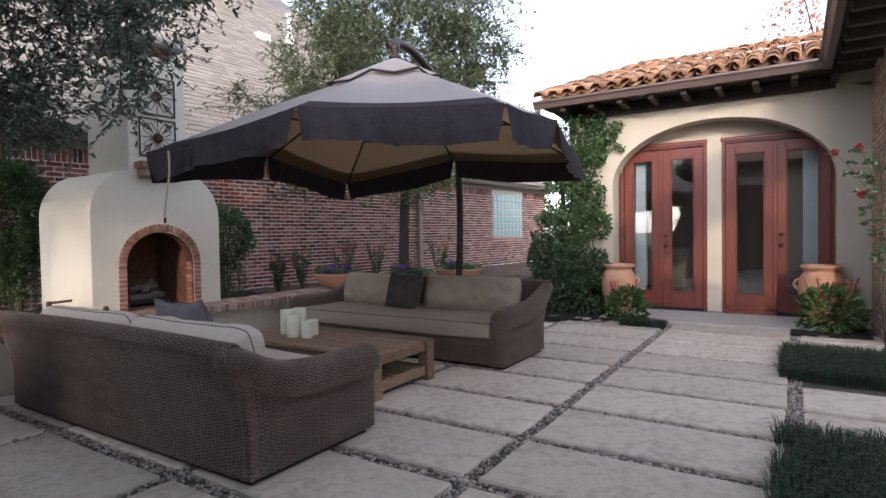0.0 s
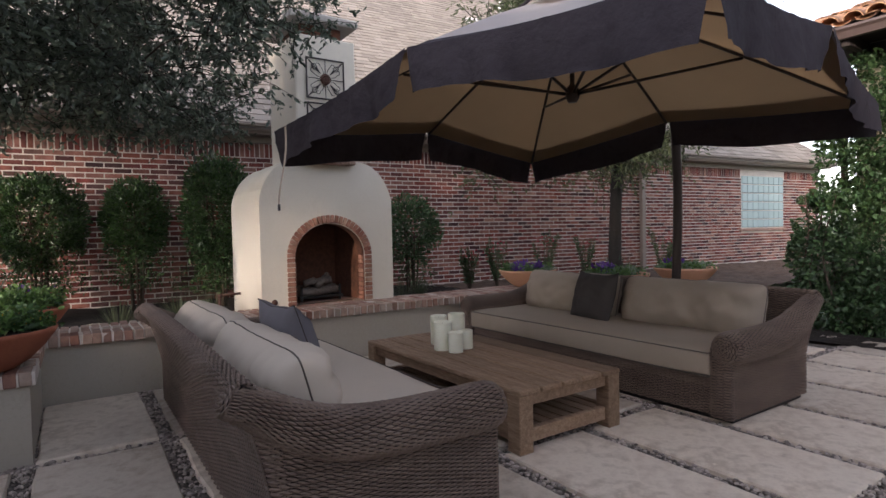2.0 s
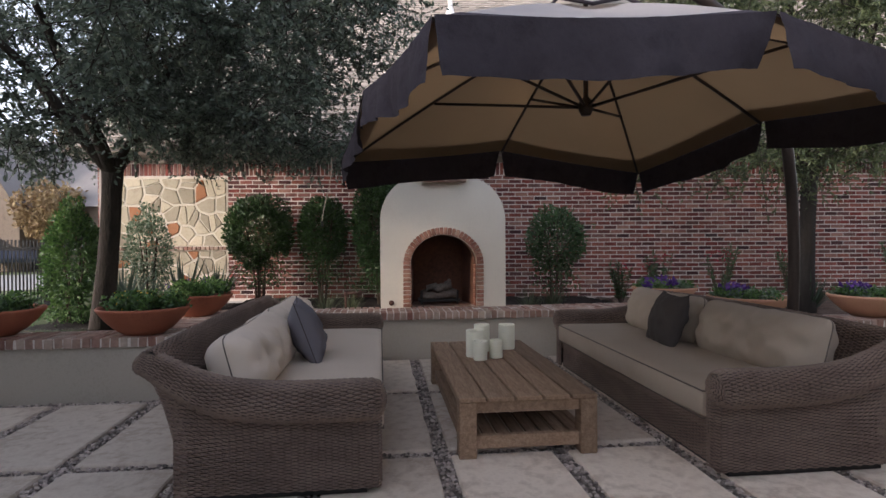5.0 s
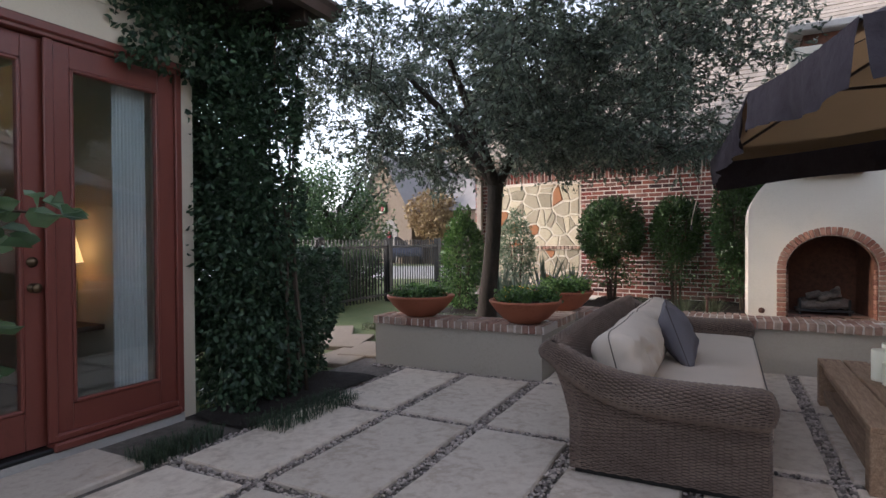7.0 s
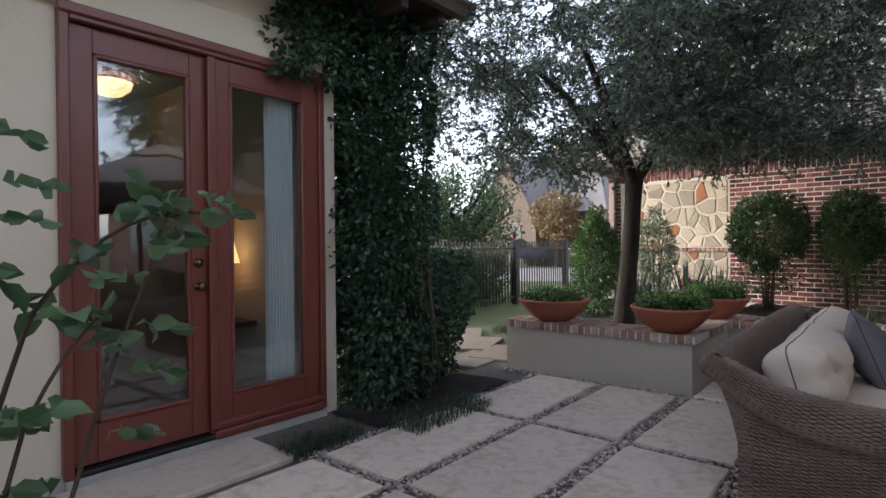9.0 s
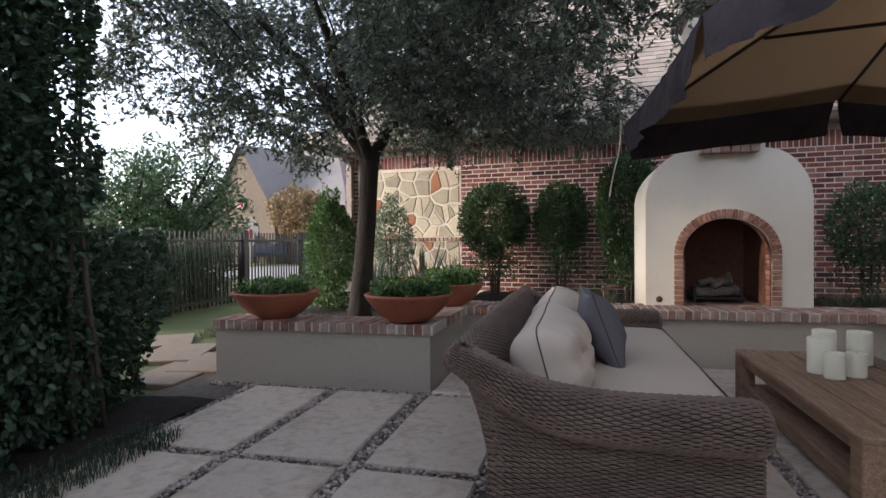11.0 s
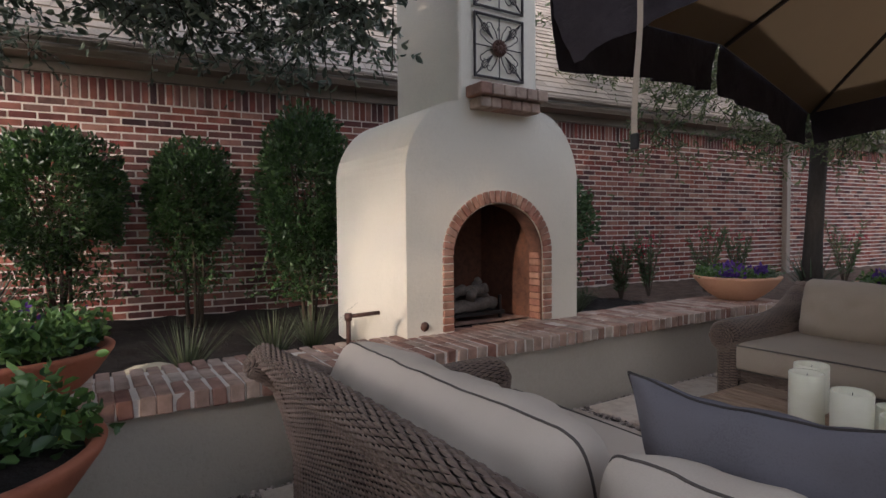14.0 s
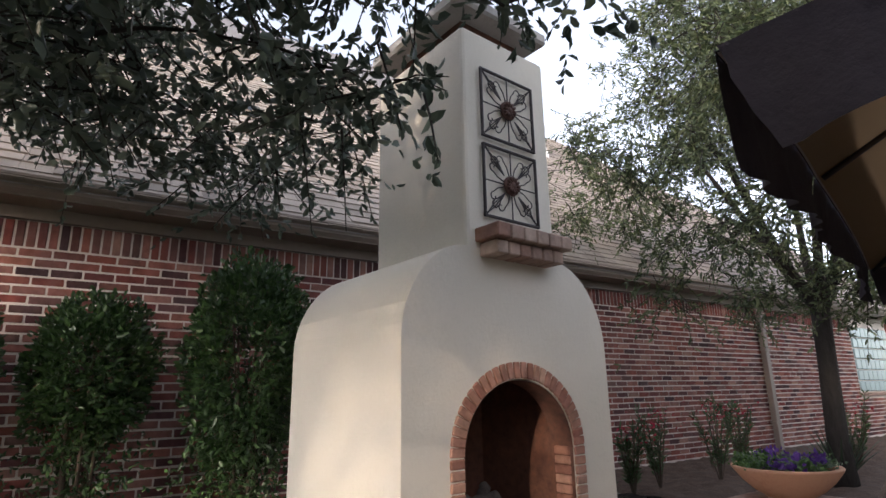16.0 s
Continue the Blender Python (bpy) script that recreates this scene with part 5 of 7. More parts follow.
for k in range(8):
    gg = Geo().grid(np.array([[tuple(canopy_point(k + i / 10 * .9999, .10 + .90 * j / 16)) for j in range(17)] for i in range(11)]))
    part("canopy_panel", gg, "umb_top", um, smooth=True)
    gg = Geo().grid(np.array([[tuple(canopy_point(k + i / 10 * .9999, .10 + .895 * j / 16) - Vector((0, 0, .006))) for j in range(17)] for i in range(11)]))
    part("canopy_lining", gg, "umb_tan", um, "tan cloth lining", True)
    rows = []
    for i in range(45):
        t = .004 + .992 * i / 44
        out = Vector((rim(k + t).x, rim(k + t).y, 0)).normalized()
        wob = .022 * math.sin(9 * t + k * 2.1) + .014 * math.sin(23 * t + k) + .008 * math.sin(41 * t + 2 * k)
        edge = .5 + .5 * abs(2 * t - 1)
        col = []
        for j in range(7):
            f = j / 6
            e = rim(k + .5 + (t - .5) * (1 - .07 * f))
            col.append(tuple(e + Vector((0, 0, .012)) + out * (.006 + .014 * math.sin(f * 2.2) + wob * f + .020 * f * noise.noise((t * 9 + k * 5, f * 1.6, k)) + .010 * noise.noise((t * 24, f * 4, k * 3))) + Vector((0, 0, -.225 * f + .012 * math.sin(7 * t + k) * f))))
        rows.append(col)
    part("valance", Geo().grid(np.array(rows)), "umb_dark", um, "charcoal cloth valance", True)
    # trim band at the canopy's edge
    gg = Geo().grid(np.array([[tuple(canopy_point(k + i / 10 * .9999, .90 + .103 * j / 3) + Vector((0, 0, .004))) for j in range(4)] for i in range(11)]))
    part("edge_band", gg, "umb_dark", um, "charcoal edge band", True)
    # ribs and struts
    ri = [canopy_point(k + .0001, s) - Vector((0, 0, .026)) for s in np.linspace(.04, .985, 8)]
    rb_ = part("rib", Geo().tube(ri, .011, 6), "bronze", um, smooth=True)
    mid = canopy_point(k + .0001, .56) - Vector((0, 0, .04))
    part("strut", Geo().tube([(0.03 * math.cos(radians(45 * k)), .03 * math.sin(radians(45 * k)), 2.085), tuple(mid)], .0105, 6), "bronze", rb_, smooth=True)
# vent cap on top
for k in range(8):
    gg = Geo().grid(np.array([[tuple(Vector((0, 0, APEX + .085)).lerp(canopy_point(k + i / 6 * .9999, .30) + Vector((0, 0, .035)), j / 6)) for j in range(7)] for i in range(7)]))
    part("vent_flap", gg, "umb_top", um, smooth=True)
part("vent_hem", Geo().tube([tuple(canopy_point(k / 2, .30) + Vector((0, 0, .033))) for k in range(17)], .012, 6), "umb_dark", um, smooth=True)
part("hub", Geo().lathe([(0, 2.03), (.03, 2.03), (.045, 2.06), (.05, 2.10), (.035, 2.13), (.016, 2.15), (.016, 2.8), (0, 2.8)], 18), "bronze", um, smooth=True)
part("finial", Geo().lathe([(0, 2.80), (.06, 2.80), (.05, 2.835), (.025, 2.85), (.045, 2.88), (.05, 2.91), (.035, 2.94), (0, 2.95)], 18), "bronze", um, smooth=True)
R_ = pose(UC[0], UC[1], 0, 0, 0, UROT).inverted()
mast = [(-3.52, 5.86, .05), (-3.50, 5.85, .5), (-3.46, 5.83, 1.1), (-3.41, 5.76, 1.7), (-3.36, 5.62, 2.25), (-3.31, 5.36, 2.65), (-3.26, 5.0, 2.90), (-3.2, 4.6, 3.02), (-3.13, 4.25, 3.02), (-3.08, 4.0, 2.93)]
sm_pts = []
for i in range(len(mast) - 1):
    p0, p1, p2, p3 = [Vector(mast[max(0, min(len(mast) - 1, i + d))]) for d in (-1, 0, 1, 2)]
    for t in (0, .25, .5, .75):
        sm_pts.append(.5 * ((2 * p1) + (p2 - p0) * t + (2 * p0 - 5 * p1 + 4 * p2 - p3) * t * t + (3 * p1 - p0 - 3 * p2 + p3) * t ** 3))
sm_pts.append(Vector(mast[-1]))
part("mast", Geo().tube([tuple(R_ @ p) for p in sm_pts], .040, 12), "bronze", um, "curved dark bronze mast", True)
part("base_plate", Geo().box(-.4, .4, -.25, .25, 0, .05, .01), "black", um, m=R_ @ pose(-3.52, 5.58 + .12, 0))
# loose tie strap that hangs from the south-west corner
part("tie_strap", Geo().grid(np.array([[tuple(R_ @ Vector((-3.82 + w * .006 + .05 * f, 2.34 + w * .004 - .06 * f + .012 * math.sin(f * 5), 1.86 - .49 * f))) for w in (-1, 1)] for f in np.linspace(0, 1, 12)])), "canvas_darker", um, "pale hanging tie strap")
part("strap_buckle", Geo().box(-.012, .012, -.006, .006, -.02, .02, .003), "black", um, m=R_ @ pose(-3.77, 2.27, 1.355))


# ---- planted pots ----
def bowl(m, r, label, plants, h=.21, mat="terracotta"):
    t = thing("planter_bowl", label, "planter", "wide bowls on the seat walls", m=m)
    part("bowl_body", Geo().lathe([(0, 0), (r * .42, 0), (r * .46, .012), (r * .62, h * .22), (r * .82, h * .55), (r * .95, h * .85), (r * .985, h * .93), (r * 1.0, h), (r * .985, h * 1.03), (r * .93, h * 1.03), (r * .90, h * .96), (r * .87, h * .85)], 56), mat, t, smooth=True)
    part("soil", Geo().lathe([(r * .90, h * .86), (r * .6, h * .9), (0, h * .93)], 30), "mulch", t, "dark potting soil", True)
    rg = np.random.default_rng(int(r * 1000) + len(plants))
    for (kind, n, size, mat_, lo, hi, ln) in plants:
        # clumps of leaves on short stems
        nc = max(6, n // 45)
        ca = rg.uniform(0, 2 * np.pi, nc)
        cr = r * .8 * np.sqrt(rg.uniform(0, 1, nc))
        which = rg.integers(0, nc, n)
        ht = rg.uniform(lo, hi, nc)
        base = np.stack([cr * np.cos(ca), cr * np.sin(ca)], 1)[which] + rg.normal(0, size, (n, 2))
        z = h * .9 + ht[which] * rg.uniform(.15, 1, n)
        ax = np.stack([rg.normal(0, .7, n), rg.normal(0, .7, n), rg.uniform(.1, 1, n)], 1)
        ob = link(kind, leaves(np.column_stack([base, z]), ax, ln * rg.uniform(.6, 1.3, n), .55 if kind != "grass_tuft" else .12), mat_, t)
        if kind == "flower":
            tagged(ob, kind="stuff")
    return t


HERB = [("foliage", 1500, .035, "herb", .05, .15, .035), ("foliage", 700, .04, "vine_n", .02, .10, .04)]
ctop = .492
bowl(pose(-4.29, .80, ctop), .345, "wide terracotta bowl of dark green herbs with a few yellow flowers", HERB + [("flower", 60, .02, "yellow", .13, .17, .02)])
bowl(pose(-4.33, -.36, ctop), .36, "wide terracotta bowl of low green herbs at the wall end", HERB)
bowl(pose(-5.42, .86, ctop), .34, "terracotta bowl of bright parsley and purple flowers", [("foliage", 1900, .035, "herb", .05, .17, .04), ("flower", 40, .02, "purple", .15, .19, .025)])
PANSY = [("foliage", 1300, .035, "herb", .03, .11, .032), ("foliage", 700, .03, "dusty", .03, .10, .03), ("flower", 130, .03, "purple", .09, .15, .05)]
bowl(pose(-5.58, 5.92, ctop), .355, "pale clay bowl of violet pansies and dusty leaves", PANSY, .2, "clay")
bowl(pose(-4.40, 6.12, ctop), .36, "clay bowl of violet pansies behind the far sofa", PANSY, .2, "clay")
bowl(pose(-4.36, 7.35, ctop), .36, "clay bowl of pansies and green leaves", PANSY, .2, "clay")


def urn(m, label):
    t = thing("clay_urn", label, "urn", "urns beside the arch", m=m)
    part("urn_body", Geo().lathe([(0, 0), (.15, 0), (.155, .02), (.19, .15), (.235, .32), (.25, .46), (.235, .57), (.20, .635), (.185, .66), (.19, .69), (.225, .70), (.23, .73), (.21, .745), (.17, .74), (.16, .66), (.15, .5), (0, .45)], 48), "clay", t, smooth=True)
    for s in (-1, 1):
        pts = [(s * (.235 + .055 * math.sin(math.pi * k / 8)), 0, .56 - .14 * k / 8) for k in range(9)]
        part("handle", Geo().tube(pts, .022, 8), "clay", t, "rolled clay handle", True)
    return t


urn(pose(-2.23, 8.38, .0, 0, 0, 15), "pale terracotta oil urn with two loop handles")
urn(pose(.27, 8.42, .02, 0, 0, -10), "pale terracotta oil urn standing in the arch")


# ---- plants ----
def blob_points(n, c, rad, seed, shell=.55, gaps=1.6, thresh=-.18):
    """Points in an ellipsoid, denser at its skin, with noise-shaped gaps and an uneven outline."""
    rg = np.random.default_rng(seed)
    out = []
    need = n
    while need > 0:
        d = rg.normal(size=(need * 2 + 50, 3))
        d /= np.linalg.norm(d, axis=1, keepdims=True)
        r = shell + (1 - shell) * rg.uniform(0, 1, len(d)) ** .6
        for q, k in zip(d, r):
            w = 1 + .22 * noise.noise(Vector(q * 2.3) + Vector((seed, 0, 0)))
            p = Vector(q * k * w)
            if noise.noise(p * gaps + Vector((0, seed * 1.7, 0))) > thresh:
                out.append((c[0] + p.x * rad[0], c[1] + p.y * rad[1], c[2] + p.z * rad[2], q[0], q[1], q[2]))
                if len(out) >= n:
                    break
        need = n - len(out)
    return np.array(out[:n])


def shrub(m, label, h, rad, stem, mat, n, ln, seed, stems=5, wid=.5, category="shrub", shape=1.0):
    """Clipped shrub: several thin stems and a dense rounded crown. stem: bare height."""
    t = thing("clipped_shrub", label, category, "shrubs along the brick wall", m=m)
    rg = np.random.default_rng(seed)
    for k in range(stems):
        a = 2 * math.pi * k / stems + rg.uniform(-.4, .4)
        b = rad * rg.uniform(.25, .6)
        pts = [(.05 * math.cos(a), .05 * math.sin(a), -.08), (.07 * math.cos(a), .07 * math.sin(a), stem * .5), (b * .6 * math.cos(a), b * .6 * math.sin(a), stem + (h - stem) * .3), (b * math.cos(a), b * math.sin(a), stem + (h - stem) * .65)]
        part("stem", Geo().tube(pts, [.017, .014, .011, .006], 6), "twig", t, smooth=True)
    cz = (stem + h) / 2
    p = blob_points(n, (0, 0, cz), (rad, rad, (h - stem) / 2 * 1.02), seed, .45, 2.2, -.35)
    if shape != 1.0:
        f = 1 - (1 - shape) * np.clip((p[:, 2] - stem) / (h - stem), 0, 1)
        p[:, 0] *= f
        p[:, 1] *= f
    ax = p[:, 3:] + rg.normal(0, .7, (n, 3)) + np.array([0, 0, .3])
    link("foliage", leaves(p[:, :3], ax, ln * rg.uniform(.6, 1.3, n), wid), mat, t)
    # sparse lower leaves and twigs
    k = n // 9
    q = np.column_stack([rg.normal(0, rad * .45, k), rg.normal(0, rad * .45, k), rg.uniform(stem * .45, stem + .1, k)])
    link("low_foliage", leaves(q, rg.normal(0, 1, (k, 3)), ln * rg.uniform(.6, 1.1, k), wid), mat, t)
    return t


shrub(pose(-8.05, .92, .34), "dark green clipped holly with bare lower stems before the brick wall", 1.58, .50, .52, "holly", 8600, .046, 21)
shrub(pose(-7.9, 1.86, .34), "narrow clipped holly standard before the brick wall", 1.56, .36, .60, "holly", 6400, .044, 22)
shrub(pose(-7.55, 2.72, .34), "tall oval holly beside the fireplace", 1.86, .42, .42, "holly", 9200, .046, 23)
shrub(pose(-7.0, 5.1, .32), "loose grey-green shrub beside the fireplace", 1.38, .40, .45, "vine_n", 3000, .05, 24)
shrub(pose(-6.75, -1.0, .25), "bright green cone-shaped shrub by the iron fence", 1.50, .42, .10, "herb", 5200, .05, 25, shape=.55)
shrub(pose(-7.5, -.42, .28), "pale variegated shrub before the stone panel", 1.45, .36, .25, "dusty", 2600, .045, 26, shape=.7)
for k, (x, y, h) in enumerate(((-7.0, 6.6, .7), (-6.8, 7.4, .8), (-7.2, 8.8, .75), (-6.2, 9.6, .8), (-6.9, 6.0, .6))):
    t = thing("flowering_shrub", "wispy green shrub with a few red blooms along the wall", "shrub", "wispy shrubs", m=pose(x, y, .32))
    rg = np.random.default_rng(60 + k)
    sg_ = Geo()
    pos, axs = [], []
    for j in range(12):
        a, l = rg.uniform(0, 6.28), h * rg.uniform(.7, 1.1)
        d = Vector((math.cos(a) * .28, math.sin(a) * .28, 1)).normalized()
        sg_.tube([(0, 0, -.05), tuple(d * l * .5), tuple(d * l)], [.006, .005, .003], 5)
        for q in range(46):
            f = rg.uniform(.2, 1)
            pos.append(tuple(d * l * f))
            axs.append((d.x + rg.normal(0, .6), d.y + rg.normal(0, .6), d.z * .8 + rg.normal(0, .3)))
    part("stem_clump", sg_, "twig", t)
    link("foliage", leaves(np.array(pos), np.array(axs), .075 * rg.uniform(.6, 1.2, len(pos)), .16), "vine_n", t)
    fp_ = np.array([(rg.normal(0, .12), rg.normal(0, .12), h * rg.uniform(.75, 1)) for _ in range(40)])
    bl_ = link("bloom", leaves(fp_, rg.normal(0, 1, (40, 3)), .03 * rg.uniform(.7, 1.2, 40), .8), "red", t)
    tagged(bl_, kind="stuff")


def tuft(name, m, label, category, n, h, spread, mat, width, seed, droop=.5, group="", single=False):
    """A clump of arching blades."""
    t = thing(name, label, category, group, m=m)
    rg = np.random.default_rng(seed)
    gg = Geo()
    for k in range(n):
        a, l = rg.uniform(0, 2 * np.pi), h * rg.uniform(.55, 1.1)
        lean = spread * rg.uniform(.15, 1)
        pts = []
        for j in range(5):
            f = j / 4
            r = lean * l * f
            pts.append(((.02 + r) * math.cos(a), (.02 + r) * math.sin(a), l * f * (1 - droop * lean * f * .6)))
        sx, sy = -math.sin(a), math.cos(a)
        ws = [width * w_ for w_ in (.8, 1, .85, .55, .05)]
        v = [(p[0] + sx * w_, p[1] + sy * w_, p[2]) for p, w_ in zip(pts, ws)] + [(p[0] - sx * w_, p[1] - sy * w_, p[2]) for p, w_ in zip(pts, ws)]
        quads = [(j, j + 1, 6 + j, 5 + j) for j in range(4)]
        if single:
            part("leaf", Geo().add(v, quads), mat, t)
        else:
            gg.add(v, quads)
    if not single:
        part("blade_fan", gg, mat, t)
    return t


for k, (x, y, h) in enumerate(((-6.55, -.35, .62), (-7.15, .12, .68), (-6.15, .1, .5), (-7.8, .35, .55))):
    tuft("yucca", pose(x, y, .27), "grey-green spiky yucca in the mulch bed", "yucca", 54, h * 1.2, .75, "agave", .021, 80 + k, .25, "yuccas by the tree", True)
for k, (x, y) in enumerate(((-6.25, 2.05), (-6.15, 1.55), (-6.4, 2.35), (-6.3, 4.55), (-6.5, 4.9))):
    tuft("grass_clump", pose(x, y, .33), "thin straw-green ornamental grass in mulch", "grass", 120, .38, .9, "grass", .003, 90 + k, .6, "ornamental grasses")
tuft("grass_clump", pose(-5.9, 8.0, .32), "arching green strap-leaf clump under the small tree", "grass", 90, .6, .9, "mondo", .01, 97, .6, "ornamental grasses")


def mondo(name, poly, label, seed, n, h=.11, mat="mondo", z=0.0):
    rg = np.random.default_rng(seed)
    x0, x1, y0, y1 = poly
    gg = Geo()
    t = rg.uniform(0, 1, (n, 2))
    for u, w in t:
        x, y = x0 + (x1 - x0) * u, y0 + (y1 - y0) * w
        if noise.noise((x * 3, y * 3, seed)) < -.32 and (u < .12 or u > .9 or w < .1 or w > .9):
            continue
        a, l = rg.uniform(0, 6.28), h * rg.uniform(.6, 1.3)
        dx, dy = math.cos(a), math.sin(a)
        bx, by = -dy * .0022, dx * .0022
        gg.add([(x - bx, y - by, -.02), (x + bx, y + by, -.02), (x + dx * l * .35 + bx, y + dy * l * .35 + by, l * .75), (x + dx * l * .35 - bx, y + dy * l * .35 - by, l * .75), (x + dx * l * .85, y + dy * l * .85, l * .7)],
               [(0, 1, 2, 3), (3, 2, 4)])
    return tagged(part(name, gg, mat, m=pose(0, 0, z)), label, "grass", kind="stuff")


mondo("mondo_grass", (-.12, .95, 5.30, 6.55), "dense dark green mondo grass patch between pavers", 101, 9000)
mondo("mondo_grass", (-.10, 1.1, 2.75, 3.86), "dark mondo grass mat beside the pavers", 102, 9000)
mondo("mondo_grass", (-1.9, -1.25, -.62, -.40), "thin mondo grass strip at the south wall", 103, 700, .08)
mondo("mondo_grass", (-2.9, -2.0, -.42, -.1), "thin mondo grass under the vine", 104, 900, .08)
mondo("lawn_grass", (-5.9, -4.55, -1.3, .62), "thin green and straw grass blades round the oak", 106, 9000, .07, "grass", .255)
mondo("mondo_grass", (-1.95, -1.40, 7.30, 7.62), "mondo grass strip by the landing", 105, 2200, .09)


# climbing vines
def vine(name, label, boxes, n, ln, mat, seed, wid=.6):
    t = thing(name, label, "vine")
    rg = np.random.default_rng(seed)
    pos, axs = [], []
    vol = [(b[1] - b[0]) * (b[3] - b[2] + .3) * (b[5] - b[4]) for b in boxes]
    for b, w in zip(boxes, vol):
        k = int(n * w / sum(vol))
        c = np.array([(b[0] + b[1]) / 2, (b[2] + b[3]) / 2, (b[4] + b[5]) / 2])
        hs = np.array([(b[1] - b[0]) / 2, (b[3] - b[2]) / 2, (b[5] - b[4]) / 2])
        q = rg.uniform(-1, 1, (k * 3, 3))
        w = np.array([1 + .28 * noise.noise(Vector((c + p * hs) * 1.7) + Vector((0, seed, 0))) + .18 * noise.noise(Vector((c + p * hs) * 5)) for p in q])[:, None]
        q[:, :2] /= np.maximum(1, np.linalg.norm(q[:, :2], axis=1, keepdims=True))
        q[:, :2] *= w
        keep = [noise.noise(Vector((c + p * hs) * 2.6) + Vector((seed, 0, 0))) > -.25 for p in q]
        q = q[np.array(keep)][:k]
        pos.append(c + q * hs)
        axs.append(q * .8 + rg.normal(0, .7, q.shape) + np.array([0, 0, -.25]))
    pos, axs = np.concatenate(pos), np.concatenate(axs)
    link("foliage", leaves(pos, axs, ln * rg.uniform(.55, 1.35, len(pos)), wid), mat, t)
    b = boxes[0]
    for j in range(7):
        x, y = rg.uniform(b[0] + .1, b[1] - .1), rg.uniform(b[2], b[3])
        pts = [(x + .08 * math.sin(f * 5 + j), y + .05 * math.cos(f * 4), b[4] + (b[5] - b[4]) * f) for f in np.linspace(0, 1, 9)]
        part("stem", Geo().tube(pts, [.018 - .013 * f for f in np.linspace(0, 1, 9)], 6), "twig", t, smooth=True)
    return t


vine("climbing_vine", "dense dark evergreen vine smothering the wall corner", [(-3.0, -2.13, -1.35, -.62, -.02, 3.3), (-2.6, -1.5, -1.2, -.78, 2.45, 3.2), (-3.4, -2.4, -1.7, -.8, .0, .85), (-3.3, -2.2, -2.4, -1.1, .5, 3.3), (-3.9, -2.7, -2.0, -.95, .0, 1.2)], 64000, .05, "vine", 111)
vine("jasmine_vine", "green jasmine climbing the arched stucco wall", [(-3.55, -2.42, 8.0, 8.62, 0.0, 1.5), (-3.35, -2.48, 8.1, 8.62, 1.4, 2.5), (-3.1, -2.42, 8.3, 8.6, 2.3, 3.0), (-2.5, -2.15, 8.45, 8.6, 2.45, 2.85)], 13000, .055, "vine_n", 112)
for (x, y, s) in ((-1.95, 7.75, .28), (.35, 7.95, .34)):
    rg = np.random.default_rng(int(x * -10) + 7)
    t = thing("leafy_perennial", "low bright green salvia with thin red flower spikes", "plant", m=pose(x, y, 0))
    p = blob_points(700, (0, 0, s * .75), (s, s, s * .75), 33)
    link("foliage", leaves(p[:, :3], p[:, 3:] + rg.normal(0, .4, (700, 3)) + np.array([0, 0, .4]), .085 * rg.uniform(.6, 1.2, 700), .42), "herb", t)
    for j in range(9):
        a = rg.uniform(0, 6.28)
        part("flower_spike", Geo().tube([(s * .5 * math.cos(a), s * .5 * math.sin(a), s), (s * .8 * math.cos(a), s * .8 * math.sin(a), s * 1.9)], [.004, .007], 5), "red", t)


def rose(m, label, canes, seed, ln=.10, blooms=0):
    """A rose: thin arching canes with pinnate leaflets and a few blooms."""
    t = thing("rose_bush", label, "rose", m=m)
    rg = np.random.default_rng(seed)
    pos, axs = [], []
    for j, cane in enumerate(canes):
        pts = [Vector(c) for c in cane]
        sm_ = []
        for i in range(len(pts) - 1):
            for f in (0, .25, .5, .75):
                sm_.append(pts[i].lerp(pts[i + 1], f) + Vector((0, 0, .02 * math.sin(f * math.pi))))
        sm_.append(pts[-1])
        part("cane", Geo().tube([tuple(p) for p in sm_], [.0055 * (1 - .6 * i / len(sm_)) for i in range(len(sm_))], 6), "twig", t, smooth=True)
        for i, p in enumerate(sm_[4:]):
            for s in range(1):
                d = Vector(rg.normal(0, 1, 3)).normalized()
                d.z = d.z * .4 - .1
                stem = [p, p + d * .09]
                for q in range(5):
                    b = stem[0].lerp(stem[1], .35 + .16 * q)
                    sd = d.cross(Vector((0, 0, 1))).normalized() * (1 if q % 2 else -1) + d * .6
                    if q == 4:
                        sd = d
                    pos.append(tuple(b))
                    axs.append(tuple(sd + Vector(rg.normal(0, .15, 3))))
    link("foliage", leaves(np.array(pos), np.array(axs), ln * rg.uniform(.6, 1.2, len(pos)), .6), "rose_leaf", t)
    for j, cane in enumerate(canes[:blooms]):
        p = np.array(cane[-1])
        q = rg.normal(0, 1, (36, 3))
        link("bloom", leaves(p + q * .006, q + np.array([0, 0, .8]), .035 * rg.uniform(.7, 1.1, 36), .9), "red", t, "deep red rose bloom")
    return t


rose(pose(.55, 1.15, 0), "tall straggly rose with long arching canes in a paver pocket",
     [[(0, 0, 0), (-.02, .02, .7), (-.12, .10, 1.15), (-.24, .18, 1.30), (-.38, .26, 1.31)], [(0, 0, 0), (.02, .04, .8), (-.03, .10, 1.25), (-.07, .14, 1.45)], [(0, 0, 0), (.06, .05, .6), (.02, .10, 1.05), (-.02, .13, 1.31)],
      [(0, 0, 0), (-.04, .06, .6), (-.10, .14, .98), (-.20, .19, 1.16)], [(0, 0, 0), (.08, .10, .55), (.03, .16, .9), (-.03, .2, 1.02)], [(0, 0, 0), (-.10, .06, .5), (-.16, .15, .85), (-.26, .21, 1.22), (-.30, .25, 1.36)]], 120, .056)
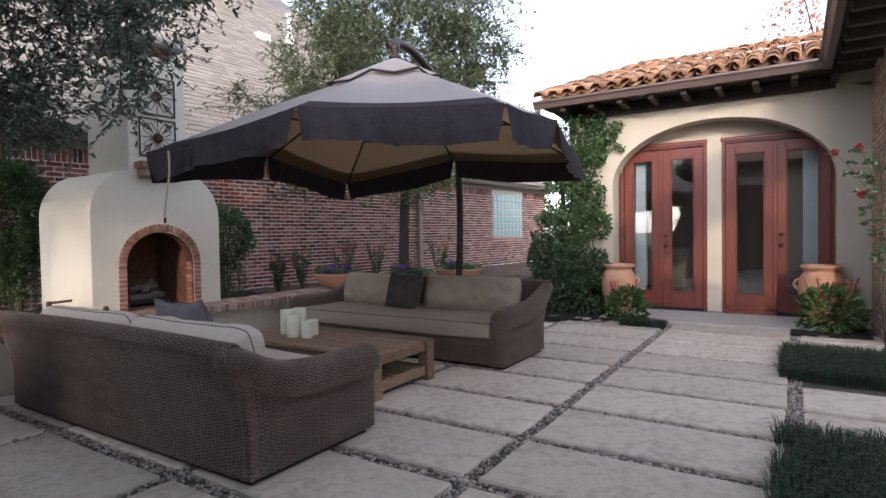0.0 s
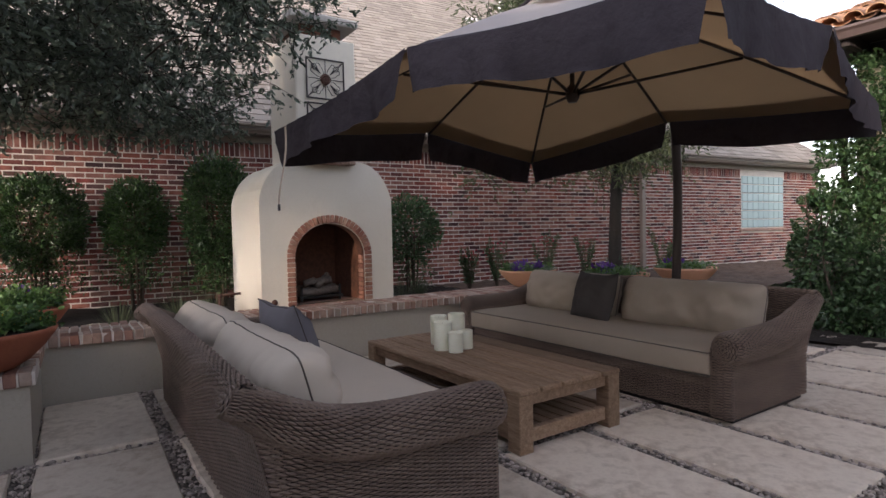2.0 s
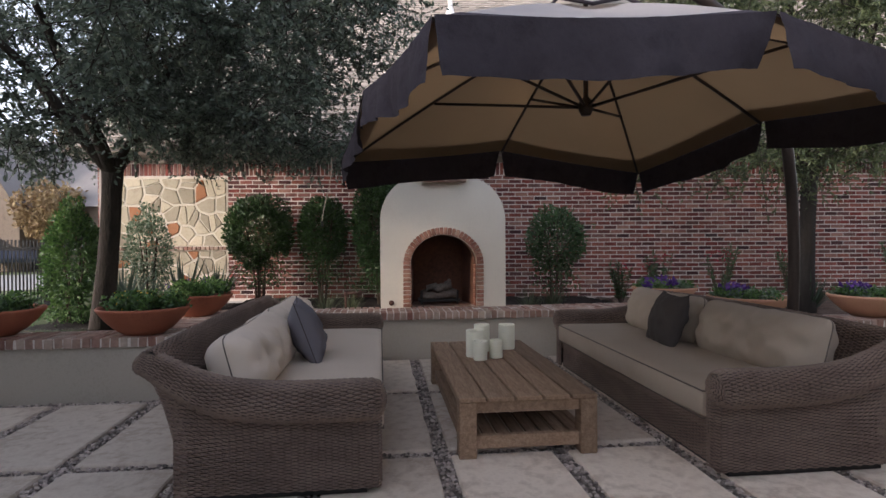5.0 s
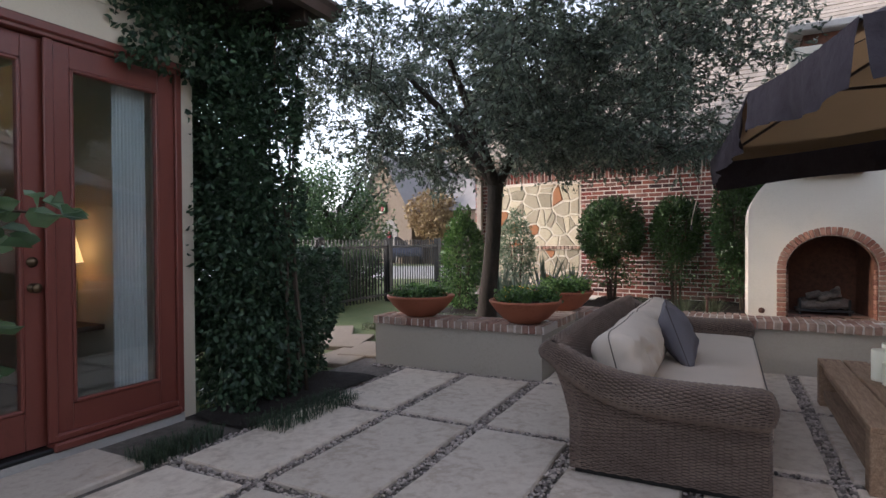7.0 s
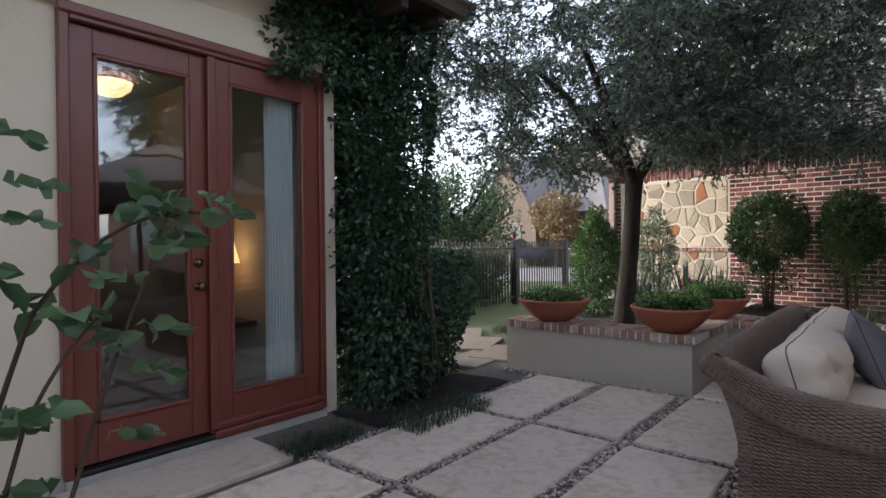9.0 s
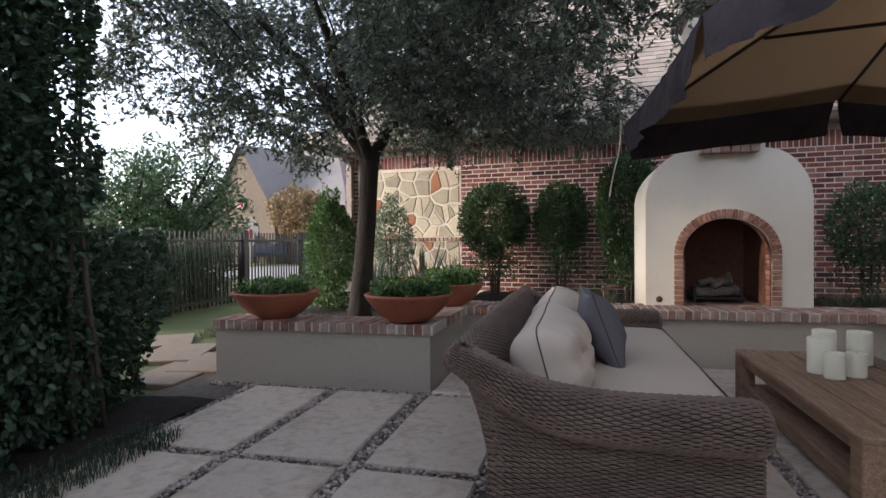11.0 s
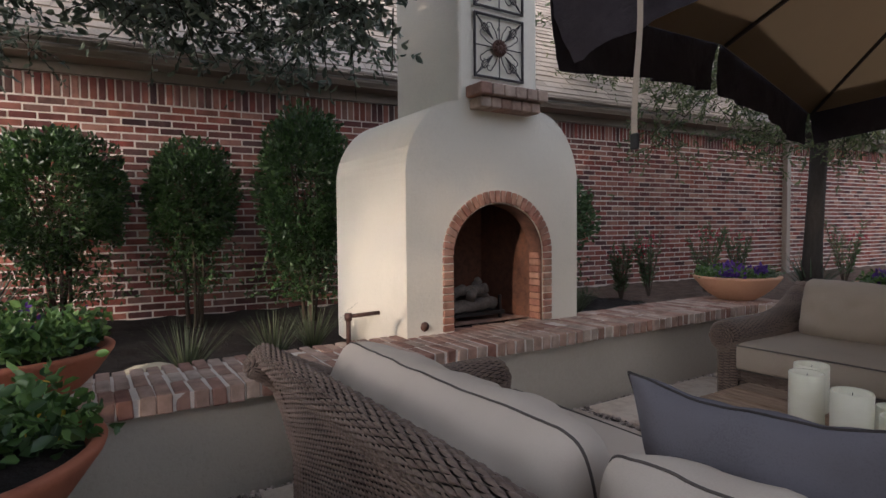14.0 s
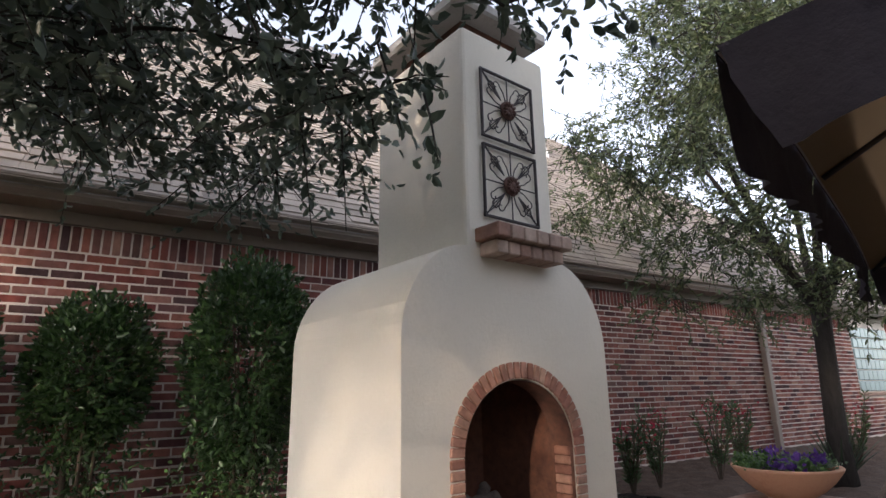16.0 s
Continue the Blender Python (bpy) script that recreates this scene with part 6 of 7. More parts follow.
rose(pose(.75, 6.95, 0), "tall rose with crimson blooms beside the brick pier",
     [[(0, 0, 0), (-.05, 0, .9), (-.15, -.05, 1.6), (-.42, -.1, 1.98)], [(0, 0, 0), (0, .05, 1.0), (-.1, .0, 1.7), (-.22, -.05, 2.02)], [(0, 0, 0), (.05, 0, .8), (-.1, -.1, 1.3), (-.2, -.1, 1.55)], [(0, 0, 0), (-.05, .1, .8), (-.02, .1, 1.5), (-.05, .05, 1.9)]], 121, .075, 3)


# ---- trees ----
def tree(name, label, base, trunk_pts, trunk_r, crown_c, crown_r, nclump, nleaf, ln, wid, bark, leafm, seed, flat=None, droop=.15, gaps=1.3, thresh=-.12, csize=.34, shell=.35, mains=6, bough=()):
    """Trunk, limbs that reach out to clump points in an uneven crown, twigs, and leaves round them."""
    t = thing(name, label, "tree", m=pose(*base))
    rg = np.random.default_rng(seed)
    tp = [Vector(p) for p in trunk_pts]
    part("trunk", Geo().tube([tuple(p) for p in tp], trunk_r, 16), bark, t, smooth=True)
    pts = blob_points(nclump, crown_c, crown_r, seed, shell, gaps, thresh)[:, :3]
    if flat is not None:
        pts[:, 2] = np.maximum(pts[:, 2], flat + .25 * rg.uniform(0, 1, len(pts)))
    for q in bough:
        pts = np.vstack([pts, np.array(q) + rg.normal(0, .10, (1, 3))])
    order = np.argsort(np.linalg.norm(pts - np.array(tp[-1]), axis=1))
    limbs = Geo()
    skel = [tp[-1]]
    for k in range(mains):
        a = 2 * math.pi * (k + rg.uniform(-.25, .25)) / mains
        reach, up = crown_r[0] * rg.uniform(.32, .5), (crown_c[2] - tp[-1].z) * rg.uniform(.75, 1.15)
        e = tp[-1] + Vector((reach * math.cos(a), reach * math.sin(a), up))
        m1 = tp[-1].lerp(e, .35) + Vector((0, 0, -.04 * up))
        m2 = tp[-1].lerp(e, .7) + Vector((rg.normal(0, .05), rg.normal(0, .05), .03))
        s0 = tp[-1] - Vector((0, 0, .12))
        r1 = trunk_r[-1] * rg.uniform(.52, .7)
        limbs.tube([tuple(s0), tuple(m1), tuple(m2), tuple(e)], [r1, r1 * .85, r1 * .6, r1 * .38], 10, cap=False)
        skel += [m1, m1.lerp(m2, .5), m2, m2.lerp(e, .5), e]
    for o in order:
        p = Vector(pts[o])
        best = min(skel, key=lambda q: (q - p).length + .35 * (q - tp[-1]).length)
        d = (p - best).length
        if d < .05:
            continue
        lvl = (best - tp[-1]).length
        r0 = max(.005, trunk_r[-1] * .34 * math.exp(-lvl * .5) * min(1, .35 + d * .25))
        mid = best.lerp(p, .5) + Vector((rg.normal(0, .06 * d), rg.normal(0, .06 * d), .10 * d))
        limbs.tube([tuple(best), tuple(best.lerp(mid, .5) + Vector((0, 0, .03 * d))), tuple(mid), tuple(p)], [r0, r0 * .8, r0 * .62, max(.003, r0 * .3)], 6, cap=False)
        skel += [best.lerp(mid, .6), mid, mid.lerp(p, .5), p]
    part("branchwork", limbs, bark, t, smooth=True)
    per = nleaf // len(pts)
    pos, axs = [], []
    tw = Geo()
    for p in pts:
        k = max(1, per // 13)
        for s in range(k):
            d = Vector(rg.normal(0, 1, 3)).normalized()
            d.z = d.z * .7 - droop
            l = csize * rg.uniform(.55, 1.35)
            a = Vector(p) + Vector(rg.normal(0, csize * .22, 3))
            e = a + d * l
            if s % 2 == 0:
                tw.tube([tuple(a), tuple(a.lerp(e, .5) + Vector((0, 0, .02))), tuple(e)], [.004, .003, .0015], 4, cap=False)
            for q in range(13):
                f = rg.uniform(.1, 1.0)
                pos.append(tuple(a.lerp(e, f)))
                axs.append(tuple(d * .9 + Vector(rg.normal(0, .65, 3))))
    part("twig_spray", tw, bark, t)
    pos, axs = np.array(pos), np.array(axs)
    link("crown", leaves(pos, axs, ln * rg.uniform(.6, 1.3, len(pos)), wid), leafm, t, "many small leaves with gaps of sky")
    return t


tree("courtyard_tree", "spreading live oak with a dense grey-green crown and forked trunk", (-5.72, -.2, .2),
     [(0, 0, -.1), (.02, .02, .25), (.05, .08, .7), (.10, .14, 1.15), (.14, .18, 1.55), (.18, .21, 1.85)], [.16, .115, .10, .094, .092, .105],
     (.45, .45, 3.15), (2.9, 2.95, 1.65), 540, 140000, .047, .44, "bark", "oak", 41, flat=1.92, droop=.25, gaps=1.4, thresh=-.32, csize=.34, shell=.22, bough=((.4, 2.3, 2.05), (.75, 2.25, 1.98), (.2, 1.8, 2.0)))
tree("small_tree", "slender fine-leaved tree with an airy yellow-green crown", (-5.85, 7.9, .3),
     [(0, 0, -.1), (0, .01, .5), (.03, 0, 1.1), (.05, .02, 1.75)], [.12, .095, .085, .085],
     (-.1, -.35, 3.75), (2.3, 2.7, 2.5), 360, 98000, .062, .28, "bark_grey", "willow", 42, flat=1.65, droop=.3, gaps=1.2, thresh=-.1, csize=.42, shell=.25)

# ---- beyond the courtyard ----
fence = thing("iron_fence", "black wrought-iron fence with thin pickets", "fence", m=pose(-9.62, -4.15, -.05, 0, 0, 181))
FL = 5.2
for z in (.14, 1.18):
    part("rail", Geo().box(-3.4, FL, -.02, .02, z, z + .045), "black", fence)
pk = Geo().box(-.011, .011, -.011, .011, 0, 1.30).mesh("picket")
for k in range(int((FL + 3.4) / .115)):
    link("picket", pk, "black", fence, m=pose(-3.4 + k * .115, 0, .06))
for x in (-3.4, -2.4, 0, 2.4, 4.8):
    part("post", Geo().box(-.06, .06, -.06, .06, 0, 1.36).box(-.07, .07, -.07, .07, 1.36, 1.40, .008), "black", fence, m=pose(x, 0, 0))

car = thing("parked_car", "dark blue parked car on the far street", "car", m=pose(-29, -15.2, 0, 0, 0, 31))
cs = [(-2.2, .45), (-2.25, .8), (-1.9, 1.0), (-1.4, 1.05), (-.9, 1.5), (.8, 1.55), (1.5, 1.1), (2.1, .95), (2.25, .6), (2.2, .4)]
cg = Geo().grid(np.array([[(x, y * (1 if z < 1.06 else .86), z) for x, z in cs] for y in (-.88, -.8, 0, .8, .88)]))
cg.f.append([tuple(range(len(cs))), tuple(4 * len(cs) + i for i in range(len(cs)))])
part("body", cg, "carpaint", car, smooth=False)
part("windscreen", Geo().add([(.85, -.7, 1.53), (.85, .7, 1.53), (1.5, .74, 1.14), (1.5, -.74, 1.14)], [(0, 1, 2, 3)]), "black", car)
for s in (-1, 1):
    part("side_window", Geo().box(-.85, .8, s * .775 - .01, s * .775 + .012, 1.12, 1.45), "black", car)
    for x in (-1.4, 1.4):
        w_ = part("wheel", Geo().lathe([(.0, -.1), (.3, -.1), (.34, -.06), (.34, .06), (.3, .1), (0, .1)], 24), "tyre", car, smooth=True, m=pose(x, s * .8, .34, 90))
        part("rim", Geo().lathe([(0, .11), (.2, .105), (.2, -.105), (0, -.11)], 16), "white", w_)


def far_house(m, label, w, d, h, roofh, seed):
    t = thing("neighbour_house", label, "house", m=m)
    part("wall", Geo().box(-w / 2, w / 2, -d / 2, d / 2, -.1, h), "farstone", t)
    part("roof", Geo().add([(-w / 2 - .4, -d / 2 - .4, h), (w / 2 + .4, -d / 2 - .4, h), (w / 2 + .4, d / 2 + .4, h), (-w / 2 - .4, d / 2 + .4, h), (-w * .18, 0, h + roofh), (w * .18, 0, h + roofh)],
                           [(0, 1, 5, 4), (1, 2, 5), (2, 3, 4, 5), (3, 0, 4), (3, 2, 1, 0)]), "shingle_far", t)
    # front gable
    gw, gx, gy = w * .34, w * .05, -d / 2 - 1.0
    part("gable", Geo().add([(gx - gw / 2, gy, -.1), (gx + gw / 2, gy, -.1), (gx + gw / 2, gy, h), (gx, gy, h + roofh * .85), (gx - gw / 2, gy, h), (gx - gw / 2, -d / 2, -.1), (gx + gw / 2, -d / 2, -.1), (gx + gw / 2, -d / 2, h), (gx - gw / 2, -d / 2, h)],
                            [(0, 1, 2, 3, 4), (1, 6, 7, 2), (5, 0, 4, 8)]), "farstone", t)
    part("gable_roof", Geo().add([(gx - gw / 2 - .4, gy - .3, h - .35), (gx, gy - .3, h + roofh * .9), (gx + gw / 2 + .4, gy - .3, h - .35), (gx - gw / 2 - .4, 0, h - .35), (gx, 0, h + roofh * .9), (gx + gw / 2 + .4, 0, h - .35)],
                                 [(0, 3, 4, 1), (1, 4, 5, 2)]), "shingle_far", t)
    dr = part("door", arch_panel(gx + gw * .12, gy - .03, 1.5, 2.6), "black", t)
    wr = part("wreath", Geo().tube([(.32 * math.cos(a), 0, .32 * math.sin(a)) for a in np.linspace(0, 2 * np.pi, 20)], .09, 8), "holly", t, "round green wreath with a red bow", m=pose(gx, gy - .1, h + .4))
    part("bow", Geo().box(-.16, .16, -.06, .06, -.14, .14, .03), "red", wr, "red ribbon bow", m=pose(0, -.06, -.1))
    part("door_wreath", Geo().box(-.14, .14, -.05, .05, -.3, .14, .03), "red", dr, "red door ribbon", m=pose(gx + gw * .12, gy - .1, 1.75))
    for x in (-w * .36, -w * .24, w * .36):
        wd = part("window", Geo().box(x - .55, x + .55, -d / 2 - .04, -d / 2 + .02, 1.0, 2.5), "black", t)
        part("window_frame", Geo().box(x - .6, x - .54, -d / 2 - .07, -d / 2 - .03, .95, 2.55).box(x + .54, x + .6, -d / 2 - .07, -d / 2 - .03, .95, 2.55).box(x - .6, x + .6, -d / 2 - .07, -d / 2 - .03, 2.5, 2.56).box(x - .6, x + .6, -d / 2 - .09, -d / 2 - .03, .94, 1.0), "white", wd)
    return t


def arch_panel(x, y, w, h):
    pts = [(x - w / 2, y, 0), (x + w / 2, y, 0)] + [(x + w / 2 * math.cos(a), y, h - w / 2 + w / 2 * math.sin(a)) for a in np.linspace(0, math.pi, 14)]
    n_ = len(pts)
    return Geo().add(pts + [(p[0], p[1] + .06, p[2]) for p in pts], [tuple(range(n_))] + [(i, (i + 1) % n_, n_ + (i + 1) % n_, n_ + i) for i in range(n_)])


far_house(pose(-34.0, -15.5, 0, 0, 0, 62 + 8), "tan stone gabled house across the street with a wreath", 16, 9, 3.0, 4.2, 1)
far_house(pose(-32, -36, 0, 0, 0, 50), "stone house further along the street", 15, 9, 3.0, 4.5, 2)


def simple_tree(base, label, r, h, mat, seed, n=5000, ln=.22, low=.25):
    t = thing("street_tree", label, "tree", "trees along the street", m=pose(*base))
    part("trunk", Geo().tube([(0, 0, -.1), (.03, 0, h * .25), (0, .04, h * .6)], [.16, .12, .06], 8), "bark_grey", t, smooth=True)
    rg = np.random.default_rng(seed)
    lb = Geo()
    for k in range(9):
        a = rg.uniform(0, 6.28)
        lb.tube([(.02, 0, h * (.25 + .03 * k)), (r * .4 * math.cos(a), r * .4 * math.sin(a), h * (.45 + .03 * k)), (r * .75 * math.cos(a), r * .75 * math.sin(a), h * (.55 + .04 * k))], [.06, .04, .015], 6)
    part("branchwork", lb, "bark_grey", t, smooth=True)
    p = blob_points(n, (0, 0, h * (low + (1 - low) / 2)), (r, r, h * (1 - low) / 2), seed, .3, 2.4, -.15)
    link("crown", leaves(p[:, :3], rg.normal(0, 1, (n, 3)), ln * rg.uniform(.6, 1.3, n), .6, six=False), mat, t)
    return t


simple_tree((-10.6, -7.6, 0), "loose green shrub tree behind the iron fence", 1.5, 3.3, "vine_n", 201, 9000, .09, .05)
simple_tree((-11.8, -7.2, 0), "grey-green evergreen by the side path", 1.7, 3.8, "vine_n", 202, 8000, .1, .05)
simple_tree((-27.5, -12.5, 0), "small street tree with yellow autumn leaves", 1.6, 4.2, "autumn", 203, 5000, .2, .3)
simple_tree((-40, -13, 0), "pink-red autumn street tree", 3.5, 9.5, "pinkleaf", 204, 5000, .4)
simple_tree((-36, -8.5, 0), "yellow-green street tree in autumn", 3.0, 8.0, "willow", 205, 5000, .4)
simple_tree((-46, -20, 0), "tall bare-looking autumn tree down the street", 4, 11, "autumn", 206, 5000, .45)
simple_tree((1.2, 26, 0), "tall thin-leaved tree above the tiled roof", 2.6, 11.5, "pinkleaf", 207, 1300, .2, .55)
for k, (x, y) in enumerate(((-6.5, -4.95), (-7.3, -4.9), (-8.1, -4.95), (-8.9, -4.95), (-9.7, -5.05))):
    shrub(pose(x, y, -.05), "dark green hedge shrub behind the iron fence", 1.25, .62, .05, "holly", 4200, .06, 230 + k)
p = np.random.default_rng(8)
rocks = [(-5.15, -.75, .27, .14), (-4.95, -1.0, .26, .1), (-6.0, 1.35, .33, .12)]
for k, (x, y, z, r) in enumerate(rocks):
    v = blob_points(1, (0, 0, 0), (1, 1, 1), k)
    t_ = np.linspace(0, np.pi, 9)
    q_ = np.linspace(0, 2 * np.pi, 14, endpoint=False)
    pts = np.array([[tuple((r * 1.5 * math.sin(a) * math.cos(b), r * math.sin(a) * math.sin(b), r * .75 * math.cos(a)) * np.array(1 + .2 * noise.noise((math.cos(b) * 1.5 + k, math.sin(b) * 1.5, math.cos(a) * 1.5)))) for b in q_] for a in t_])
    tagged(part("boulder", Geo().grid(pts, close_v=True), "stone", smooth=True, m=pose(x, y, z + r * .4, 0, 0, k * 50)), "pale rounded boulder half sunk in the mulch", "rock")


# ---- pieces of floors and walls ----
# neighbour's wall: stretcher bond with a soldier course on top; the stretch nearest to the walk as single bricks
BL, BH, JT = .190, .0525, .0140
rg = np.random.default_rng(77)


def pieces(y0, y1, z0, z1):
    """What is left of a brick once the stone panel and the window are cut out."""
    for (a, b, lo, hi) in ((STONE[0], STONE[1], -1, STONE[3]), (WIN[0], WIN[1], WIN[2] - .075, WIN[3])):
        if z1 > lo and z0 < hi and y1 > a and y0 < b:
            return [(p, q) for p, q in ((y0, a - .004), (b + .004, y1)) if q - p > .02]
    return [(y0, y1)]


brick_mesh = [Geo().box(-.04, .0065, -BL / 2, BL / 2, -BH / 2, BH / 2, .004, .0012).mesh("brick") for _ in range(6)]
soldier_mesh = [Geo().box(-.04, .0065, -BH / 2, BH / 2, -BL / 2, BL / 2, .004, .001).mesh("brick_soldier") for _ in range(3)]
stuff_g = Geo()
z = .345
count = 0
r_i = 0
PZ = (ZTOP - .195 - .345) / 29
while r_i < 29:
    y = Y0 + (0 if r_i % 2 else -(BL + JT) / 2)
    while y < Y1 - .1:
        a, b = max(y, Y0), min(y + BL, Y1)
        for a, b in (pieces(a, b, z, z + BH) if b - a > .03 else ()):
            dx = rg.normal(0, .0011)
            if .4 <= a and b <= 2.4 and b - a > BL - .001 and count < 270:
                link("brick", brick_mesh[int(rg.integers(6))], "brick_o", nb, m=pose(dx, (a + b) / 2, z + BH / 2 + rg.normal(0, .0012), rg.normal(0, .3)))
                count += 1
            else:
                stuff_g.box(-.02, .0065 + dx, a, b, z + rg.normal(0, .0012), z + BH + rg.normal(0, .0012), 0, .0014)
        y += BL + JT
    z += PZ
    r_i += 1
ys = Y0
while ys < Y1 - .08:
    if pieces(ys, ys + BH, ZTOP - .19, ZTOP) == [(ys, ys + BH)]:
        dx = rg.normal(0, .001)
        if .4 < ys < 2.3:
            link("brick", soldier_mesh[int(rg.integers(3))], "brick_o", nb, m=pose(dx, ys + BH / 2, ZTOP - BL / 2 - .004))
        else:
            stuff_g.box(-.02, .0065 + dx, ys, ys + BH, ZTOP - .004 - BL, ZTOP - .004, 0, .0012)
    ys += BH + JT
tagged(part("brickwork", stuff_g, "brick", nb, "red brick courses further along the wall"), kind="stuff")

# porch pier bricks
pg_ = Geo()
z = 0.0
row = 0
while z < 3.1:
    y = 7.32 - (0 if row % 2 else .1)
    while y < 8.58:
        a, b = max(y, 7.32), min(y + BL, 8.58)
        if b - a > .03:
            pg_.box(.788, .86, a, b, z, z + BH, 0, .002)
        y += BL + JT
    x = .80
    while x < 1.24:
        pg_.box(x, min(x + BL, 1.24), 7.308, 7.36, z, z + BH, 0, .002)
        x += BL + JT
    z += BH + JT
    row += 1
tagged(part("brickwork", pg_, "tanbrick", pier), kind="stuff")

# brick caps of the seat walls: two bricks deep across, the front row overhanging
cap_m = [Geo().box(-.096, .096, -.0288, .0288, -.04, .038, .005, .0022).mesh("cap_brick") for _ in range(5)]
part("cap_mortar", Geo().box(-5.77, -5.309, .63, 6.17, WALL_T, .484).box(-5.31, -4.108, .635, 1.037, WALL_T, .483).box(-4.53, -4.109, -.80, .64, WALL_T, .482).box(-5.31, -4.128, 5.758, 6.14, WALL_T, .483).box(-4.57, -4.129, 6.14, 7.9, WALL_T, .482), "mortar", seat)
CP = .0685


def cap_run(x0, y0, x1, y1, rows):
    """Bricks laid across a wall from (x0, y0) to (x1, y1); rows: offsets of the brick centres from that line, to its left."""
    d = Vector((x1 - x0, y1 - y0, 0))
    n = int(d.length / CP)
    d.normalize()
    left = Vector((-d.y, d.x, 0))
    ang = math.degrees(math.atan2(left.y, left.x))
    for k in range(n):
        for i, off in enumerate(rows):
            p = Vector((x0, y0, .452)) + d * (k + .5) * CP + left * off
            e = rg.normal(0, .003, 2)
            link("cap_brick", cap_m[int(rg.integers(5))], "cap", seat, m=pose(p.x + e[0], p.y + e[1], .452 + rg.normal(0, .0018), rg.normal(0, .5), rg.normal(0, .5), ang + rg.normal(0, .7)))


cap_run(-5.30, .64, -5.30, 6.18, (.098, .30, .46))
cap_run(-5.30, 1.045, -4.50, 1.045, (-.098, -.30))
cap_run(-4.10, -.82, -4.10, 1.045, (.098, .30))
cap_run(-5.30, 5.75, -4.52, 5.75, (.098, .30))
cap_run(-4.12, 5.75, -4.12, 7.9, (.098, .30))

# pavers on a regular grid with gravel joints
PXS, PYS = [-5.36, -4.065, -2.735, -1.388, -.005, 1.36], [.285 + .69 * k for k in range(-1, 12)]
fl = setting("floor", "large pale limestone pavers in pebble joints", "floor")
HALF = .048
paver_cells = []
for i in range(len(PXS) - 1):
    for j in range(len(PYS) - 1):
        x0, x1, y0, y1 = PXS[i] + HALF, PXS[i + 1] - HALF, PYS[j] + HALF, PYS[j + 1] - HALF
        if i == 0 and (y1 < 1.0 or y0 > 5.75):
            continue
        if i == 1 and y0 > 6.8:
            continue
        if i == 4 and (1.1 < (y0 + y1) / 2 < 1.6 or 2.6 < (y0 + y1) / 2 < 4.0 or 5.3 < (y0 + y1) / 2 < 6.6):
            continue
        paver_cells.append((x0, x1, y0, y1))
        w, d = (x1 - x0) / 2, (y1 - y0) / 2
        n = 6
        edge = [(-w + 2 * w * t / n, -d) for t in range(n)] + [(w, -d + 2 * d * t / 3) for t in range(3)] + [(w - 2 * w * t / n, d) for t in range(n)] + [(-w, d - 2 * d * t / 3) for t in range(3)]
        edge = [(x + rg.normal(0, .0035), y + rg.normal(0, .0035)) for x, y in edge]
        m_ = len(edge)
        tz = rg.normal(0, .0015, 2)
        v = [(x * 1.0, y, -.06) for x, y in edge] + [(x * .999, y * .999, -.010) for x, y in edge] + [(x - math.copysign(.009, x), y - math.copysign(.009, y), .0 + tz[0] * x + tz[1] * y) for x, y in edge]
        f = [(k + q * m_, (k + 1) % m_ + q * m_, (k + 1) % m_ + (q + 1) * m_, k + (q + 1) * m_) for q in range(2) for k in range(m_)] + [tuple(range(2 * m_, 3 * m_))]
        part("paver", Geo().add(v, f), "paver", fl, m=pose((x0 + x1) / 2, (y0 + y1) / 2, 0))
part("door_slab", Geo().box(-1.30, -.0, -.98, -.46, -.06, .005, .01), "paver", fl)
part("stepping_stone", Geo().box(-.42, .42, -.3, .3, -.06, .0, .01), "flagstone", fl, m=pose(-4.75, -.62 + .2 - .8, 0, 0, 0, 12))
part("stepping_stone", Geo().box(-.45, .45, -.3, .3, -.06, .0, .01), "flagstone", fl, m=pose(-5.1, -1.95, -.01, 0, 0, 20))
part("stepping_stone", Geo().box(-.4, .4, -.26, .26, -.06, .0, .01), "flagstone", fl, m=pose(-5.75, -2.6, -.02, 0, 0, 35))
part("stepping_stone", Geo().box(-.4, .4, -.26, .26, -.06, .0, .01), "flagstone", fl, m=pose(-4.3, -1.35, -.01, 0, 0, 5))

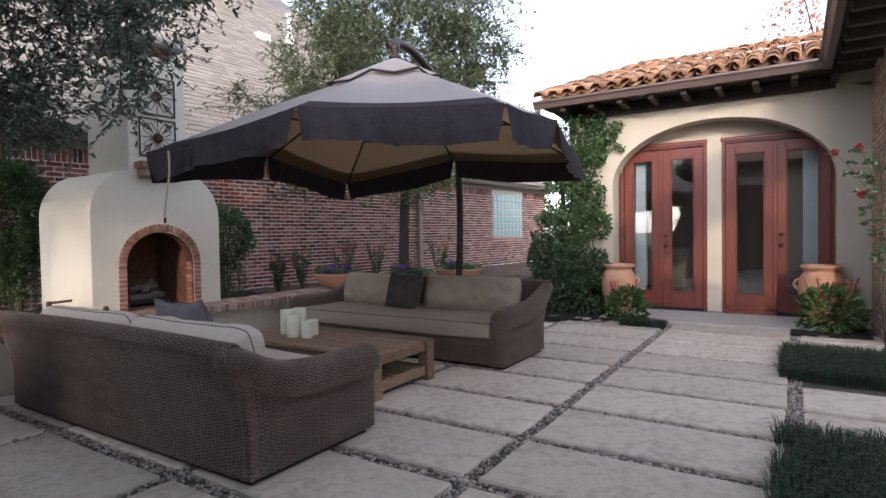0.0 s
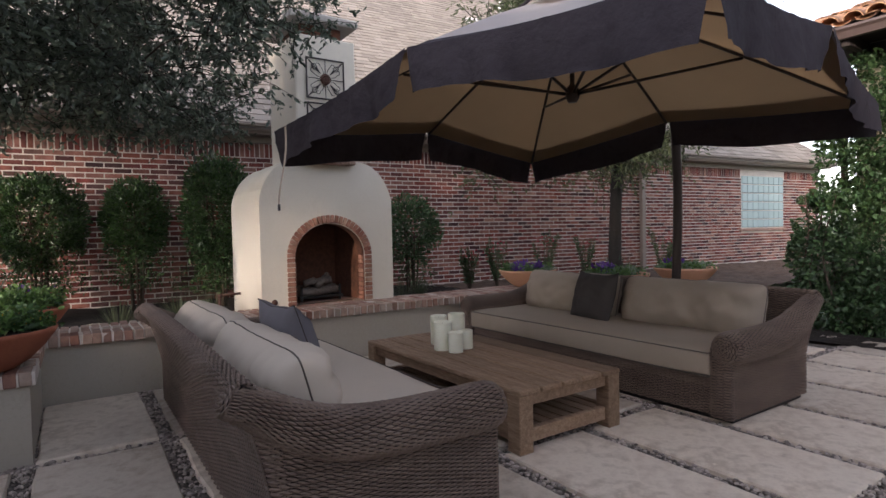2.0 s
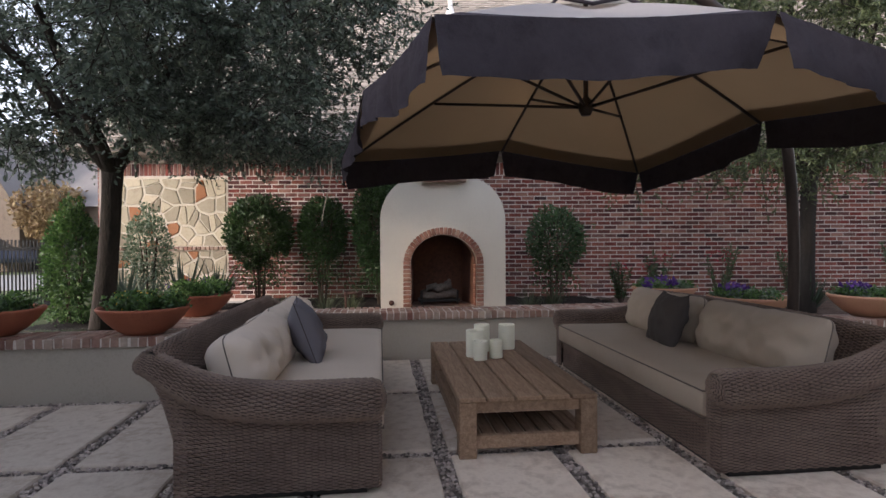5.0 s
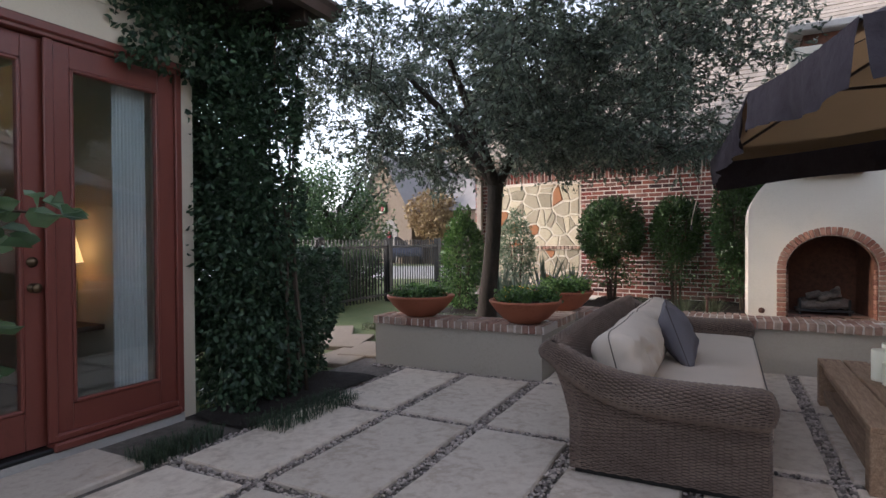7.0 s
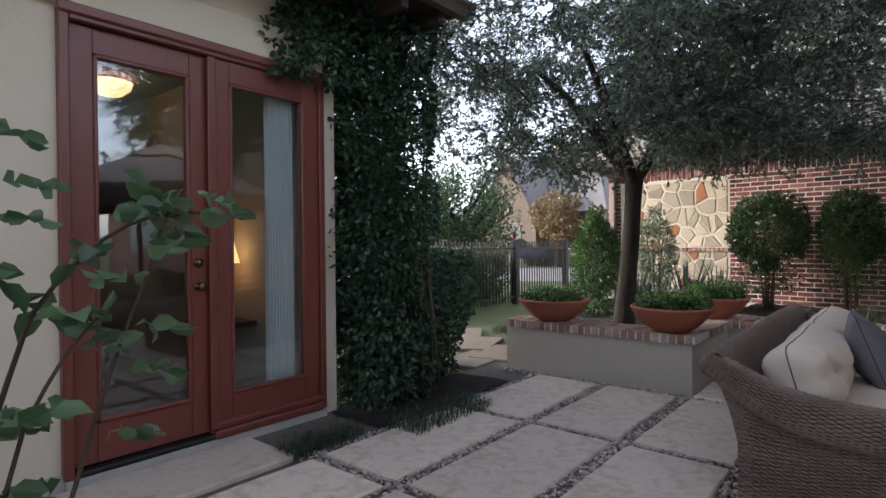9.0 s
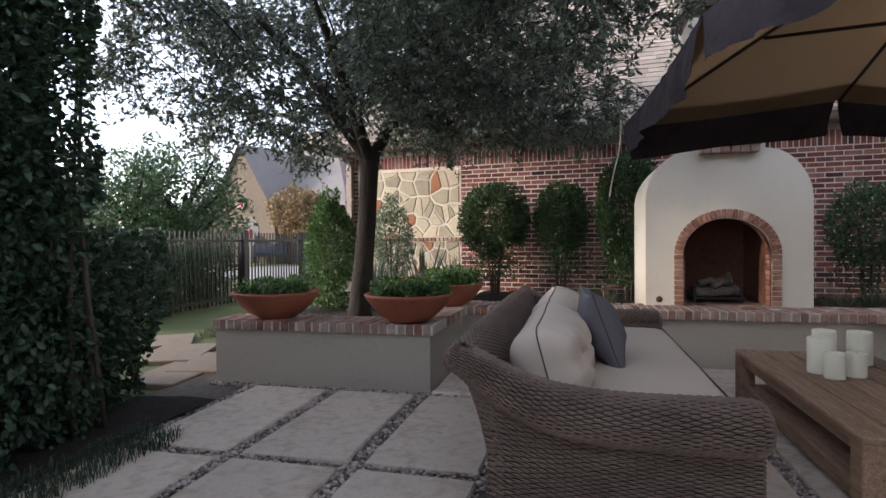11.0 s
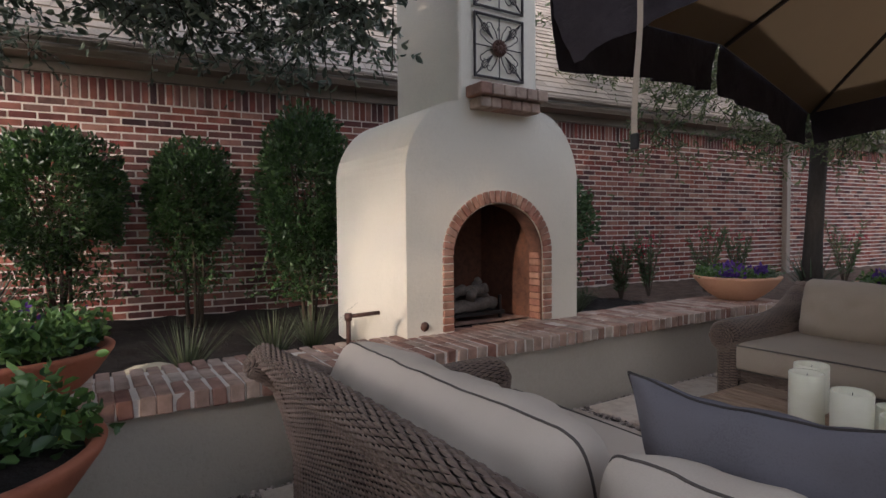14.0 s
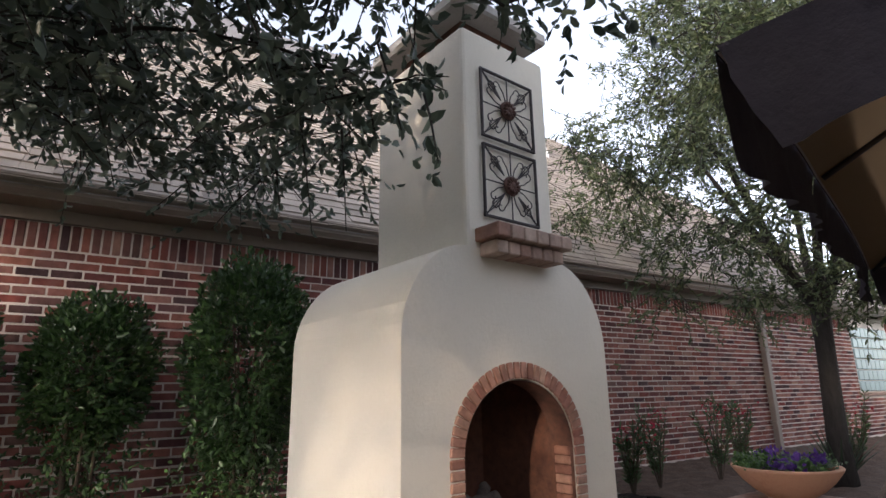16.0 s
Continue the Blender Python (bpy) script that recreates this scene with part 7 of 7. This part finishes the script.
# pebbles in the joints
ico = []
phi = (1 + 5 ** .5) / 2
for a in (-1, 1):
    for b in (-phi, phi):
        ico += [(0, a, b), (a, b, 0), (b, 0, a)]
ico = np.array(ico) / math.sqrt(1 + phi * phi)
bm = bmesh.new()
vs = [bm.verts.new(tuple(p)) for p in ico]
ch = bmesh.ops.convex_hull(bm, input=vs)
bm.verts.index_update()
ico_f = [tuple(v.index for v in f.verts) for f in bm.faces]
ico = np.array([tuple(v.co) for v in bm.verts])
bm.free()


def pebbles(cells, n, seed, r0=.008, r1=.017):
    q = np.random.default_rng(seed)
    P = []
    area = [(c[1] - c[0]) * (c[3] - c[2]) for c in cells]
    tot = sum(area)
    for c, a in zip(cells, area):
        k = int(n * a / tot)
        P.append(np.column_stack([q.uniform(c[0], c[1], k), q.uniform(c[2], c[3], k)]))
    P = np.concatenate(P)
    k = len(P)
    s = q.uniform(r0, r1, (k, 1, 1)) * q.uniform(.6, 1.25, (k, 1, 3))
    s[..., 2] *= .7
    ang = q.uniform(0, 6.28, k)
    c_, s_ = np.cos(ang), np.sin(ang)
    R2 = np.zeros((k, 3, 3))
    R2[:, 0, 0], R2[:, 0, 1], R2[:, 1, 0], R2[:, 1, 1], R2[:, 2, 2] = c_, -s_, s_, c_, 1
    V = np.einsum("kij,kvj->kvi", R2, ico[None] * s)
    V[..., 0] += P[:, None, 0]
    V[..., 1] += P[:, None, 1]
    V[..., 2] += (-.027 + q.uniform(0, .012, k))[:, None]
    F = (np.array(ico_f)[None] + (np.arange(k) * len(ico))[:, None, None]).reshape(-1, 3)
    me = bpy.data.meshes.new("pebbles")
    me.from_pydata(V.reshape(-1, 3).tolist(), [], F.tolist())
    me.polygons.foreach_set("use_smooth", [True] * len(me.polygons))
    return me


strips = []
for x in PXS[:-1]:
    strips.append((x - HALF, x + HALF, -.4, 7.9))
for y in PYS:
    strips.append((-5.3, 0.05 if y > 0 else -1.3, y - HALF, y + HALF))
strips.append((-5.36, -5.28, 1.05, 5.7))
strips.append((-4.13, -4.03, -.8, 1.1))
tagged(link("pebbles", pebbles(strips, 26000, 9), "pebble", fl), kind="stuff")
